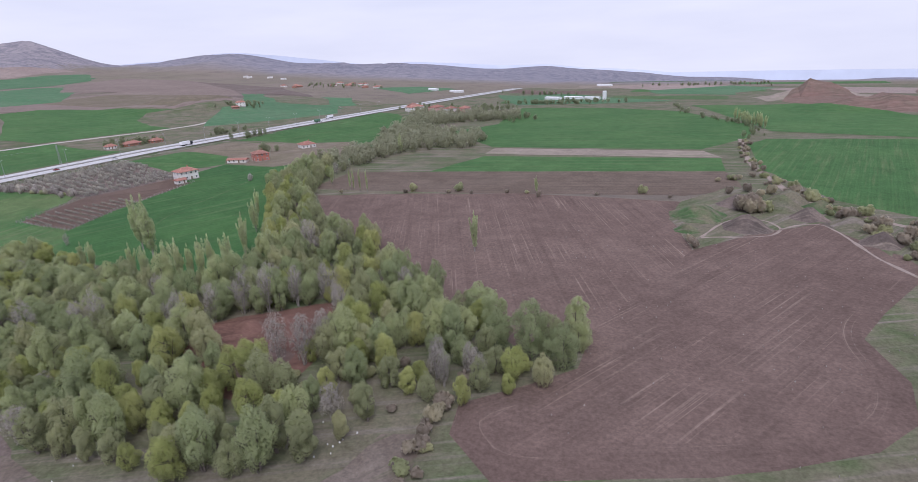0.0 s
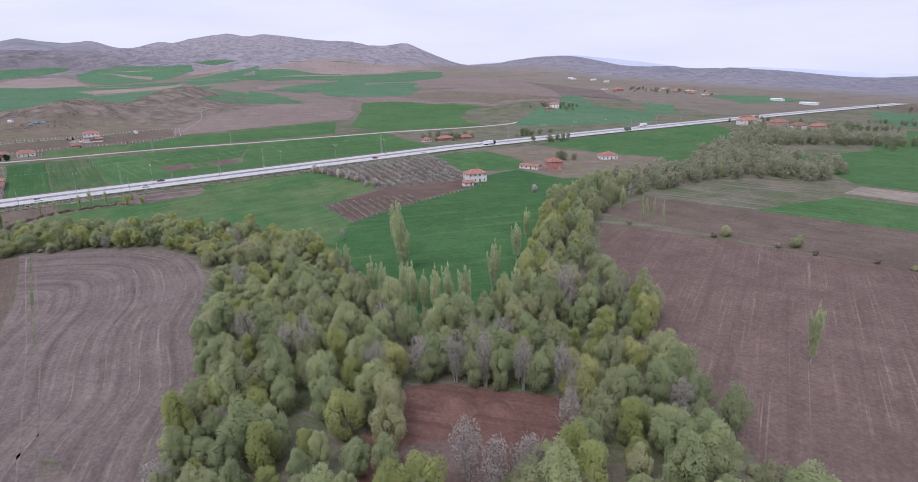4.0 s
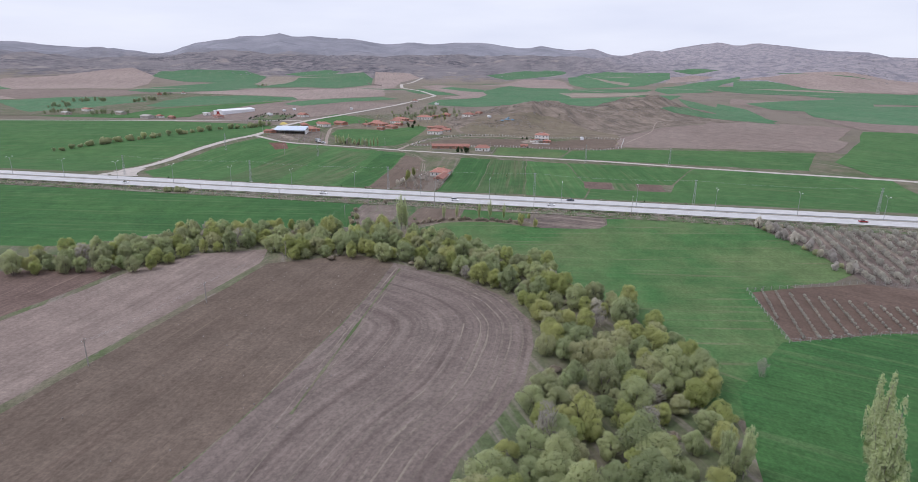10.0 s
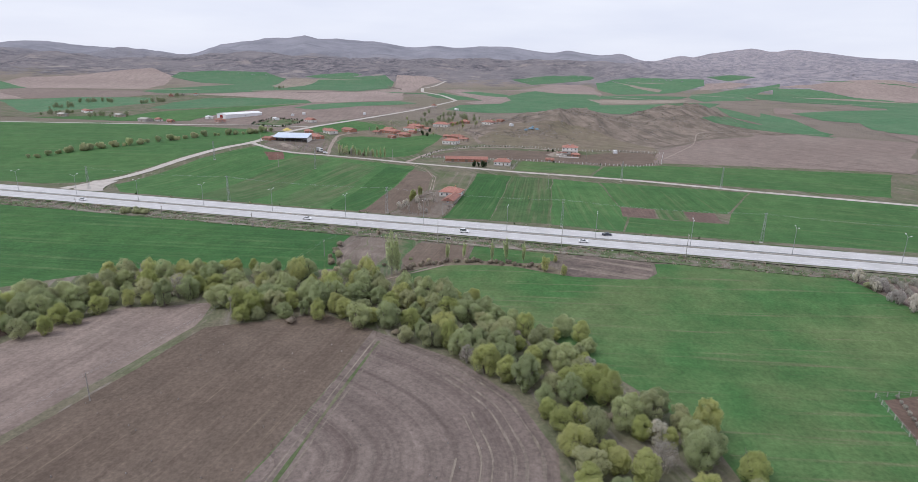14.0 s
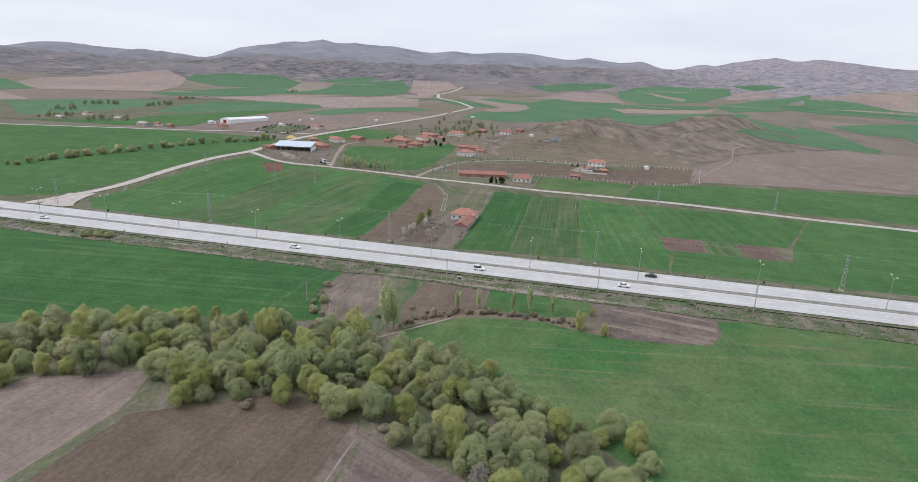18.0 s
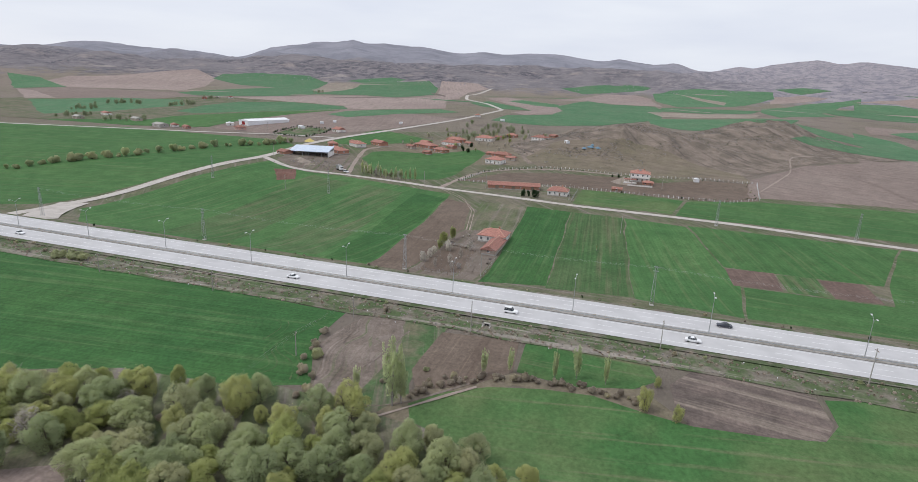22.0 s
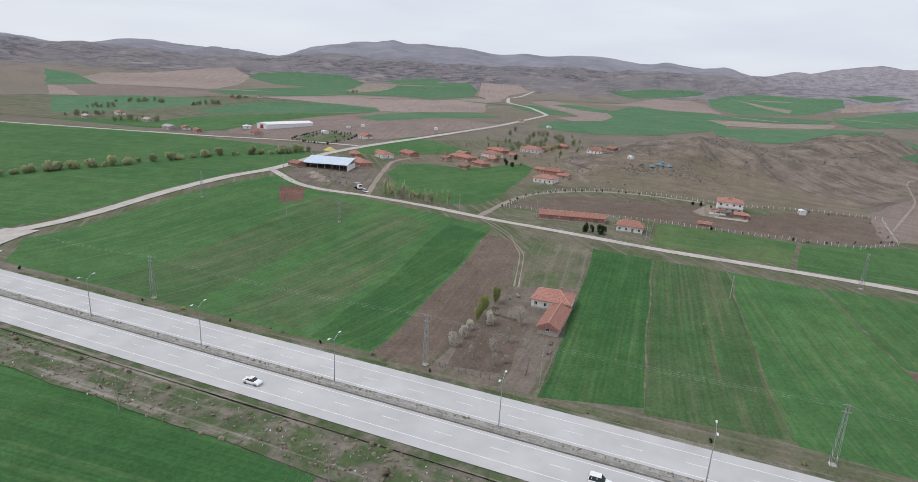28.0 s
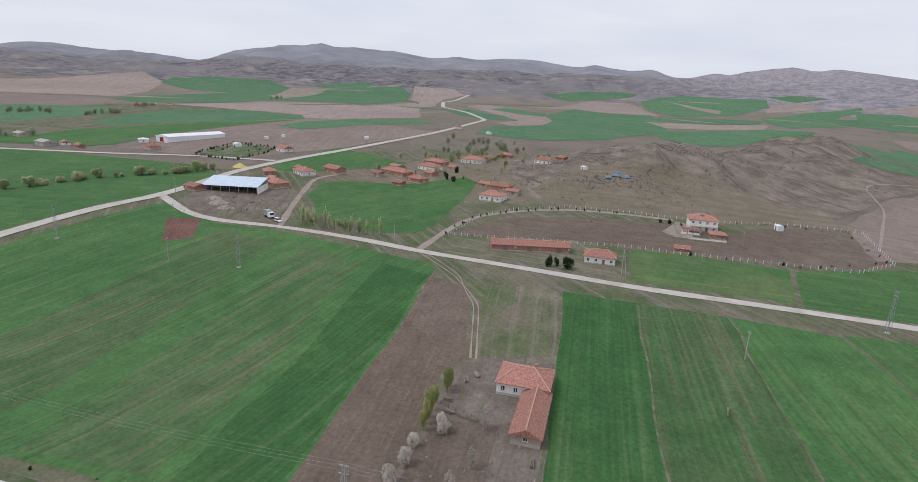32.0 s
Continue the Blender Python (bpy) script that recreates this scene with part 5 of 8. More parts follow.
def make_tree(name, label, seed, height, width, material, count, size, kind="round", bark=None, category="tree"):
    """A tree at the origin: an empty with its trunk and its crown."""
    rng = np.random.default_rng(seed)
    root = new(name)
    tagged(root, label, category)
    tv, tf, blobs = [], [], []
    if kind == "column":
        limb(tv, tf, (0, 0, -0.4), (0, 0, height * 0.9), 0.2 * height / 15, 0.04)
        for k in range(17):
            a = k * 2.4
            off = width * (0.0 if k == 0 else rng.uniform(0.1, 0.42))
            low, top = height * rng.uniform(0.05, 0.4), height * (1.0 if k == 0 else rng.uniform(0.6, 0.98) - 0.12 * off / width)
            c = (math.cos(a) * off, math.sin(a) * off)
            limb(tv, tf, (0, 0, low * 0.8), (c[0] * 0.6, c[1] * 0.6, (low + top) / 2), 0.06, 0.03, 4)
            limb(tv, tf, (c[0] * 0.6, c[1] * 0.6, (low + top) / 2), (c[0], c[1], top * 0.98), 0.03, 0.01, 4)
            for f in (0.2, 0.45, 0.68, 0.88):
                r = width * (0.13 if f < 0.5 else 0.1 if f < 0.7 else 0.06) * rng.uniform(0.8, 1.2)
                blobs.append(((c[0] * (0.25 + 0.75 * f), c[1] * (0.25 + 0.75 * f), low + (top - low) * f), (r, r, (top - low) * 0.15)))
    elif kind == "shrub":
        for k in range(6):
            a, d = rng.uniform(0, 6.28), rng.uniform(0.1, 0.33) * width
            r = width * rng.uniform(0.2, 0.3)
            c = (math.cos(a) * d, math.sin(a) * d, height * rng.uniform(0.3, 0.62))
            blobs.append((c, (r, r, height * 0.33)))
            limb(tv, tf, (0, 0, -0.2), c, 0.05, 0.02, 4)
    else:
        bare = kind == "bare"
        stems = 3 if bare else int(rng.integers(1, 4))
        for s in range(stems):
            a, d = rng.uniform(0, 6.28), width * (0.16 if stems > 1 else 0.02)
            top = Vector((math.cos(a) * d * 1.5, math.sin(a) * d * 1.5, height * rng.uniform(0.6, 0.75)))
            foot = Vector((math.cos(a) * d * 0.3, math.sin(a) * d * 0.3, -0.4))
            limb(tv, tf, foot, top, 0.16 if bare else 0.19, 0.06, 6)
            for k in range(7 if bare else 4):
                w, f = rng.uniform(0, 6.28), rng.uniform(0.35, 0.95)
                start = foot.lerp(top, f)
                reach = width * rng.uniform(0.22, 0.42)
                end = start + Vector((math.cos(w) * reach, math.sin(w) * reach, height * rng.uniform(0.1, 0.28)))
                limb(tv, tf, start, end, 0.07, 0.02, 4)
                if bare:
                    for j in range(3):
                        w2 = w + rng.uniform(-1, 1)
                        limb(tv, tf, start.lerp(end, 0.5), start.lerp(end, 0.6) + Vector((math.cos(w2) * 0.9, math.sin(w2) * 0.9, 1.2)), 0.03, 0.01, 3)
        lumps = int(rng.integers(24, 31))
        sway = rng.uniform(0.75, 1.2, 5)
        for q in range(lumps):
            up = 1 - 1.85 * (q + rng.uniform(0.1, 0.9)) / lumps
            a, lean = q * 2.4 + rng.uniform(-0.8, 0.8), math.sqrt(max(0.0, 1 - up * up)) ** (1.0 if up > 0 else 0.7)
            reach = rng.uniform(0.62, 1.05) * sway[int(a * 5 / 6.2832) % 5]
            r = width * rng.uniform(0.085, 0.18)
            at = width * 0.37 * lean * reach * (0.82 if up < -0.3 else 1)
            blobs.append(((math.cos(a) * at, math.sin(a) * at, height * (0.5 + 0.41 * up * rng.uniform(0.85, 1.1))), (r, r, r * rng.uniform(1.2, 2.2))))
    raw_part("trunk", tv, tf, bark or BARK, root)
    tight = kind == "round"
    leafy_part("crown", leaves(rng, blobs, count, size, 0.75 if tight else 0.55, 0.7 if tight else 0.62, kind == "column", 0.14 if tight else 0.09), material, root)
    return root


def inside(poly, x, y):
    odd = False
    for k, (x0, y0) in enumerate(poly):
        x1, y1 = poly[k - 1]
        if (y0 > y) != (y1 > y) and x < (x1 - x0) * (y - y0) / (y1 - y0) + x0:
            odd = not odd
    return odd


def scattered(rng, poly, gap, holes=()):
    """Places inside an outline, at least a gap apart."""
    xs, ys = [p[0] for p in poly], [p[1] for p in poly]
    cells, out = {}, []
    tries = int((max(xs) - min(xs)) * (max(ys) - min(ys)) / gap ** 2 * 9)
    for _ in range(tries):
        x, y = rng.uniform(min(xs), max(xs)), rng.uniform(min(ys), max(ys))
        g = gap * (0.8 + 0.5 * (0.5 + 0.5 * noise.noise(Vector((x / 17, y / 17, 2)))))
        i, j = int(x // gap), int(y // gap)
        if any(math.hypot(x - u, y - v) < g for a in (-1, 0, 1) for b in (-1, 0, 1) for u, v in cells.get((i + a, j + b), ())):
            continue
        if inside(poly, x, y) and not any(inside(h, x, y) for h in holes):
            cells.setdefault((i, j), []).append((x, y))
            out.append((x, y))
    return out


def stand(proto, x, y, scale=1.0, tall=1.0, turn=None, sink=0.0):
    """A copy of a thing, standing on the ground."""
    turn = random.uniform(0, 6.28) if turn is None else turn
    m = Matrix.Translation((x, y, ground(x, y) - sink)) @ Matrix.Rotation(turn, 4, "Z") @ Matrix.Diagonal((scale, scale, scale * tall, 1))
    return copy_thing(proto, m)


AWAY = []


def proto(ob):
    AWAY.append(ob)
    return ob


WILLOWS = [proto(make_tree("willow_tree", "bushy grey-green willow in young leaf by the creek", 10 + k, 10.0, w, LEAF_WILLOW, 9500, 0.2)) for k, w in enumerate((6.8, 7.8, 6.0, 7.2))]
SALLOWS = [proto(make_tree("sallow_tree", "dull olive-green sallow in thin young leaf", 15 + k, 9.0, w, LEAF_OLIVE, 8200, 0.19)) for k, w in enumerate((6.2, 7.2, 5.4))]
ALDERS = [proto(make_tree("alder_tree", "yellow-green young tree in fresh leaf by the creek", 20 + k, 9.0, w, LEAF_YELLOW, 8200, 0.19)) for k, w in enumerate((6.0, 5.2, 6.8))]
BARES = [proto(make_tree("bare_tree", "grey bare tree with only few early leaves", 30 + k, 10.5, w, TWIG, 1700, 0.22, "bare", BARK_PALE)) for k, w in enumerate((5.0, 6.0))]
POPLARS = [proto(make_tree("poplar_tree", "tall slender poplar in pale green young leaf", 40 + k, 15.0, w, LEAF_POPLAR, 7600, 0.3, "column", BARK_PALE)) for k, w in enumerate((4.8, 5.4, 4.2))]
WITHY = proto(make_tree("willow_sapling", "slender bright green willow sapling by a garden fence", 47, 15.0, 5.0, LEAF_YELLOW, 4200, 0.42, "column", BARK))
SHRUBS = [proto(make_tree("shrub", "low bramble shrub with brownish young leaves", 50 + k, 2.6, w, BRAMBLE, 620, 0.36, "shrub", category="shrub")) for k, w in enumerate((3.4, 2.8))]
SHRUBS.append(proto(make_tree("bush", "low olive-green bush in young leaf", 52, 2.6, 3.4, LEAF_OLIVE, 620, 0.36, "shrub", category="bush")))
BLOSSOMS = [proto(make_tree("blossom_tree", "small fruit tree in pale blossom", 60 + k, 4.4, w, BLOSSOM, 1300, 0.26)) for k, w in enumerate((4.4, 3.8))]
PINES = [proto(make_tree("dark_shrub", "small dark evergreen shrub beside a fence or house", 70 + k, 3.6, w, LEAF_DARK, 900, 0.28, "shrub", category="shrub")) for k, w in enumerate((2.6, 3.4))]
FAR_KINDS = [make_tree("far_tree", "far tree", 80 + k, 9.0, w, LEAF_OLIVE, 320, 0.9) for k, w in enumerate((8.0, 7.0, 9.0))]

BELT_OUTER = [(-279, -127), (-300, -97), (-334, -77), (-345, -42), (-348, 6), (-341, 38), (-322, 60), (-324, 76), (-294, 84), (-282, 105), (-262, 111), (-237, 117), (-205, 116), (-178, 108)]
BELT_INNER = [(-121, 46), (-145, 55), (-158, 64), (-183, 65), (-208, 74), (-235, 78), (-267, 76), (-286, 65), (-301, 43), (-313, 5), (-305, -22), (-318, -42), (-302, -62), (-280, -68), (-266, -114)]
WOOD_OUTER = [(-178, 108), (-150, 112), (-140, 138), (-138, 164), (-124, 170), (-91, 148), (-65, 133), (-50, 124), (-43, 117), (-35, 124), (-31, 136), (-26, 119), (-30, 106), (-40, 95), (-48, 84), (-55, 87), (-63, 77), (-62, 68), (-71, 58), (-81, 51), (-95, 48), (-121, 46)]
CLEARING = [(-131, 96), (-121, 107), (-104, 124), (-93, 120), (-88, 99), (-88, 86), (-99, 80), (-113, 86), (-124, 91)]
BARE_PATCH = [(-141, 79), (-131, 81), (-119, 73), (-122, 69), (-132, 71)]
NORTH_ARM = [(-137, 141), (-146, 147), (-177, 173), (-210, 212), (-241, 247), (-244, 290), (-220, 290), (-216, 262), (-198, 232), (-188, 218), (-164, 189), (-128, 178), (-118, 168)]
FAR_ARM = [(-222, 288), (-221, 352), (-211, 373), (-178, 396), (-184, 436), (-205, 432), (-253, 365), (-247, 290)]
RIVER_BELT = [(-253, 370), (-205, 434), (-186, 448), (-248, 478), (-284, 497), (-262, 556), (-216, 600), (-226, 640), (-352, 622), (-315, 531), (-284, 438)]
rng = np.random.default_rng(7)
random.seed(7)


def plant(outline, gap, holes=(), shares=(0.4, 0.26, 0.24, 0.04), tall=(0.75, 1.2)):
    for x, y in scattered(rng, outline, gap, holes):
        f, tone = random.random(), noise.noise(Vector((x / 26, y / 26, 4)))
        f = min(0.999, max(0, f - 0.25 * tone))
        size, h = random.uniform(0.66, 1.3), random.uniform(*tall)
        for kinds, share in zip((WILLOWS, SALLOWS, ALDERS, BARES, SHRUBS), (*shares, 1)):
            if f < share:
                stand(random.choice(kinds), x, y, size, h)
                break
            f -= share


def joined(name, label, category, kinds, places, material):
    """Many far things of a kind as one object of kind stuff."""
    verts, faces = [], []
    sources = []
    for k in kinds:
        got = ([], [])
        for ch in k.children:
            o = len(got[0])
            got[0].extend(tuple(v.co) for v in ch.data.vertices)
            got[1].extend(tuple(i + o for i in q.vertices) for q in ch.data.polygons)
        sources.append((np.array(got[0]), got[1]))
    for x, y, size, tall in places:
        v, f = random.choice(sources)
        a = random.uniform(0, 6.28)
        c, s = math.cos(a), math.sin(a)
        w = np.stack([(v[:, 0] * c - v[:, 1] * s) * size + x, (v[:, 0] * s + v[:, 1] * c) * size + y, v[:, 2] * size * tall + ground(x, y)], 1)
        o = len(verts)
        verts.extend(map(tuple, w))
        faces.extend(tuple(i + o for i in q) for q in f)
    return tagged(mesh_object(name, verts, faces, material), label, category, kind="stuff")


plant(BELT_OUTER + BELT_INNER, 4.3, (), (0.38, 0.2, 0.34, 0.03), (0.53, 0.8))
plant(WOOD_OUTER + [(-178, 65)], 4.6, [CLEARING, BARE_PATCH], (0.36, 0.26, 0.28, 0.04))
plant(NORTH_ARM, 5.8, (), (0.5, 0.3, 0.12, 0.05))
FAR_PLACES = [(x, y, random.uniform(0.7, 1.2), random.uniform(0.8, 1.15)) for poly, gap in ((FAR_ARM, 6.5), (RIVER_BELT, 7.0)) for x, y in scattered(rng, poly, gap)]
joined("river_trees", "olive-green trees along the far river bends", "trees", FAR_KINDS, FAR_PLACES, LEAF_FAR)
for x, y, h in [(-194, 132, 25), (-208, 138, 23), (-178, 113, 15), (-175, 115, 13), (-169, 119, 14), (-163, 119, 16), (-160, 121, 14), (-157, 123, 16), (-158, 128, 15), (-152, 130, 15), (-162, 147, 16),
                (-144, 142, 16), (-142, 147, 14), (-167, 152, 15), (-181, 172, 14), (-199, 192, 13), (-203, 112, 13), (-205, 116, 11), (-81, 179, 16), (-86, 268, 9), (-220, 359, 15), (-204, 256, 12),
                (-354, 7, 17), (-355.5, 8.5, 14), (-373, 23, 7), (-376, 29, 7), (-377, 40, 8), (-379, 45, 9), (-379, 52, 8), (-356, -3, 7)]:
    stand(random.choice(POPLARS), x, y, h / 15 * random.uniform(0.95, 1.1) ** 0.5, 1.0)

# tall pale bare stems at the edges of the wood
for x, y, k in [(-124, 108, 1.2), (-118, 112, 1.3), (-112, 118, 1.25), (-106, 124, 1.2), (-100, 122, 1.1), (-128, 101, 1.15), (-92, 112, 1.2), (-88, 92, 1.3), (-86, 98, 1.2), (-130, 92, 1.2), (-150, 82, 1.3), (-152, 78, 1.2), (-165, 72, 1.25), (-170, 70, 1.1), (-205, 80, 1.1), (-52, 96, 0.9), (-48, 101, 0.9), (-44, 98, 0.8), (-56, 101, 0.9)]:
    stand(random.choice(BARES), x, y, k * 0.8, 1.35)

# ---- buildings ----
def add_box(bm, x0, x1, y0, y1, z0, z1):
    v = [bm.verts.new((x, y, z)) for z in (z0, z1) for x, y in ((x0, y0), (x1, y0), (x1, y1), (x0, y1))]
    for f in ((3, 2, 1, 0), (4, 5, 6, 7), (0, 1, 5, 4), (1, 2, 6, 5), (2, 3, 7, 6), (3, 0, 4, 7)):
        bm.faces.new([v[k] for k in f])


def boxes(*sizes):
    bm = bmesh.new()
    for s in sizes:
        add_box(bm, *s)
    return bm


def roof_mesh(L, W, z, rise, over, hip, thick=0.16):
    """A tiled roof with eaves: the ridge runs along x; hip: how far the ridge's ends stand in."""
    bm = bmesh.new()
    a, b = L / 2 + over, W / 2 + over
    drop = rise * over / (W / 2)
    r = max(0.05, a - hip * b) if hip else a
    low = [(-a, -b), (a, -b), (a, b), (-a, b)]
    e = [bm.verts.new((x, y, z - drop)) for x, y in low]
    u = [bm.verts.new((x, y, z - drop - thick)) for x, y in low]
    t = [bm.verts.new((-r, 0, z + rise)), bm.verts.new((r, 0, z + rise))]
    for f in ((e[0], e[1], t[1], t[0]), (e[2], e[3], t[0], t[1]), (e[1], e[2], t[1]), (e[3], e[0], t[0]), (u[3], u[2], u[1], u[0])):
        bm.faces.new(f)
    for k in range(4):
        bm.faces.new((u[k], u[(k + 1) % 4], e[(k + 1) % 4], e[k]))
    return bm


def ridge_mesh(L, W, z, rise, over, hip):
    verts, faces = [], []
    a, b = L / 2 + over, W / 2 + over
    drop = rise * over / (W / 2)
    r = max(0.05, a - hip * b) if hip else a
    limb(verts, faces, (-r, 0, z + rise + 0.02), (r, 0, z + rise + 0.02), 0.14, 0.14, 6)
    if hip:
        for sx in (-1, 1):
            for sy in (-1, 1):
                limb(verts, faces, (sx * r, 0, z + rise + 0.02), (sx * a, sy * b, z - drop + 0.04), 0.13, 0.11, 6)
    return verts, faces


def window(parent, x, y, z, w, h, face, depth=0.1):
    """A framed window set on a wall; face: the way it looks, in quarter turns from -y."""
    root = part("window", boxes((-w / 2, -w / 2 + 0.09, -0.05, 0.06, 0, h), (w / 2 - 0.09, w / 2, -0.05, 0.06, 0, h), (-w / 2 + 0.09, w / 2 - 0.09, -0.05, 0.06, h - 0.09, h), (-w / 2 + 0.09, w / 2 - 0.09, -0.05, 0.06, 0, 0.09), (-0.035, 0.035, -0.04, 0.05, 0.09, h - 0.09)), SHEET_WHITE, parent)
    root.matrix_local = Matrix.Translation((x, y, z)) @ Matrix.Rotation(face * math.pi / 2, 4, "Z")
    part("pane", boxes((-w / 2 + 0.09, w / 2 - 0.09, -0.02, 0.02, 0.09, h - 0.09)), GLASS, root, "dark glass pane")
    part("sill", boxes((-w / 2 - 0.08, w / 2 + 0.08, -0.14, 0.02, -0.07, -0.005)), CONCRETE, root)
    return root


def door(parent, x, y, face, material, w=1.0, h=2.05):
    root = part("door", boxes((-w / 2, w / 2, -0.05, 0.04, 0, h)), material, parent)
    root.matrix_local = Matrix.Translation((x, y, 0.02)) @ Matrix.Rotation(face * math.pi / 2, 4, "Z")
    part("door_handle", boxes((w / 2 - 0.16, w / 2 - 0.06, -0.1, -0.052, 1.0, 1.05)), STEEL, root)
    return root


def house(label, x, y, turn, L, W, h, rise=1.8, walls=None, roof=None, hip=1.0, over=0.5, front=3, back=3, ends=1, storeys=1, chimney=True, name="house", category="house", doorway=True, group=""):
    """A plastered house with a tiled roof; L runs along its own x."""
    walls, roof = walls or WHITE, roof or TILE
    root = new(name)
    z = min(ground(x + u, y + v) for u in (-L / 2, 0, L / 2) for v in (-W / 2, 0, W / 2))
    top = max(ground(x + u, y + v) for u in (-L / 3, L / 3) for v in (-W / 3, W / 3))
    root.matrix_world = pose(x, y, (z + top) / 2 + 0.1, 0, 0, turn)
    tagged(root, label, category, group)
    bm = boxes((-L / 2, L / 2, -W / 2, W / 2, -1.2, h))
    if not hip:
        for sx in (-1, 1):
            v = [bm.verts.new((sx * (L / 2 - 0.001), yy, zz)) for yy, zz in ((-W / 2, h), (W / 2, h), (0, h + rise - 0.1))]
            w = [bm.verts.new((sx * (L / 2 - 0.25), yy, zz)) for yy, zz in ((-W / 2, h), (W / 2, h), (0, h + rise - 0.1))]
            bm.faces.new(v if sx > 0 else v[::-1])
            bm.faces.new(w[::-1] if sx > 0 else w)
    part("wall", bm, walls, root)
    part("plinth", boxes((-L / 2 - 0.06, L / 2 + 0.06, -W / 2 - 0.06, W / 2 + 0.06, -1.2, 0.35)), CONCRETE, root, "grey concrete plinth")
    part("roof", roof_mesh(L, W, h + 0.05, rise, over, hip), roof, root)
    rv, rf = ridge_mesh(L, W, h + 0.05, rise, over, hip)
    raw_part("ridge_cap", rv, rf, TILE_PALE if roof is TILE else roof, root)
    for s in range(storeys):
        zz = 0.95 + s * 2.9
        for n, face, dist in ((front, 0, -W / 2), (back, 2, W / 2)):
            for k in range(n):
                px = (k + 0.5) / n * L - L / 2
                if doorway and s == 0 and face == 0 and k == n // 2:
                    door(root, px, dist - 0.03, 0, WOOD)
                    continue
                window(root, px, dist - 0.03 if face == 0 else dist + 0.03, zz, 1.1, 1.25, face)
        for face, dist in ((1, L / 2), (3, -L / 2)):
            for k in range(ends):
                py = (k + 0.5) / ends * W - W / 2
                window(root, dist + (0.03 if face == 1 else -0.03), py, zz, 1.1, 1.25, face)
    if chimney:
        part("chimney", boxes((L * 0.16, L * 0.16 + 0.6, 0.5, 1.1, h + rise * 0.3, h + rise + 0.7), (L * 0.16 - 0.08, L * 0.16 + 0.68, 0.42, 1.18, h + rise + 0.7, h + rise + 0.82)), BRICK, root)
    return root


def barn(label, x, y, turn, L, W, h, rise, walls, roof=None, openings=3):
    root = house(label, x, y, turn, L, W, h, rise, walls, roof, 0.0, 0.45, 0, 0, 0, chimney=False, name="barn", category="barn", doorway=False)
    for k in range(openings):
        px = (k + 0.5) / openings * L - L / 2 + random.uniform(-1, 1)
        door(root, px, -W / 2 - 0.03, 0, WOOD, random.choice((1.0, 1.4, 2.2)), min(2.1, h - 0.2))
        window(root, px + L / openings * 0.4, -W / 2 - 0.03, 1.2, 0.8, 0.7, 0)
    return root


random.seed(5)
# the farmhouse by the highway, with its long annexe
house("white farmhouse with a weathered red tile hip roof", -498, -6.6, 90, 12.4, 10.6, 3.1, 2.2, hip=0.8, front=4, back=3, ends=2)
annexe = house("long low farm annexe with a patched red tile roof", -484, -3, 0, 19, 6.2, 2.4, 1.5, ADOBE, hip=0, front=4, back=0, ends=1, chimney=False)
tagged(annexe, category="outbuilding")
house("low white house with an orange-red tile roof beside the barn", -600.5, 8, 90, 12, 10, 3.1, 1.9, hip=0.6, front=4, back=3)
barn("long low brick barn under a red tile roof", -605.5, -21.5, 104, 33, 7.5, 2.6, 1.5, BRICK)
villa = house("two-storey white villa with a red roof and balcony", -671, 55.5, 90, 13, 11.5, 5.9, 2.0, hip=0.9, front=4, back=4, ends=3, storeys=2)
part("balcony", boxes((-6.5, 6.5, -7.2, -5.78, 2.75, 2.95), (-6.5, 6.5, -7.2, -7.1, 2.95, 3.75), (-6.5, -6.3, -7.1, -6.9, -0.9, 2.75), (6.3, 6.5, -7.1, -6.9, -0.9, 2.75)), WHITE, villa)
part("solar_heater", boxes((-1.4, 0.4, -2.4, -0.8, 7.5, 7.62), (-1.4, 0.4, -0.8, -0.3, 7.6, 8.1)), STEEL, villa)
shelter = house("small red-roofed garden shelter beside the villa", -657, 61, 90, 7, 5, 2.2, 1.0, BRICK, hip=1.0, front=2, back=0, ends=0, chimney=False, name="garden_shelter", category="shelter")
field("terrace_1", "beige paved terrace of the villa", [(-658, 36), (-668, 40), (-680, 44), (-679, 49), (-664, 49), (-656, 50), (-650, 49), (-651, 41)], TAN, 0, fray=0.4, category="terrace")
porch = new("veranda")
porch.matrix_world = pose(-660, 50.5, ground(-660, 50.5) + 0.1, 0, 0, 90)
tagged(porch, "tiled veranda on white posts before the villa", "veranda")
part("roof", boxes((-5.5, 3.0, -2.0, 2.2, 2.6, 2.75), (-5.7, 3.2, -2.2, -1.9, 2.45, 2.65)), TILE, porch)
part("floor", boxes((-5.8, 3.3, -2.4, 2.2, -0.6, 0.15)), CONCRETE, porch)
for k in range(4):
    part("post", boxes((-5.3 + 2.7 * k, -5.1 + 2.7 * k, -1.8, -1.6, 0.15, 2.6)), WHITE, porch)
    part("low_wall", boxes((-5.1 + 2.7 * k, -3.0 + 2.7 * k, -1.8, -1.65, 0.15, 0.9)), WHITE, porch) if k < 3 else None
garden_wall = new("garden_wall")
garden_wall.matrix_world = pose(-650, 56, ground(-650, 56), 0, 0, 90)
tagged(garden_wall, "low white garden wall before the villa", "wall")
part("wall", boxes((-8, 8, -0.15, 0.15, -0.5, 0.9)), WHITE, garden_wall)
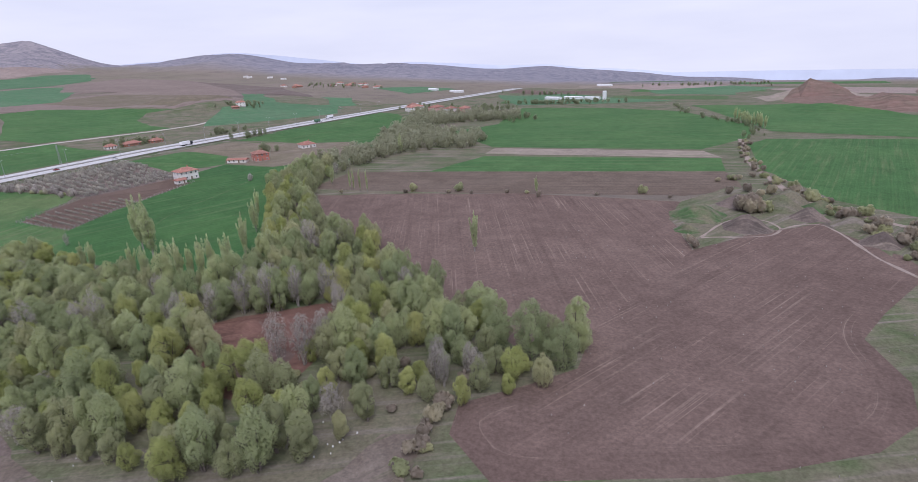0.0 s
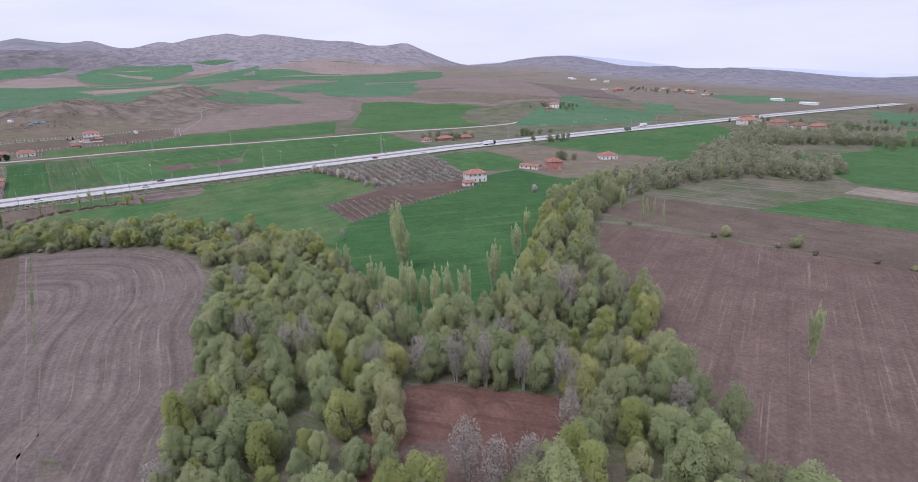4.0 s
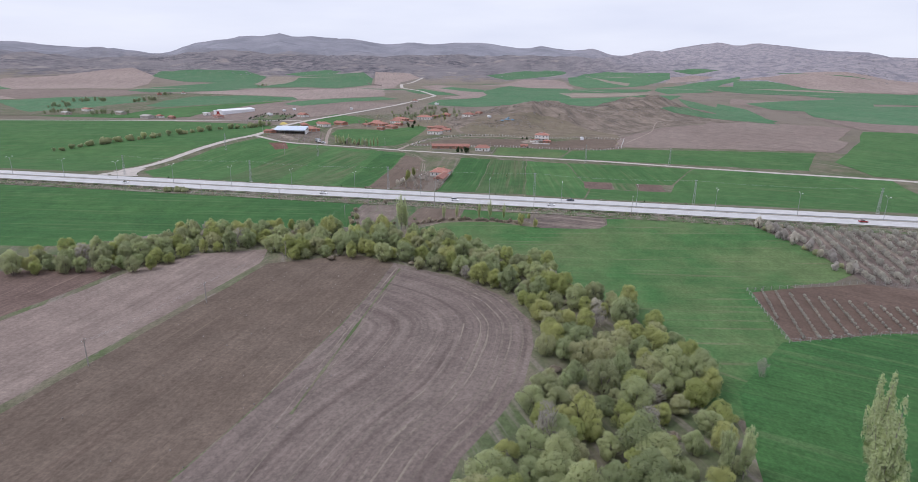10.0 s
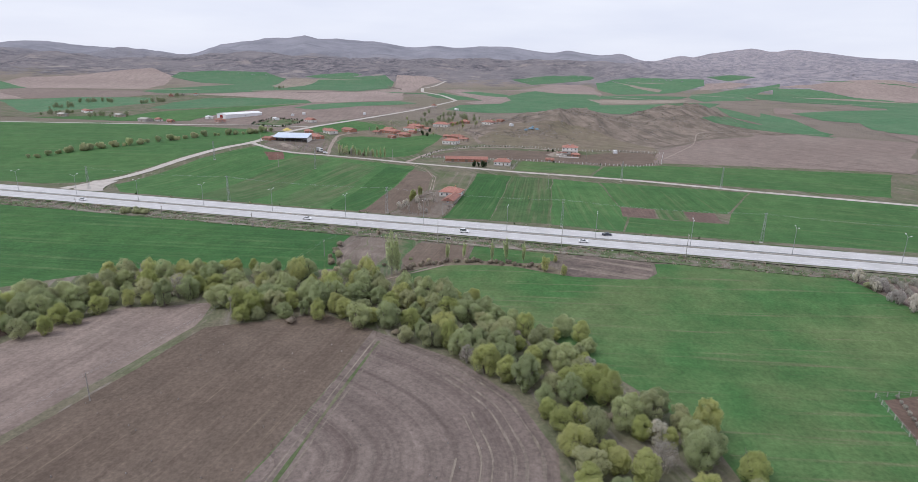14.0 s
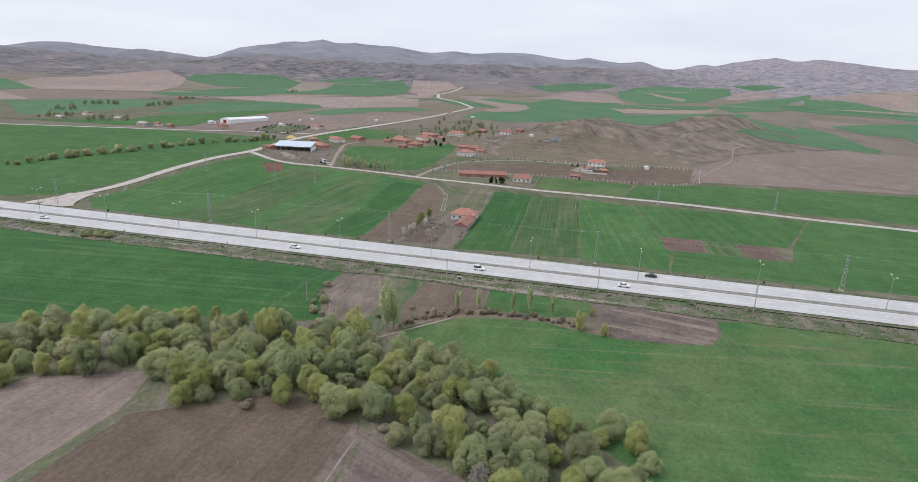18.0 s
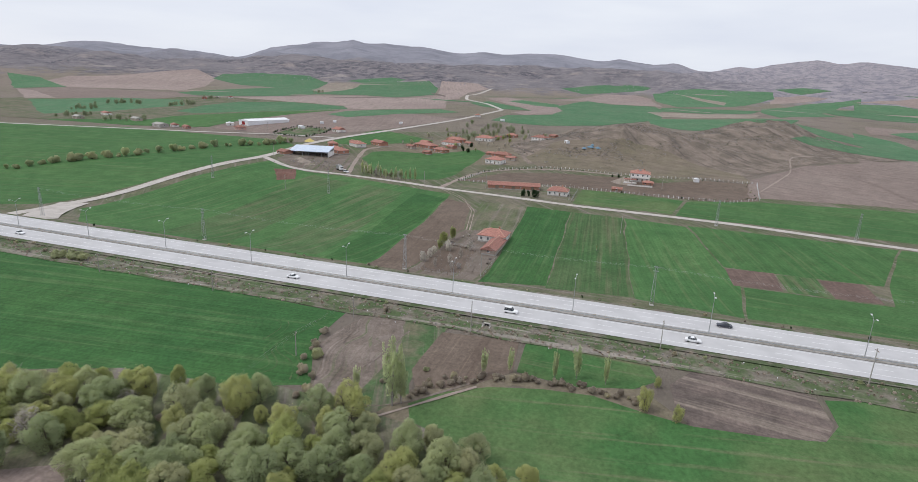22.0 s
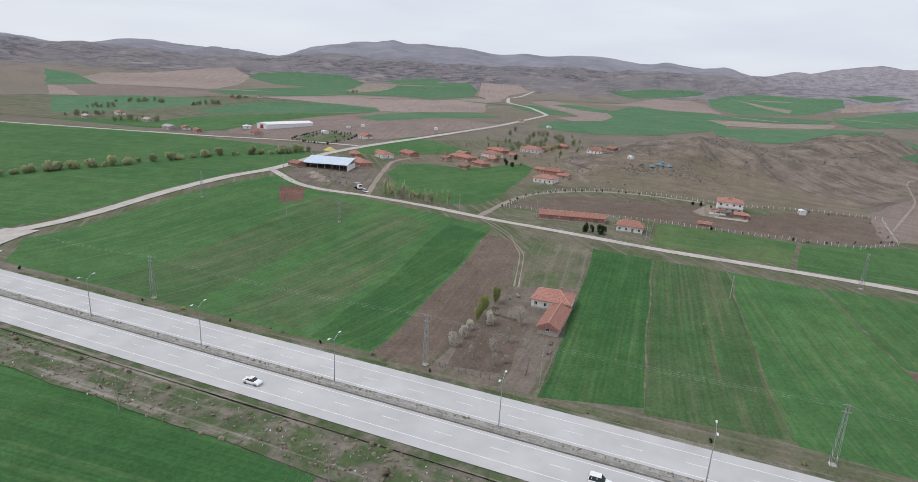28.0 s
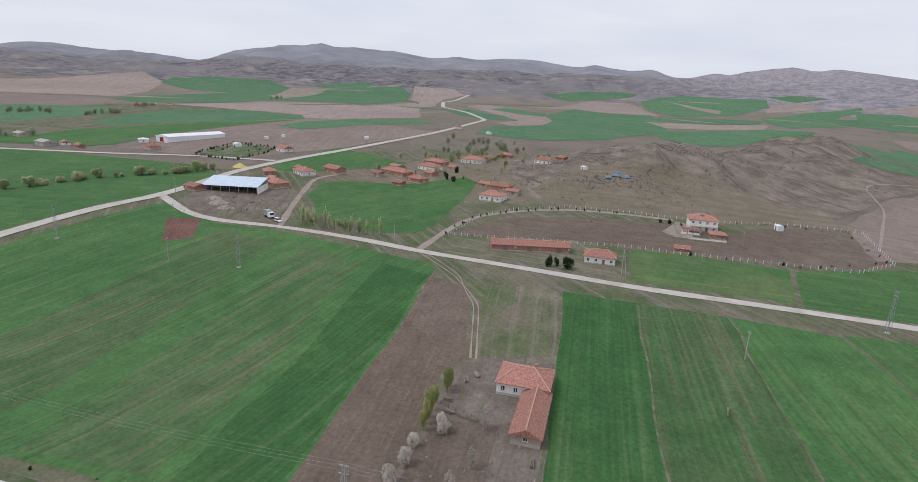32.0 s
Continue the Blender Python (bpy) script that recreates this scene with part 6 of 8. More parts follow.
part("coping", boxes((-8.1, 8.1, -0.22, 0.22, 0.9, 1.0)), CONCRETE, garden_wall)
house("white house with a hipped red roof near the village lane", -691, -55.5, 80, 13, 11, 3.6, 2.0, hip=1.0, front=4, back=3, ends=2)
house("brick farmhouse with a faded red roof", -718, -57, 80, 14, 8.5, 3.0, 1.6, BRICK, hip=0.7, front=3, back=3)
house("white farmhouse with an ochre-red roof by a field", -697, -181, 55, 14, 9, 3.2, 1.9, hip=1.0, front=4, back=3)
house("open-fronted brick barn joined to a farmhouse", -717, -170, 60, 15, 8, 3.0, 1.6, BRICK, hip=0, front=3, back=0, ends=0, chimney=False)
house("long brick village house with a red tile roof", -738, -133, 62, 22, 9, 3.1, 1.8, BRICK, hip=0.8, front=5, back=4)
house("small brick village house with a red tile roof", -723, -113, 62, 12, 8, 2.9, 1.6, BRICK, hip=0.8, front=3, back=3)
house("white village house with a red hip roof", -768, -119, 62, 16, 10, 3.3, 2.0, hip=1.0, front=4, back=4)
house("brick village house behind the others", -792, -122, 65, 18, 9, 3.0, 1.8, BRICK, hip=0.8, front=4, back=3)
house("bright white village house with a red hip roof", -813, -98, 85, 17, 10, 3.6, 2.2, hip=1.0, front=5, back=4)
house("small brick house among fruit trees", -852, -79, 85, 11, 9, 3.0, 1.8, BRICK, hip=1.0, front=3, back=3)
house("white house with a red roof at the knoll's foot", -792, -38, 65, 14, 9, 3.2, 1.9, hip=1.0, front=4, back=3)
house("small white house beside the climbing road", -1064, -178, 20, 10, 8, 3.0, 1.6, hip=1.0, front=3, back=2)
house("brick house beside the open shed", -659, -177, 60, 12, 9, 3.0, 1.8, BRICK, hip=0.9, front=3, back=3)
house("small brick store with a red tile roof", -684, -198, 40, 9, 7, 2.9, 1.5, BRICK, hip=0.9, front=2, back=2, chimney=False)
house("low brick byre with a sagging tile roof", -629, -208, 75, 9, 8, 2.4, 1.2, BRICK, hip=0, front=2, back=0, ends=0, chimney=False)
house("white site house with a flat blue gable end", -759, -364, 45, 11, 7, 3.0, 0.6, hip=0, roof=SHEET_WHITE, front=3, back=3, chimney=False)
house("pink-walled lodge with a red hip roof", -733, -331, 60, 11, 8, 3.0, 1.7, PINK, hip=1.0, front=3, back=3)
house("white lodge with a red roof and wide porch", -771, -241, 60, 12, 8, 3.1, 1.9, hip=0, front=3, back=3)
house("red-roofed garden shed in the fenced plot", -627, 42, 90, 6, 4, 2.0, 0.8, BRICK, hip=0, front=1, back=0, ends=0, chimney=False, name="garden_shed", category="shed", doorway=False)
for x, y, t, l, w, h in ((-778, -289, 50, 9, 5, 2.6), (-855, -294, 30, 5, 4, 2.4), (-889, -224, 20, 7, 4, 2.4), (-833, -298, 30, 5, 4, 2.2), (-1024, -131, 30, 7, 5, 2.6), (-684, 94, 10, 4, 3, 2.6), (-753, -8, 40, 4, 3, 2.2)):
    house("small white sheet-metal cabin on bare ground", x, y, t, l, w, h, 0.35, SHEET_WHITE, SHEET_WHITE, 0, 0.15, 1, 0, 0, chimney=False, name="cabin", category="cabin")

for x, y, t, l, w, h, m in ((-726, -143, 62, 9, 5, 2.3, ADOBE), (-707, -120, 70, 7, 5, 2.2, BRICK), (-748, -112, 60, 8, 6, 2.4, BRICK), (-777, -104, 60, 7, 5, 2.3, ADOBE), (-757, -141, 62, 10, 6, 2.5, ADOBE), (-708, -47, 80, 8, 5, 2.3, ADOBE), (-725, -68, 70, 7, 5, 2.2, BRICK), (-832, -88, 80, 8, 5, 2.4, ADOBE), (-800, -27, 60, 7, 5, 2.3, BRICK), (-706, -190, 50, 8, 5, 2.4, ADOBE), (-669, -186, 60, 7, 5, 2.3, ADOBE)):
    barn("low village outbuilding under dull red tiles", x, y, t, l, w, h, 1.0, m, None, 1)
for x, y, t, l, w, h, m in ((-724, -534, 70, 14, 7, 2.8, ADOBE), (-769, -545, 60, 20, 8, 3.0, WHITE), (-741, -471, 70, 14, 7, 2.8, ADOBE), (-712, -410, 70, 16, 9, 3.0, CONCRETE), (-718, -398, 60, 9, 6, 2.6, WHITE), (-712, -378, 70, 8, 5, 2.4, BRICK), (-1088, -684, 40, 18, 8, 3.0, BRICK), (-1132, -665, 40, 14, 8, 3.0, WHITE), (-1115, -679, 30, 9, 6, 2.6, ADOBE)):
    house("far farm building beside the straight farm road", x, y, t, l, w, h, 1.3, m, CONCRETE if m in (ADOBE, CONCRETE) else None, 0, 0.4, 3, 2, 1, chimney=False, name="farm_building", category="farm building")
# the long white hall
hall = new("farm_hall")
hall.matrix_world = pose(-798, -349, ground(-790, -345), 0, 0, -10.5)
tagged(hall, "long white sheet-metal farm hall with a red door", "hall")
part("wall", boxes((-30, 30, -7, 7, -2, 4.2)), SHEET_WHITE, hall)
part("roof", roof_mesh(60, 14, 4.25, 1.8, 0.4, 0.0), SHEET_WHITE, hall)
part("gable_end", boxes((30.0, 30.06, -6.9, 6.9, 0, 4.9)), SHEET_WHITE, hall)
hall_door = part("door", boxes((30.07, 30.17, -2.2, 2.2, 0, 3.6)), CAR_RED, hall, "red sliding door")
for k in range(8):
    window(hall, -26 + 7.2 * k, -7.04, 2.0, 2.2, 0.9, 0)

# the open shed by the road bend
shed = new("open_shed")
shed.matrix_world = pose(-640, -191, ground(-640, -191) + 0.1, 0, 0, 103)
tagged(shed, "open farm shed under a blue-white sheet roof on posts", "shed")
slope = bmesh.new()
for z in (0.0, -0.12):
    for u in range(31):
        w = 0.04 if u % 2 else 0.0
        for v, h in ((-8.2, 3.0), (8.2, 6.0)):
            slope.verts.new((-15.6 + 1.04 * u, v, h + w + z))
slope.verts.ensure_lookup_table()
for u in range(30):
    o = 2 * u
    slope.faces.new([slope.verts[k] for k in (o, o + 2, o + 3, o + 1)])
    slope.faces.new([slope.verts[k + 62] for k in (o + 1, o + 3, o + 2, o)])
part("roof", slope, SHEET_BLUE, shed)
for k in range(7):
    for w in (-7.6, 0, 7.6):
        ob = part("post", boxes((-0.12, 0.12, -0.12, 0.12, -1.0, 2.95 + (w + 8.2) / 16.4 * 3)), STEEL, shed)
        ob.location = (-15 + 5 * k, w, 0)
part("back_wall", boxes((-15.4, 15.4, 7.7, 7.9, -1, 5.4), (15.2, 15.4, -7.6, 7.7, -1, 3.0)), WHITE, shed)
part("blue_end", boxes((-15.5, -15.3, -7.6, 7.6, 0.5, 3.0)), plain_mat("blue_sheet", (0.08, 0.14, 0.36), (0.1, 0.17, 0.4), 0.5, 0.5), shed, "blue sheet gable")

# farms east of the highway
house("two-storey white farmhouse with a red roof and balcony", -309, 244, 75, 12, 9, 5.6, 1.8, hip=0.9, front=4, back=4, ends=2, storeys=2)
house("low white outhouse beside the farmhouse", -301, 233, 75, 6, 4, 2.4, 0.8, hip=0, front=2, back=1, ends=0, chimney=False, name="outhouse", category="outhouse")
house("two-storey brick-red house with a tile roof", -308, 308, 60, 10, 10, 5.6, 1.9, plain_mat("red_plaster", (0.5, 0.2, 0.16), (0.44, 0.17, 0.13), 0.8, 0.9), hip=1.0, front=3, back=3, ends=2, storeys=2)
house("long low white stable beside the red house", -318, 296, 20, 14, 5, 2.4, 0.8, hip=0, front=4, back=2, ends=0, chimney=False, name="stable", category="stable")
house("small white house with a bright red hip roof", -315, 368, 60, 12, 10, 3.2, 2.0, hip=1.0, front=4, back=3, ends=2)
for x, y, t, l, w, h, m in ((-474, 326, 85, 14, 8, 2.8, BRICK), (-470, 347, 85, 10, 7, 2.6, BRICK), (-476, 308, 85, 8, 6, 2.6, WHITE), (-601, 580, 50, 12, 9, 5.6, WHITE), (-590, 560, 60, 9, 7, 3, BRICK)):
    house("farm building with a red tile roof beyond the highway", x, y, t, l, w, h, 1.7, m, hip=0.9, front=3, back=2, storeys=2 if h > 5 else 1)
for k, (x, y, l, w, h) in enumerate(((-372, 650, 22, 12, 6), (-350, 668, 18, 12, 6), (-328, 664, 16, 11, 5.6), (-312, 672, 16, 11, 5.6), (-392, 680, 14, 10, 5))):
    house("red-roofed roadside building among trees", x, y, 70 + 5 * k, l, w, h, 2.2, WHITE if k % 2 == 0 else PINK, hip=1.0, front=5, back=4, ends=2, storeys=2)
for x, y, l in ((-258, 890, 26), (-228, 900, 30), (-196, 889, 24), (-268, 1334, 34), (-502, 1049, 30), (-560, 1060, 22)):
    house("far long white industrial building", x, y, 165, l, 9, 3.6, 0.8, SHEET_WHITE, SHEET_WHITE, 0, 0.3, 4, 0, 0, chimney=False, name="factory", category="factory")
tower = house("far white silo tower beside the factory", -178, 888, 0, 5, 5, 12, 0.8, SHEET_WHITE, SHEET_WHITE, 0, 0.2, 1, 0, 0, chimney=False, name="silo_tower", category="tower", doorway=False)
random.seed(12)
for k in range(16):
    x, y = random.uniform(-900, -700), random.uniform(985, 1180)
    house("far village house with a dull red roof", x, y, random.uniform(0, 180), random.uniform(10, 16), 9, 3.5, 2, random.choice((WHITE, BRICK, ADOBE)), hip=1.0, front=2, back=0, ends=0, chimney=False, group="far village")
for x, y in ((-1245, 1250), (-1203, 1286), (-1117, 1245), (-1281, 1273)):
    house("far white block on the slope", x, y, 70, 14, 7, 4, 0.6, WHITE, SHEET_WHITE, 0, 0.2, 3, 0, 0, chimney=False, name="factory", category="factory")

# ---- along the highway ----
def road_z(y):
    return base_height(-420, y) + 0.55


for name, x in (("lane_dashes_1", -413.7), ("lane_dashes_2", -426.0)):
    bm = bmesh.new()
    for k in range(-50, 97):
        y = 12 * k - 0.5
        z = (road_z(y) + road_z(y + 4)) / 2
        add_box(bm, x - 0.08, x + 0.08, y, y + 4, z + 0.004, z + 0.03)
    me = bpy.data.meshes.new(name)
    bm.to_mesh(me), bm.free()
    me.materials.append(PAINT)
    tagged(new(name, me), "dashed white lane line on pale asphalt", "road marking", kind="structure")

barrier = new("median_barrier")
barrier.location = (-419.0, 0, 0)
tagged(barrier, "galvanised steel guard rail along the road median", "guard rail")
rv, rf = [], []
for k, y in enumerate(np.arange(-700, 1190, 20.0)):
    z = road_z(y)
    rv += [(0, y, z + 0.45), (0.06, y, z + 0.53), (0, y, z + 0.61), (0.06, y, z + 0.69), (0, y, z + 0.77), (-0.03, y, z + 0.61)]
    if k:
        o = 6 * k
        rf += [(o - 6 + i, o - 5 + i, o + 1 + i, o + i) for i in range(4)] + [(o - 2, o - 1, o + 5, o + 4), (o - 1, o - 6, o, o + 5)]
raw_part("rail", rv, rf, STEEL, barrier)
post_mesh = None
for k in range(-60, 60):
    y = 5.0 * k + 1
    if post_mesh is None:
        ob = part("post", boxes((-0.16, -0.04, -0.06, 0.06, -0.5, 0.75)), STEEL, barrier)
        post_mesh = ob.data
    else:
        ob = new("post", post_mesh)
        ob.parent = barrier
    ob.location = (0, y, road_z(y))


def street_lamp():
    """A double-armed street lamp, twelve metres high."""
    root = new("street_lamp")
    tagged(root, "tall grey double-armed street lamp in the road median", "street lamp", "lamps along the highway")
    v, f = [], []
    limb(v, f, (0, 0, -0.3), (0, 0, 11.0), 0.13, 0.06, 8)
    raw_part("pole", v, f, STEEL, root)
    part("base_plate", boxes((-0.3, 0.3, -0.3, 0.3, -0.3, 0.15)), CONCRETE, root)
    for s in (-1, 1):
        v, f = [], []
        limb(v, f, (0, 0, 10.8), (s * 1.0, 0, 11.6), 0.05, 0.045, 6)
        limb(v, f, (s * 1.0, 0, 11.6), (s * 1.9, 0, 11.9), 0.045, 0.04, 6)
        raw_part("arm", v, f, STEEL, root)
        part("lamp_head", boxes((s * 1.8 - 0.05, s * 1.8 + s * 0.0 + 0.75 * (s > 0) + 0.05 * (s < 0), -0.16, 0.16, 11.86, 12.02) if s > 0 else (-2.55, -1.75, -0.16, 0.16, 11.86, 12.02)), SHEET_WHITE, root)
    return root


lamp = proto(street_lamp())
for k in range(-8, 17):
    y = -1 + 40 * k
    copy_thing(lamp, pose(-420.8, y, road_z(y) - 0.1))


def utility_pole(h, wood=True):
    root = new("utility_pole")
    tagged(root, "weathered wooden utility pole at a field edge" if wood else "pale concrete utility pole by the road", "utility pole")
    v, f = [], []
    limb(v, f, (0, 0, -0.8), (0, 0, h), 0.16, 0.1, 7)
    raw_part("shaft", v, f, BARK_PALE if wood else CONCRETE, root)
    part("crossarm", boxes((-0.8, 0.8, -0.06, 0.06, h - 0.7, h - 0.56)), WOOD, root)
    for x in (-0.7, 0, 0.7):
        v, f = [], []
        limb(v, f, (x, 0, h - 0.56), (x, 0, h - 0.36), 0.06, 0.03, 6)
        raw_part("insulator", v, f, SHEET_WHITE, root)
    return root


POLE_W, POLE_C = proto(utility_pole(7.0)), proto(utility_pole(9.5, False))
for x, y in ((-259, -29.5), (-306.5, -26.5), (-365, -25), (-390.5, -22), (-392, -74), (-391, -121), (-391, -170), (-216, -33), (-645, 70)):
    stand(POLE_W, x, y, 1.0, random.uniform(0.95, 1.1), 0.1)
for x, y in ((-393.5, 13.5), (-404, 65), (-404.5, 115), (-445, 2), (-592, -78), (-598, -38), (-586, 16.5), (-529, 49), (-538, -146), (-612, -206), (-735, -300)):
    stand(POLE_C, x, y, 1.0, random.uniform(0.9, 1.05), 0.2)


def lattice_mast(h=11.5, w=1.0):
    root = new("lattice_mast")
    tagged(root, "narrow galvanised lattice power mast in a field", "power mast", "masts across the fields")
    t = 0.4
    for sx, sy in ((-1, -1), (1, -1), (1, 1), (-1, 1)):
        v, f = [], []
        limb(v, f, (sx * w / 2, sy * w / 2, -0.5), (sx * t / 2, sy * t / 2, h), 0.05, 0.04, 4)
        raw_part("leg", v, f, STEEL, root)
    n = 12
    for k in range(n):
        z0, z1 = h * k / n, h * (k + 1) / n
        a, b = (w + (t - w) * k / n) / 2, (w + (t - w) * (k + 1) / n) / 2
        for s, (p, q) in enumerate((((-1, -1), (1, -1)), ((1, -1), (1, 1)), ((1, 1), (-1, 1)), ((-1, 1), (-1, -1)))):
            if (k + s) % 2:
                p, q = q, p
            v, f = [], []
            limb(v, f, (p[0] * a, p[1] * a, z0), (q[0] * b, q[1] * b, z1), 0.025, 0.025, 3)
            raw_part("brace", v, f, STEEL, root)
    for z in (h - 0.3, h - 1.5):
        part("crossarm", boxes((-0.7, 0.7, -0.06, 0.06, z, z + 0.12)), STEEL, root)
    part("footing", boxes((-0.6, 0.6, -0.6, 0.6, -0.6, 0.2)), CONCRETE, root)
    return root


MAST = proto(lattice_mast())
MASTS = [(-439.5, -212), (-439.5, -119), (-439.5, -26.5), (-439.5, 63), (-439.5, 152), (-439.5, 245), (-542, -119), (-561, 95), (-559, 157), (-540, -200)]
for x, y in MASTS:
    stand(MAST, x, y, 1.2, 1.0, 1.57 if x > -450 else 0.3)


def wires(label, spots, height, sag=1.2, spread=0.9):
    root = new("power_line")
    tagged(root, label, "power line")
    for s in (-1, 0, 1):
        line = []
        for (x0, y0), (x1, y1) in zip(spots, spots[1:]):
            z0, z1 = ground(x0, y0) + height, ground(x1, y1) + height
            d = Vector((y1 - y0, x0 - x1)).normalized() * s * spread
            for k in range(8):
                t = k / 8
                line.append((x0 + (x1 - x0) * t + d.x, y0 + (y1 - y0) * t + d.y, z0 + (z1 - z0) * t - sag * 4 * t * (1 - t)))
        v, f = [], []
        for k, (x, y, z) in enumerate(line):
            v += [(x - 0.007, y, z), (x + 0.007, y + 0.004, z), (x, y, z + 0.012)]
            if k:
                o = 3 * k
                f += [(o - 3 + i, o - 3 + (i + 1) % 3, o + (i + 1) % 3, o + i) for i in range(3)]
        raw_part("wire", v, f, STEEL, root)


wires("thin steel wires between lattice masts", MASTS[:6], 13.4)
wires("thin wires between wooden field poles", [(-216, -33), (-259, -29.5), (-306.5, -26.5), (-365, -25), (-390.5, -22)], 6.7, 0.8, 0.6)


# ---- vehicles ----
def car(label, paint, L=4.4, W=1.75, H=1.45, van=False):
    root = new("van" if van else "car")
    tagged(root, label, "van" if van else "car")
    bm = bmesh.new()
    side = [(-L / 2, 0.35), (-L / 2 + 0.05, 0.82), (-L / 2 + 0.55, 0.92), (-L / 2 + 1.0, 0.94), (L / 2 - 1.3, 0.95), (L / 2 - 0.2, 0.78), (L / 2, 0.6), (L / 2 - 0.02, 0.32)]
    rings = []
    for w in (-W / 2, -W / 2 + 0.12, W / 2 - 0.12, W / 2):
        e = 0.05 if abs(w) == W / 2 else 0
        rings.append([bm.verts.new((x, w, z - (e if z > 0.5 else 0))) for x, z in side])
    for a, b in zip(rings, rings[1:]):
        for k in range(len(side)):
            bm.faces.new((a[k], a[(k + 1) % len(side)], b[(k + 1) % len(side)], b[k]))
    bm.faces.new(rings[0][::-1]), bm.faces.new(rings[-1])
    bmesh.ops.recalc_face_normals(bm, faces=bm.faces)
    part("body", bm, paint, root)
    back = -L / 2 + (0.15 if van else 0.75)
    bm = bmesh.new()
    low = [(back, -W / 2 + 0.06), (L / 2 - 1.25, -W / 2 + 0.06), (L / 2 - 1.25, W / 2 - 0.06), (back, W / 2 - 0.06)]
    top = [(back + (0.15 if van else 0.75), -W / 2 + 0.22), (L / 2 - 2.0, -W / 2 + 0.22), (L / 2 - 2.0, W / 2 - 0.22), (back + (0.15 if van else 0.75), W / 2 - 0.22)]
    v = [bm.verts.new((x, y, 0.93)) for x, y in low] + [bm.verts.new((x, y, H - 0.06)) for x, y in top]
    for f in ((0, 1, 5, 4), (1, 2, 6, 5), (2, 3, 7, 6), (3, 0, 4, 7)):
        bm.faces.new([v[k] for k in f])
    part("window_band", bm, GLASS, root, "dark tinted glass")
    tx = [p[0] for p in top]
    part("cabin_roof", boxes((min(tx) - 0.03, max(tx) + 0.03, -W / 2 + 0.2, W / 2 - 0.2, H - 0.065, H)), paint, root)
    part("door_frame", boxes(*[(x, x + 0.09, w, w + 0.05, 0.93, H - 0.06) for x in (back + 0.5, (back + L / 2 - 1.3) / 2) for w in (-W / 2 + 0.12, W / 2 - 0.17)]), paint, root)
    for x in (-L / 2 + 0.8, L / 2 - 0.85):
        for w in (-W / 2 + 0.02, W / 2 - 0.02):
            tv, tf = [], []
            limb(tv, tf, (x, w - 0.1, 0.31), (x, w + 0.1, 0.31), 0.31, 0.31, 14)
            wheel = raw_part("wheel", tv, tf, RUBBER, root)
            tv, tf = [], []
            limb(tv, tf, (x, w - 0.11, 0.31), (x, w + 0.11, 0.31), 0.19, 0.19, 10)
            raw_part("rim", tv, tf, STEEL, wheel)
    for w in (-W / 2 + 0.12, W / 2 - 0.42):
        part("headlight", boxes((L / 2 - 0.14, L / 2 - 0.015, w, w + 0.3, 0.55, 0.7)), SHEET_WHITE, root)
        part("tail_light", boxes((-L / 2 - 0.012, -L / 2 + 0.1, w, w + 0.3, 0.6, 0.76)), CAR_RED, root)
    return root


def truck(label, paint, L=11.0, box_paint=None):
    root = new("truck")
    tagged(root, label, "truck")
    part("cab", boxes((L / 2 - 2.1, L / 2, -1.2, 1.2, 0.7, 3.0)), paint, root)
    part("windscreen", boxes((L / 2 - 0.02, L / 2 + 0.02, -1.05, 1.05, 1.8, 2.7)), GLASS, root)
    part("load_box", boxes((-L / 2, L / 2 - 2.4, -1.25, 1.25, 1.1, 3.5)), box_paint or SHEET_WHITE, root)
    part("chassis", boxes((-L / 2, L / 2 - 0.2, -0.5, 0.5, 0.6, 1.08)), RUBBER, root)
    for x in (-L / 2 + 1.2, -L / 2 + 2.4, L / 2 - 1.1):
        for w in (-1.05, 1.05):
            tv, tf = [], []
            limb(tv, tf, (x, w - 0.15, 0.5), (x, w + 0.15, 0.5), 0.5, 0.5, 14)
            raw_part("wheel", tv, tf, RUBBER, root)
    return root


def parked(ob, x, y, turn, z=None):
    ob.matrix_world = pose(x, y, (road_z(y) if z is None else z) + 0.01, 0, 0, turn)


parked(car("white saloon car on the near carriageway", CAR_WHITE), -412.0, -57, 90)
parked(car("white delivery van on the near carriageway", CAR_WHITE, 4.3, 1.8, 1.85, True), -412.1, 21, 90)
parked(car("white saloon car on the near carriageway", CAR_WHITE), -412.2, 74, 90)
parked(car("white hatchback on the near carriageway", CAR_WHITE, 4.0), -412.0, -188, 90)
parked(car("dark saloon car on the far carriageway", CAR_DARK), -427.6, 84, -90)
parked(car("white saloon car on the near carriageway", CAR_WHITE), -412.2, 268, 90)
parked(car("red hatchback far along the highway", CAR_RED, 4.0), -412.2, 226, 90)
parked(truck("long lorry with a pale box body on the highway", CAR_DARK), -412.3, 332, 90)
parked(truck("green-bodied lorry far along the highway", CAR_WHITE, 10.0, plain_mat("green_tarpaulin", (0.1, 0.2, 0.13), (0.12, 0.23, 0.15), 0.5, 0.7)), -412.3, 505, 90)
parked(truck("pale lorry far along the highway", CAR_WHITE), -427.3, 545, -90)
parked(car("white pickup parked beside the village road", CAR_WHITE, 4.6, 1.8, 1.7, True), -599.5, -139, 60, ground(-599.5, -139) + 0.15)
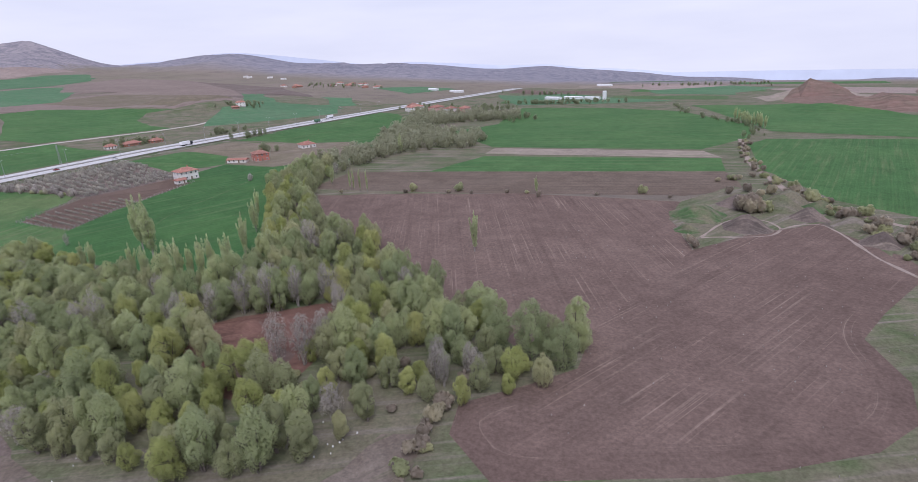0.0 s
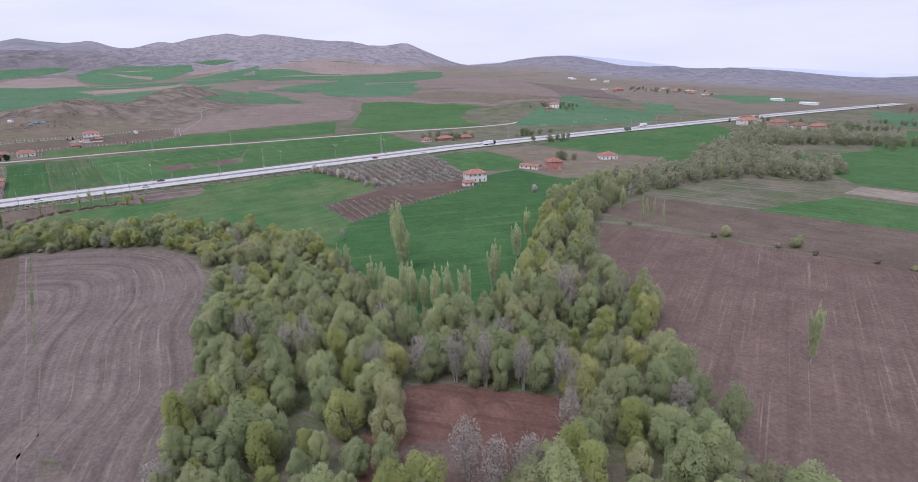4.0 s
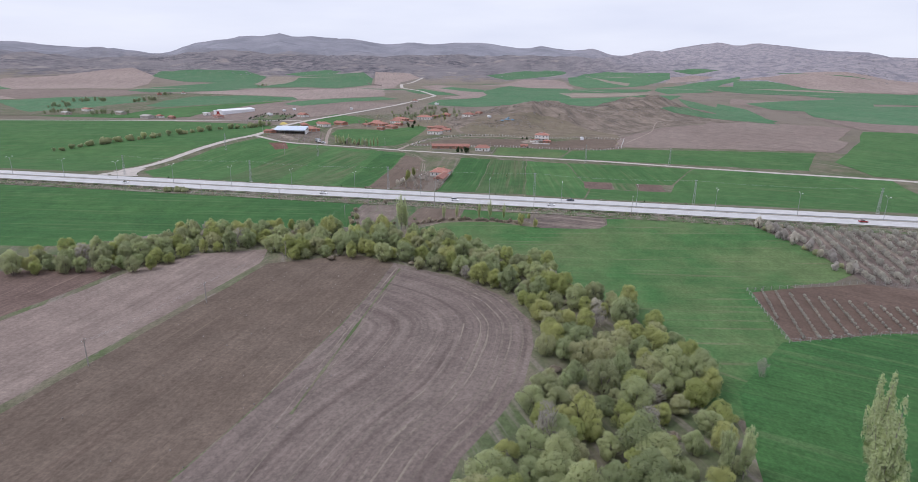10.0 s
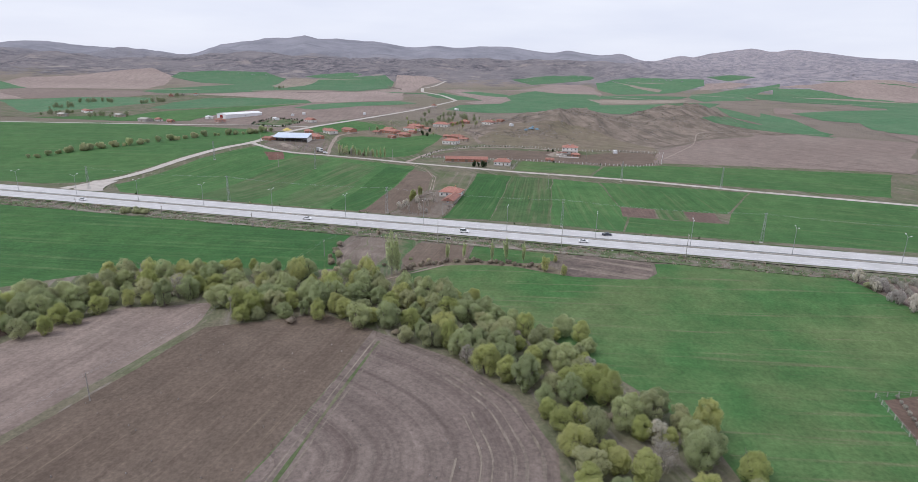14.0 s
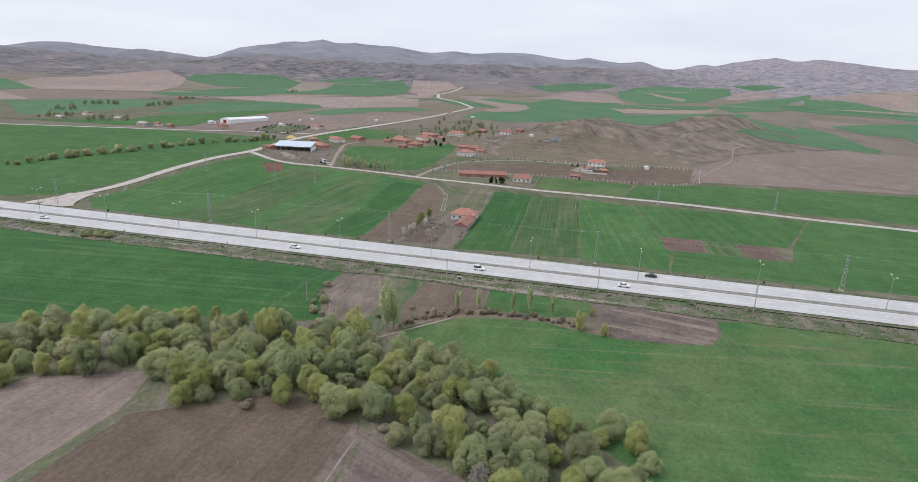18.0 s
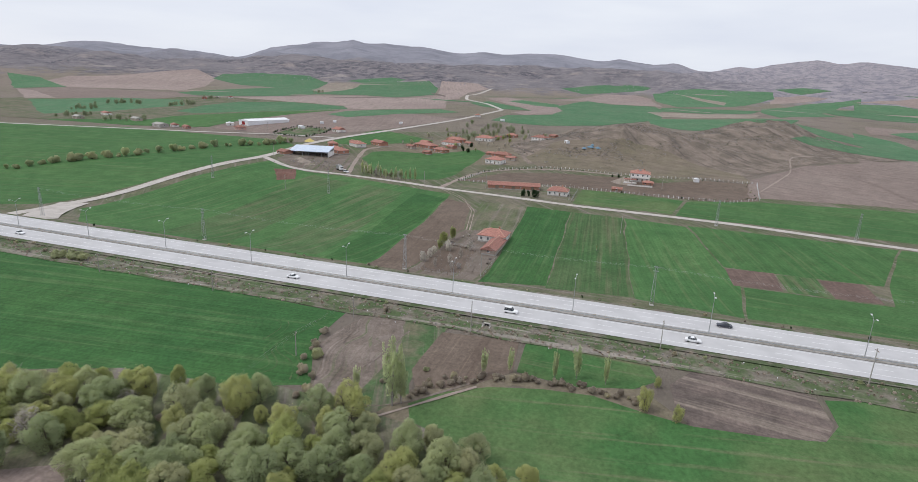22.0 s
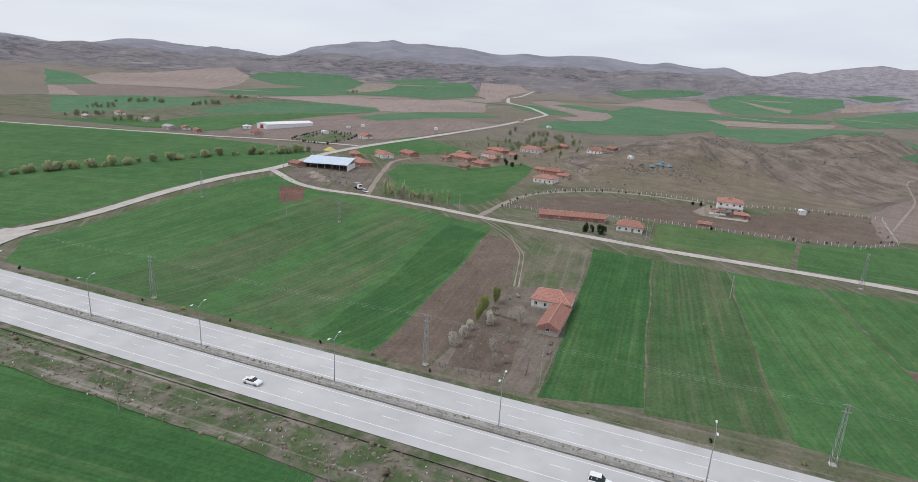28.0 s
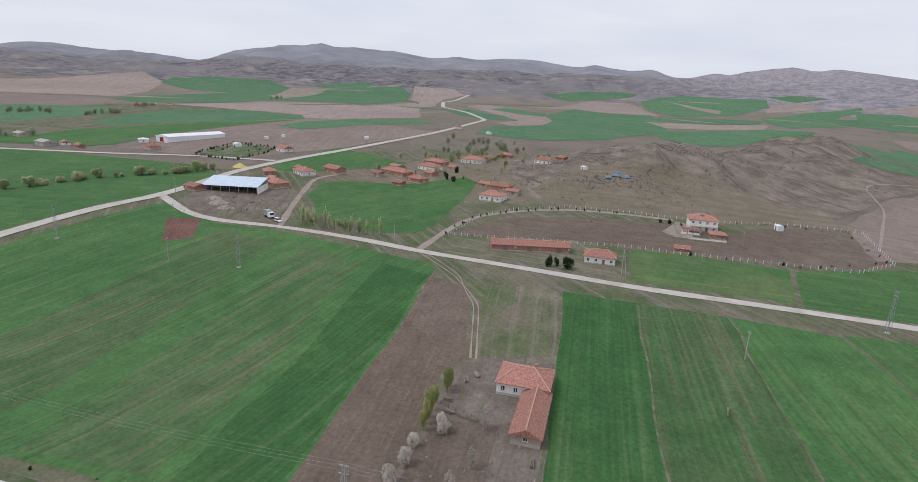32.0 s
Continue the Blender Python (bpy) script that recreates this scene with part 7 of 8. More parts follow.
parked(truck("small white tipper lorry parked on bare earth", CAR_WHITE, 6.0, STEEL), -603, -146, 60, ground(-603, -146) + 0.15)

def log_pile(x, y, turn, n=7, length=2.4):
    root = new("log_pile")
    root.matrix_world = pose(x, y, ground(x, y) + 0.14, 0, 0, turn)
    tagged(root, "untidy pile of weathered logs on bare earth", "log pile")
    for k in range(n):
        v, f = [], []
        row, i = (0, k) if k < n - 3 else (1, k - n + 3.5)
        limb(v, f, (-length / 2 + random.uniform(-0.3, 0.3), i * 0.3, 0.14 + row * 0.26), (length / 2 + random.uniform(-0.3, 0.3), i * 0.3 + random.uniform(-0.1, 0.1), 0.14 + row * 0.26), 0.14, 0.11, 6)
        raw_part("log", v, f, random.choice((WOOD, BARK_PALE, BARK)), root)


random.seed(9)
for x, y, turn in ((-481, -21.5, 70), (-480.6, -18.5, 60), (-479.8, -15.5, 75), (-496, -21.5, 20), (-499, -19.5, 35), (-486, -23, 80), (-469, -1.2, 5), (-463, -0.3, 0), (-617, -176, 20), (-624, -181, 60), (-621, -168, 10), (-609, -163, 40), (-634, -176, 80)):
    log_pile(x, y, turn)


def tarpaulin(x, y, turn, l, w, h):
    bm = bmesh.new()
    rows = [[bm.verts.new((l * (i / 6 - 0.5), w * (j / 5 - 0.5), h * math.sin(math.pi * i / 6) ** 0.5 * math.sin(math.pi * j / 5) ** 0.5 + random.uniform(0, 0.15))) for j in range(6)] for i in range(7)]
    for i in range(6):
        for j in range(5):
            bm.faces.new((rows[i][j], rows[i + 1][j], rows[i + 1][j + 1], rows[i][j + 1]))
    me = bpy.data.meshes.new("tarpaulin")
    bm.to_mesh(me), bm.free()
    me.materials.append(TARP)
    ob = new("tarpaulin", me)
    ob.matrix_world = pose(x, y, ground(x, y), 0, 0, turn)
    tagged(ob, "faded blue tarpaulin over a heap on the slope", "tarpaulin")


TARP = plain_mat("blue_tarpaulin", (0.12, 0.2, 0.27), (0.17, 0.26, 0.33), 0.6, 0.6)
for x, y, turn, l, w in ((-744, 8, 10, 5, 4), (-746, 13, 70, 6, 4), (-745, 19, 30, 5, 3.5), (-750, 14, 0, 4, 3)):
    tarpaulin(x, y, turn, l, w, 1.5)

# a culvert mouth under the embankment
culvert = new("culvert")
culvert.matrix_world = pose(-400.2, 16.5, ground(-400, 16.5) - 0.6, 0, 0, 90) @ Matrix.Diagonal((0.7, 0.8, 0.8, 1))
tagged(culvert, "small grey concrete culvert mouth under the road embankment", "culvert")
part("headwall", boxes((-1.4, -1.0, -0.4, 0.4, -1, 2.1), (1.0, 1.4, -0.4, 0.4, -1, 2.1), (-1.0, 1.0, -0.4, 0.4, 1.8, 2.1)), CONCRETE, culvert)
part("wing_wall", boxes((-1.8, -1.4, -2.0, 0.4, -1, 1.2)), CONCRETE, culvert)
part("wing_wall", boxes((1.4, 1.8, -2.0, 0.4, -1, 1.2)), CONCRETE, culvert)
# a near-black slab fills the mouth in place of the shade within
part("tunnel", boxes((-1.0, 1.0, 0.35, 0.5, -1, 1.8)), RUBBER, culvert, "black slab for the shade inside the culvert")


# ---- fences ----
def fence(label, pts, gap=3.0, height=1.5, wire=True, material=None):
    root = new("fence")
    tagged(root, label, "fence")
    shared, wv, wf, last = None, [], [], None
    for (x0, y0), (x1, y1) in zip(pts, pts[1:]):
        n = max(1, round(math.hypot(x1 - x0, y1 - y0) / gap))
        for k in range(n + 1 if (x1, y1) == pts[-1] else n):
            x, y = x0 + (x1 - x0) * k / n, y0 + (y1 - y0) * k / n
            z = ground(x, y)
            if shared is None:
                v, f = [], []
                limb(v, f, (0, 0, -0.4), (0, 0, height), 0.11, 0.09, 6)
                ob = raw_part("post", v, f, material or CONCRETE, root)
                shared = ob.data
            else:
                ob = new("post", shared)
                ob.parent = root
            ob.matrix_local = Matrix.Translation((x, y, z)) @ Euler((random.gauss(0, 0.05), random.gauss(0, 0.05), 0)).to_matrix().to_4x4()
            if wire and last:
                for h in (0.45, 0.9, 1.35):
                    limb(wv, wf, (last[0], last[1], last[2] + h), (x, y, z + h), 0.02, 0.02, 3)
            last = (x, y, z)
    if wire:
        raw_part("wire", wv, wf, STEEL, root)
    return root


VILLA_RING = [(-613, -60), (-650, -54), (-671, -40), (-687, -14), (-689, 18), (-684, 60), (-696, 98), (-695, 135), (-640, 128), (-623, 109), (-622, 50), (-624, 18), (-620, -8), (-616, -36), (-613, -60)]
fence("wire fence on pale posts round the villa's plot", VILLA_RING, 3.0, 1.7, True, SHEET_WHITE)
fence("concrete-post fence beside a low house", [(-616, 18), (-597, 18), (-583, 18)], 3.0, 1.8)
fence("wooden garden fence of the roadside farm", [(-441, -25), (-440, -14), (-440, -5)], 2.0, 1.2, True, WOOD)
fence("wooden fence along the farm's boundary", [(-472, 1.5), (-455, 2.2), (-440, 3.2)], 1.8, 1.3, True, WOOD)
fence("wooden fence across the farmyard", [(-484, -24), (-481, -16), (-476, -9)], 2.0, 1.2, True, WOOD)
fence("stake fence round the vineyard", [(-309, 145), (-327, 190), (-319, 244), (-295, 238), (-280, 176), (-268, 145), (-309, 145)], 3.2, 1.3)
PEN = [(-724, -287), (-732, -290), (-793, -303), (-788, -260), (-757, -248), (-716, -247), (-724, -287)]
fence("wire fence on posts round a planted enclosure", PEN, 3.0, 1.8)

# ---- vines, orchard, hedges and single trees ----
random.seed(21)


def vine(k):
    root = new("vine")
    tagged(root, "bare trained vine tied to a pale stake", "vine", "vines in rows")
    v, f = [], []
    limb(v, f, (0, 0, -0.2), (0, 0, 1.3), 0.05, 0.04, 5)
    raw_part("stake", v, f, CONCRETE, root)
    leafy_part("vine_stem", leaves(np.random.default_rng(k), [((0, 0, 0.7), (0.6, 0.35, 0.5))], 90, 0.24), BUD, root)
    return root


def row_places(corner, along, across, n_along, n_across):
    return [(corner[0] + along[0] * i + across[0] * j, corner[1] + along[1] * i + across[1] * j) for i in range(n_along) for j in range(n_across)]


VINE = proto(vine(3))
VINEYARD = [(-309, 147), (-326, 190), (-318, 243), (-296, 237), (-281, 176), (-269, 147)]
for x, y in row_places((-310, 150), (2.5, -0.3), (1.0, 4.2), 17, 11):
    if inside(VINEYARD, x, y):
        stand(VINE, x, y, random.uniform(0.85, 1.15), 1.0, 0.3 + random.uniform(-0.2, 0.2))
ORCHARD = [(-394, 173), (-395, 261), (-344, 254), (-319, 243), (-327, 192), (-350, 190)]
FRUIT = [proto(make_tree("fruit_tree", "small pruned fruit tree just coming into bud", 90 + k, 3.0, 2.8, BUD, 300, 0.26, "shrub", BARK_PALE, "fruit tree")) for k in range(2)]
for x, y in row_places((-394, 174), (3.4, -0.2), (0.3, 5.6), 24, 16):
    if inside(ORCHARD, x, y) and random.random() < 0.96:
        stand(random.choice(FRUIT), x + random.gauss(0, 0.2), y + random.gauss(0, 0.2), random.uniform(0.75, 1.15))


def along(pts, gap, kinds, size=(0.8, 1.2), jitter=1.0, tall=(0.9, 1.1)):
    for (x0, y0), (x1, y1) in zip(pts, pts[1:]):
        n = max(1, round(math.hypot(x1 - x0, y1 - y0) / gap))
        for k in range(n):
            t = (k + random.random()) / n
            stand(random.choice(kinds), x0 + (x1 - x0) * t + random.gauss(0, jitter), y0 + (y1 - y0) * t + random.gauss(0, jitter), random.uniform(*size), random.uniform(*tall))


BUSH = [SHRUBS[2], proto(make_tree("bush", "rounded pale green bush in a field hedge", 53, 2.8, 3.0, LEAF_WILLOW, 900, 0.26, "shrub", category="bush"))]
along([(-514, -343), (-563, -304), (-600, -285), (-627, -278), (-650, -257), (-685, -237)], 5.6, BUSH, (0.9, 2.6), 1.8)
along([(-357, 9), (-366, 15.5), (-372, 24), (-373, 32), (-374.5, 44), (-374, 60)], 1.0, SHRUBS[:2] + [SHRUBS[0]], (0.25, 0.7), 0.8, (0.7, 1.2))
along([(-358, 3), (-366, 9), (-371, 17)], 3.0, SHRUBS, (0.3, 0.6), 1.5)
along([(-349, -12), (-362, -21), (-378, -24)], 3.0, SHRUBS[:2], (0.5, 1.0), 0.8)
along([(-396, 169), (-378, 176), (-352, 186), (-332, 190)], 3.5, BLOSSOMS + BLOSSOMS + SHRUBS[2:], (0.7, 1.1), 1.2)
along([(-50, 88), (-47, 74), (-43, 58), (-36, 40)], 2.6, SHRUBS, (0.8, 1.5), 2.0)
along([(8, 470), (12, 374), (30, 292), (60, 256), (120, 234)], 4.5, SHRUBS, (0.6, 1.3), 2.6)
along([(-5, 320), (12, 330)], 4.0, SHRUBS, (1.0, 1.6), 3.0)
along([(-196, 238), (-150, 251.5), (-91, 266.5), (-17, 276)], 24.0, SHRUBS, (0.5, 1.0), 0.8)
along([(40, 280), (60, 215), (64, 160), (55, 130), (48, 105)], 4.5, SHRUBS, (0.8, 1.5), 3.0)
along([(-404, -300), (-403, 160)], 14.0, SHRUBS + [SHRUBS[0]], (0.25, 0.55), 1.6)
along([(-395, -147), (-397, -137)], 4.0, [SHRUBS[2]], (1.0, 1.5))
along([(-435, -180), (-437, -60), (-436, 10), (-437, 150)], 12.0, SHRUBS + PINES[:1], (0.2, 0.45), 0.8)
along([(-615, -62), (-648, -56), (-669, -40), (-684, -12), (-686, 20)], 7.0, PINES[:1], (0.3, 0.5), 0.5)
along([(-676, 34), (-673, 44)], 3.0, PINES, (0.5, 0.8), 1.0)
along([(-690, 70), (-694, 128), (-642, 126), (-622, 90), (-622, 40)], 9.0, PINES[:1] + SHRUBS[:1], (0.25, 0.5), 0.6)
along(PEN, 4.2, PINES[:1], (0.45, 0.75), 0.5)
along([(-745, -284), (-785, -292), (-782, -266), (-752, -258)], 5.0, PINES[:1] + SHRUBS[:1], (0.35, 0.6), 2.5)
along([(-606, -132), (-601, -112), (-598, -88)], 1.9, POPLARS + BARES[:1], (0.42, 0.62), 1.6, (0.95, 1.25))
along([(-610, -128), (-606, -108)], 5.0, PINES + SHRUBS, (0.8, 1.2), 1.5)
for x, y, h in ((-473, -24.6, 5.0), (-475.5, -24.8, 6.5), (-478, -25, 7.0), (-481, -25.1, 6.2), (-484, -25.2, 5.0), (-489.5, -24.2, 6.8), (-492, -24, 5.4)):
    stand(WITHY, x, y, h / 15 * 1.35, 0.75)
for x, y, s in ((-473.5, -20.5, 0.95), (-461, -24.5, 0.8), (-455, -25, 0.85), (-467, -24.8, 0.7), (-452, -9, 0.5), (-262, 251, 0.9), (-300, 78, 1.2), (-276, 92, 1.2)):
    stand(random.choice(BLOSSOMS), x, y, s)
for x, y, s in ((-464, -12, 0.42), (-456, -14, 0.4), (-450, -18, 0.36), (-449, -11, 0.34), (-478, -12, 0.5), (-246, 131, 0.45), (-96, 92, 1.1), (-88, 97, 0.9), (-55, 98, 0.8), (-46, 100, 0.8)):
    stand(random.choice(BARES), x, y, s, 1.15)
for x, y, s in ((-585, -11, 1.3), (-585.5, -4, 1.5), (-587, -8, 1.0), (-739, -98, 1.5), (-733, -92, 1.2), (-765, -98, 1.3)):
    stand(random.choice(PINES), x, y, s, 1.1)
for x, y, s in ((-371, 61, 0.6), (-369, 68, 0.42), (-382, 64, 0.3)):
    stand(ALDERS[2], x, y, s)
for x, y, s in ((-398, -15, 0.6), (-366, -19, 0.9), (-127, 262, 1.6), (-150, 256, 1.5), (-83, 262, 1.0), (14, 262, 1.9), (17, 265, 1.7), (11, 260, 1.6), (-8, 208, 1.2), (36, 286, 1.6), (52, 232, 1.4)):
    stand(random.choice(SHRUBS), x, y, s, 1.3)
for x, y, s in ((7, 263, 2.6), (11, 266, 2.8), (9, 260, 2.3), (14, 262, 2.2), (30, 300, 1.6), (20, 296, 1.8), (10, 298, 1.6), (2, 292, 1.4), (15, 288, 1.5), (46, 262, 1.8), (55, 250, 2.0), (62, 240, 1.9), (58, 232, 1.7), (66, 226, 1.8), (50, 243, 1.4), (43, 262, 1.2), (-10, 214, 1.0)):
    stand(random.choice(SHRUBS[:2]), x, y, s, 1.1)
for x, y, s in ((68, 236, 1.9), (36, 290, 1.8), (52, 268, 1.8), (-36, 282, 1.4), (30, 312, 1.5), (23, 318, 1.4)):
    stand(SHRUBS[2], x, y, s, 1.25)
for x, y in ((-185.5, 247.4), (-183.5, 248), (-178, 246), (-173, 245.5)):
    stand(random.choice(POPLARS), x, y, 0.36, 2.3)
for x, y, h in ((-233, 262, 10), (-238, 268, 9), (-244, 262, 8), (-500, 40, 3)):
    stand(random.choice(POPLARS), x, y, h / 15)
for _ in range(52):
    x, y = random.uniform(-870, -735), random.uniform(-160, -35)
    stand(random.choice(SALLOWS + BARES + ALDERS[:1]), x, y, random.uniform(0.3, 0.55))

# far trees, joined
spots = []
for cx, cy, sx, sy, n in ((-610, 588, 30, 40, 26), (-352, 690, 60, 25, 44), (-300, 700, 40, 30, 30), (-820, 1080, 100, 90, 40), (-236, 600, 44, 34, 46), (-244, 800, 60, 10, 40), (-190, 835, 50, 12, 26), (-290, 1010, 60, 8, 20), (-60, 1330, 130, 60, 40),
                          (-922, -690, 22, 14, 16), (-924, -660, 8, 8, 5), (-952, -606, 24, 10, 14), (-1093, -678, 16, 10, 8), (-742, -560, 20, 14, 10), (-815, -636, 30, 12, 9), (-740, -490, 14, 20, 8), (-1403, -644, 14, 8, 8), (-330, 340, 8, 12, 5), (-400, 395, 8, 22, 10), (-455, 420, 6, 30, 10), (-900, -110, 70, 30, 30), (-480, 340, 10, 25, 18)):
    spots += [(random.gauss(cx, sx * 0.55), random.gauss(cy, sy * 0.55), random.uniform(0.35, 0.8), random.uniform(0.8, 1.2)) for _ in range(n)]
for a, b in zip([(-82, 830), (-55, 732), (-44, 674), (-10, 610), (8, 590), (20, 556)], [(-55, 732), (-44, 674), (-10, 610), (8, 590), (20, 556), (14, 480)]):
    for k in range(9):
        f = random.random()
        spots.append((a[0] + (b[0] - a[0]) * f + random.gauss(0, 4), a[1] + (b[1] - a[1]) * f, random.uniform(0.25, 0.6), random.uniform(0.8, 1.1)))
for k in range(12):
    stand(random.choice(POPLARS), 3 + 2 * k + random.uniform(-1, 1), 607 - 5.5 * k, random.uniform(0.7, 0.95))
joined("far_trees", "far olive and grey trees along fields and houses", "trees", FAR_KINDS, spots, LEAF_FAR)

# ---- earth mounds, stones, scrub and litter ----
def mound(x, y, r, h, label, material):
    v, f, n, m = [], [], 20, 7
    for i in range(m + 1):
        q = i / m
        for k in range(n):
            a = 2 * math.pi * k / n
            w = r * q * (1 + 0.22 * noise.noise(Vector((math.cos(a) * 1.7 + x, math.sin(a) * 1.7 + y, 0))))
            px, py = x + math.cos(a) * w, y + math.sin(a) * w
            bump = 0.18 * h * noise.noise(Vector((px / 1.6, py / 1.6, 2)))
            v.append((px, py, ground(px, py) - 0.15 + 0.4 * (1 - q) + h * math.cos(q * math.pi / 2) ** 2 + bump * (1 - q)))
    for i in range(m):
        for k in range(n):
            f.append((i * n + k, (i + 1) * n + k, (i + 1) * n + (k + 1) % n, i * n + (k + 1) % n))
    return tagged(mesh_object("earth_mound", v, f, material, [(p[0], p[1]) for p in v], True), label, "mound")


for x, y, r, h, mat in ((-9, 250, 13, 3.2, GRASS_GREEN), (9, 238, 10, 3.4, BURNT), (22, 272, 11, 3.6, GRASS_DRY), (7, 272, 11, 3.2, BURNT), (32, 259, 8, 2.8, BURNT), (27, 287, 9, 3.0, GRASS_DRY), (46, 252, 8, 2.4, GRASS_DRY), (52, 232, 8, 2.6, BURNT), (-12, 228, 6, 1.6, GRASS_GREEN), (38, 274, 8, 2.4, GRASS_GREEN)):
    mound(x, y, r, h * 1.5, "grassy grey-brown earth mound at the field edge", mat)
for x, y, r, h in ((-116, 103, 6, 1.6), (-110, 109, 4, 1.2), (-569, -168, 7, 0.9)):
    mound(x, y, r, h, "heap of red-brown soil", SOIL_RED)
mound(-697, -229, 5, 2.2, "yellow straw heap beside the road", plain_mat("straw", (0.62, 0.5, 0.17), (0.52, 0.42, 0.16), 0.6, 0.9, 0.05))
for x, y, r, h in ((-612, -180, 6, 1.5), (-606, -172, 5, 1.2), (-618, -188, 5, 1.0)):
    mound(x, y, r, h, "heap of ochre spoil in the farmyard", TAN)


def specks(name, label, category, spots_of, material, sides=5):
    """Many small stones or tufts as one object of kind stuff."""
    v, f = [], []
    for x, y, r, h in spots_of:
        o, z = len(v), ground(x, y)
        for k in range(sides):
            a = 2 * math.pi * k / sides + x
            w = r * random.uniform(0.7, 1.2)
            v.append((x + math.cos(a) * w, y + math.sin(a) * w, z + 0.05))
        for k in range(sides):
            a = 2 * math.pi * k / sides + y
            w = r * random.uniform(0.45, 0.8)
            v.append((x + math.cos(a) * w, y + math.sin(a) * w, z + 0.25 + h * random.uniform(0.5, 0.8)))
        v.append((x, y, z + 0.25 + h))
        for k in range(sides):
            f += [(o + k, o + (k + 1) % sides, o + sides + (k + 1) % sides, o + sides + k), (o + sides + k, o + sides + (k + 1) % sides, o + 2 * sides)]
    return tagged(mesh_object(name, v, f, material), label, category, kind="stuff")


random.seed(77)
ROCK = plain_mat("grey_rock", (0.3, 0.27, 0.25), (0.2, 0.18, 0.17), 0.6, 0.95, 0.05)
SCRUB = plain_mat("thorn_scrub", (0.1, 0.095, 0.07), (0.14, 0.125, 0.095), 0.5, 0.95, 0.1)
specks("verge_stones", "pale stones and litter on the road verge", "stones", [(random.uniform(-405, -394), random.uniform(-260, 200), random.uniform(0.1, 0.45), random.uniform(0.1, 0.35)) for _ in range(900)], ROCK)
specks("verge_litter", "white litter on the road verge", "litter", [(random.uniform(-405, -392), random.uniform(-200, 150), random.uniform(0.1, 0.22), 0.15) for _ in range(70)] + [(random.gauss(-66, 4), random.gauss(70, 4), random.uniform(0.1, 0.22), 0.1) for _ in range(16)] + [(random.uniform(-130, -60), random.uniform(40, 50), 0.12, 0.05) for _ in range(10)], SHEET_WHITE)
specks("verge_tufts", "dry weeds on the embankment", "weeds", [(random.uniform(-405, -393), random.uniform(-300, 260), random.uniform(0.2, 0.7), random.uniform(0.2, 0.6)) for _ in range(900)], BRAMBLE)
specks("median_tufts", "low weeds in the road median", "weeds", [(random.uniform(-421.2, -419.8), random.uniform(-300, 300), random.uniform(0.15, 0.35), 0.5 + random.uniform(0.1, 0.3)) for _ in range(420)], BRAMBLE)
knoll_spots = []
for _ in range(14000):
    hx, hy, h, sx, sy = random.choice(KNOLLS[:4])
    x, y = random.gauss(hx, sx * 0.55), random.gauss(hy, sy * 0.55)
    if noise.noise(Vector((x / 22, y / 22, 7))) + 0.6 * noise.noise(Vector((x / 6, y / 6, 2))) > 0.1:
        knoll_spots.append((x, y, random.uniform(0.2, 0.75), random.uniform(0.15, 0.6)))
specks("knoll_scrub", "dark thorn scrub on the knolls", "scrub", knoll_spots[:2200], SCRUB)
specks("knoll_rocks", "grey rock outcrops on the knolls", "rocks", [(x + 3, y - 2, r * 1.1, h) for x, y, r, h in knoll_spots[2200:5200]], ROCK)
hill_spots = []
while len(hill_spots) < 3000:
    b, r = radians(random.uniform(30, 150)), random.uniform(1750, 3500)
    x, y = -200 - r * math.sin(b), 50 + r * math.cos(b)
    if ground(x, y) > 62 and noise.noise(Vector((x / 160, y / 160, 3))) > -0.15:
        hill_spots.append((x, y, random.uniform(1.5, 3.4), random.uniform(0.8, 2.2)))
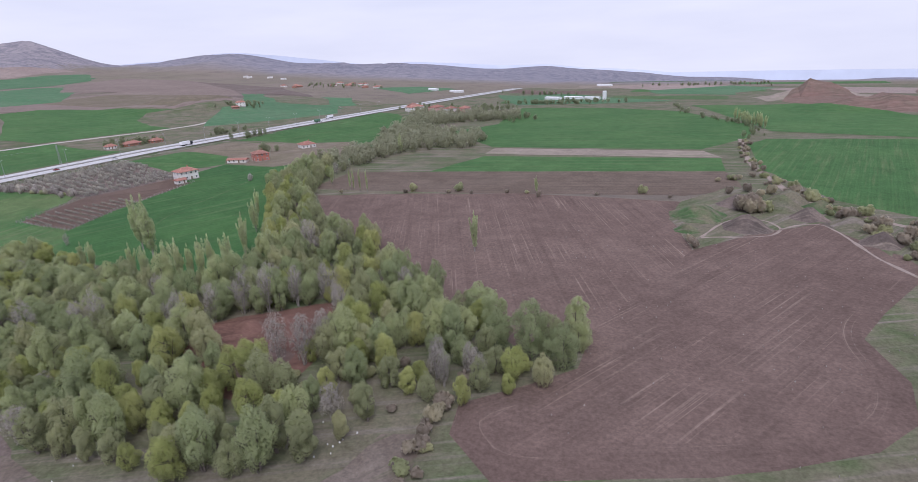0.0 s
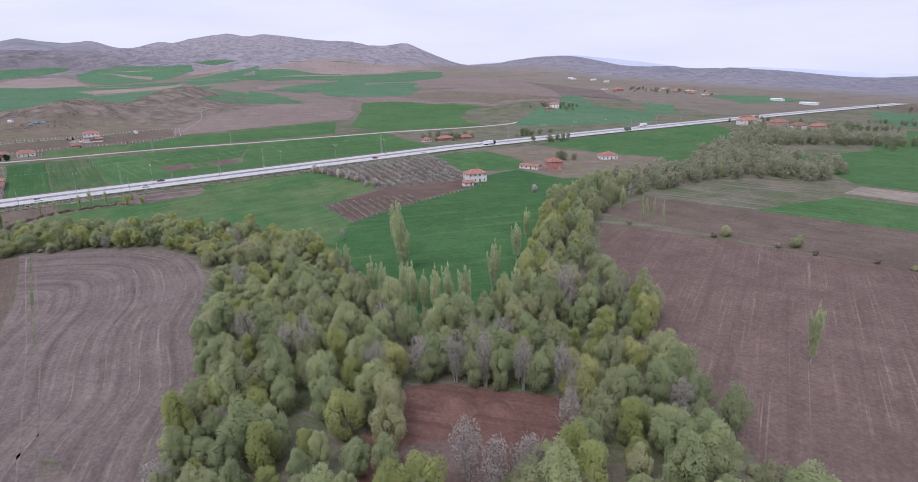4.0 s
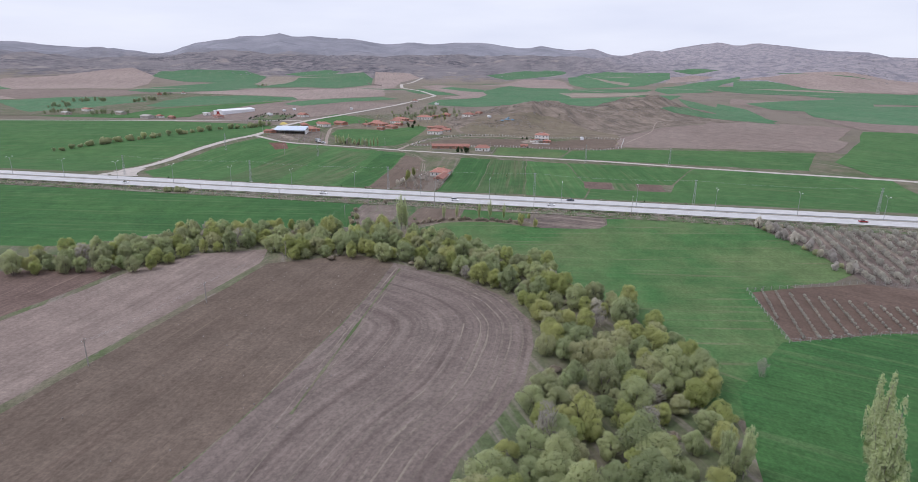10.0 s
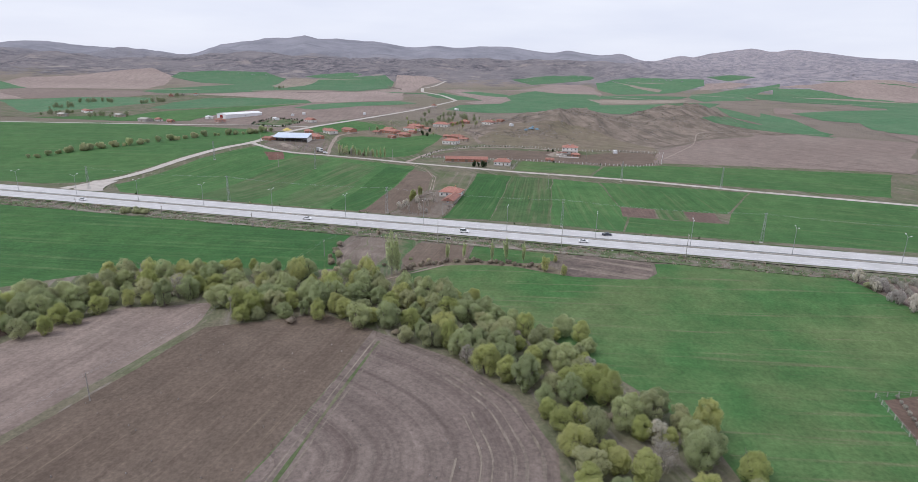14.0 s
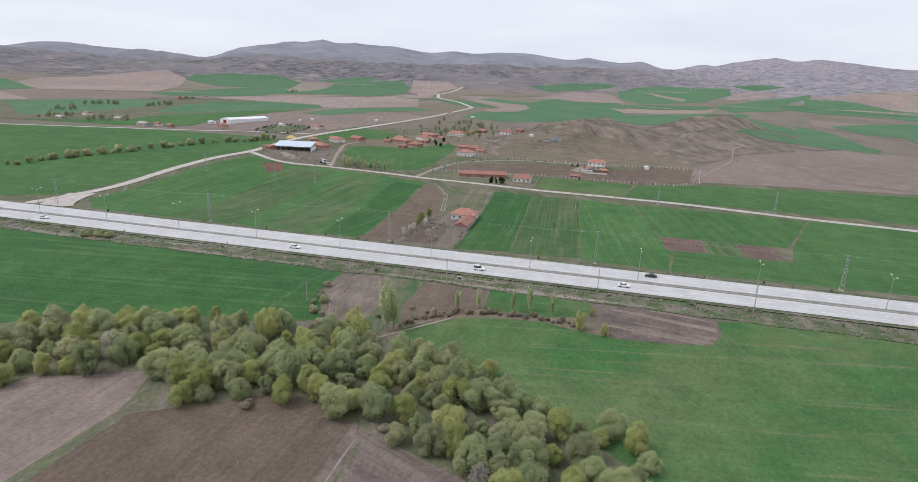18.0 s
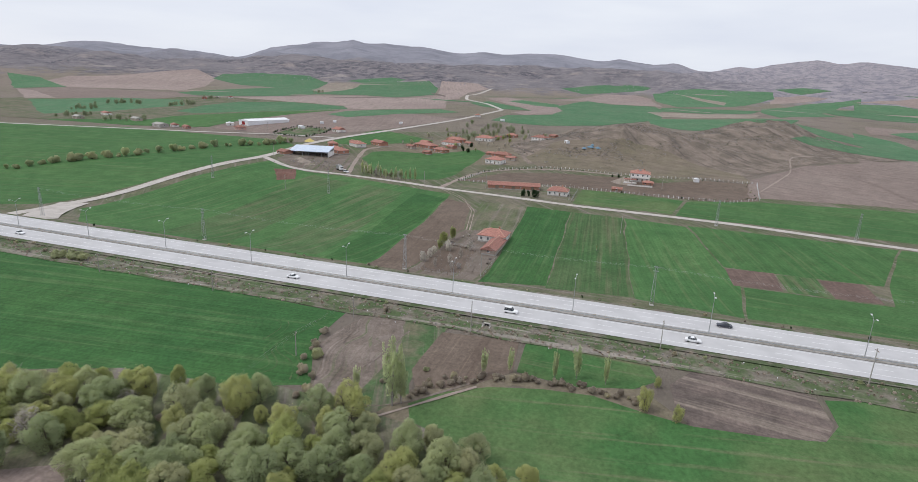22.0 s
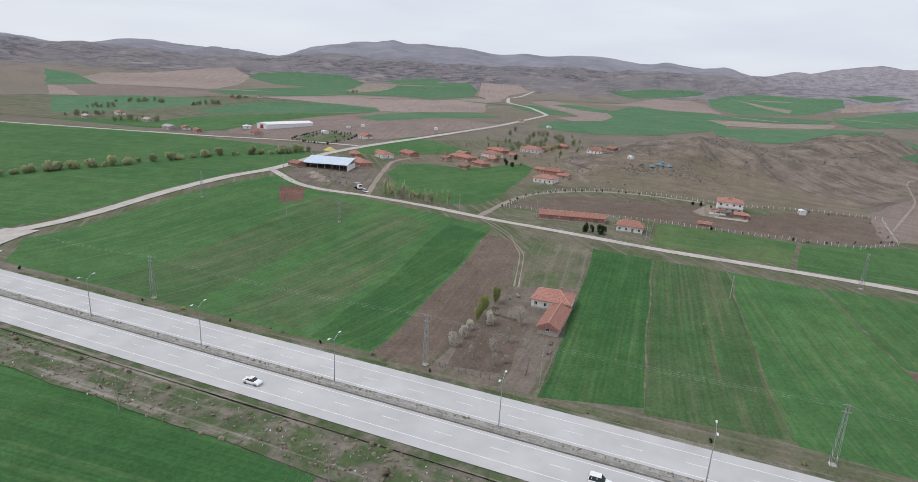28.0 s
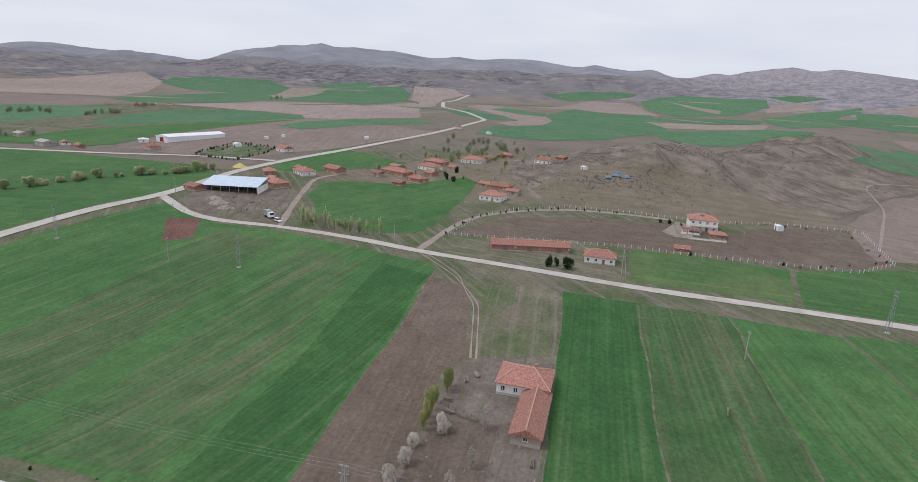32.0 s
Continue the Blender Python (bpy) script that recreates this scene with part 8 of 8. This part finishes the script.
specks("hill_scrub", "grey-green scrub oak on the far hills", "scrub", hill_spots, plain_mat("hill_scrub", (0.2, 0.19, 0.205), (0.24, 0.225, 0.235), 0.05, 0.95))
specks("yard_litter", "scattered farmyard clutter and rubble", "clutter", [(random.uniform(-512, -440), random.uniform(-23, -2), random.uniform(0.1, 0.4), random.uniform(0.1, 0.4)) for _ in range(160)] + [(random.gauss(-612, 10), random.gauss(-172, 12), random.uniform(0.2, 0.7), random.uniform(0.2, 0.6)) for _ in range(160)], ROCK)
specks("field_stones", "pale stones on ploughed soil", "stones", [(random.uniform(-300, -120), random.uniform(-30, 60), random.uniform(0.08, 0.2), 0.15) for _ in range(160)] + [(random.uniform(-60, 50), random.uniform(90, 220), random.uniform(0.08, 0.2), 0.15) for _ in range(160)], ROCK)

# ---- the farthest blue range, behind all hills ----
def range_height(b):
    n = noise.fractal(Vector((b / 9, 3.3, 0)), 0.9, 2.0, 4)
    return ridge_degrees(b) + 0.12 + 0.1 * n


# pale blue base and a weak emission stand in for haze over the range
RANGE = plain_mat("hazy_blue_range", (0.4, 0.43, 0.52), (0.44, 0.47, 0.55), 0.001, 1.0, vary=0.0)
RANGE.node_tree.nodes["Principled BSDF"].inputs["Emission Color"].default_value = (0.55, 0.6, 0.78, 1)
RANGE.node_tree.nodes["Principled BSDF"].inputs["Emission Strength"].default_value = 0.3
rv, rf = [], []
for k in range(241):
    b = -30 + 84 * k / 240
    for r, up in ((4300, -9.0), (4420, -3.0), (4480, None)):
        z = 68 + r * math.tan(radians(range_height(b) if up is None else up))
        rv.append((-200 - r * math.sin(radians(b)), 50 + r * math.cos(radians(b)), z))
    if k:
        o = 3 * k
        rf += [(o - 3, o, o + 1, o - 2), (o - 2, o + 1, o + 2, o - 1)]
tagged(mesh_object("backdrop_range", rv, rf, RANGE, smooth_faces=True), "farthest mountain range, hazed blue with a faint added glow", "mountains", kind="structure")

# the pieces that were copied from are taken away again
for ob in AWAY + FAR_KINDS:
    for o in (*ob.children_recursive, ob):
        bpy.data.objects.remove(o)
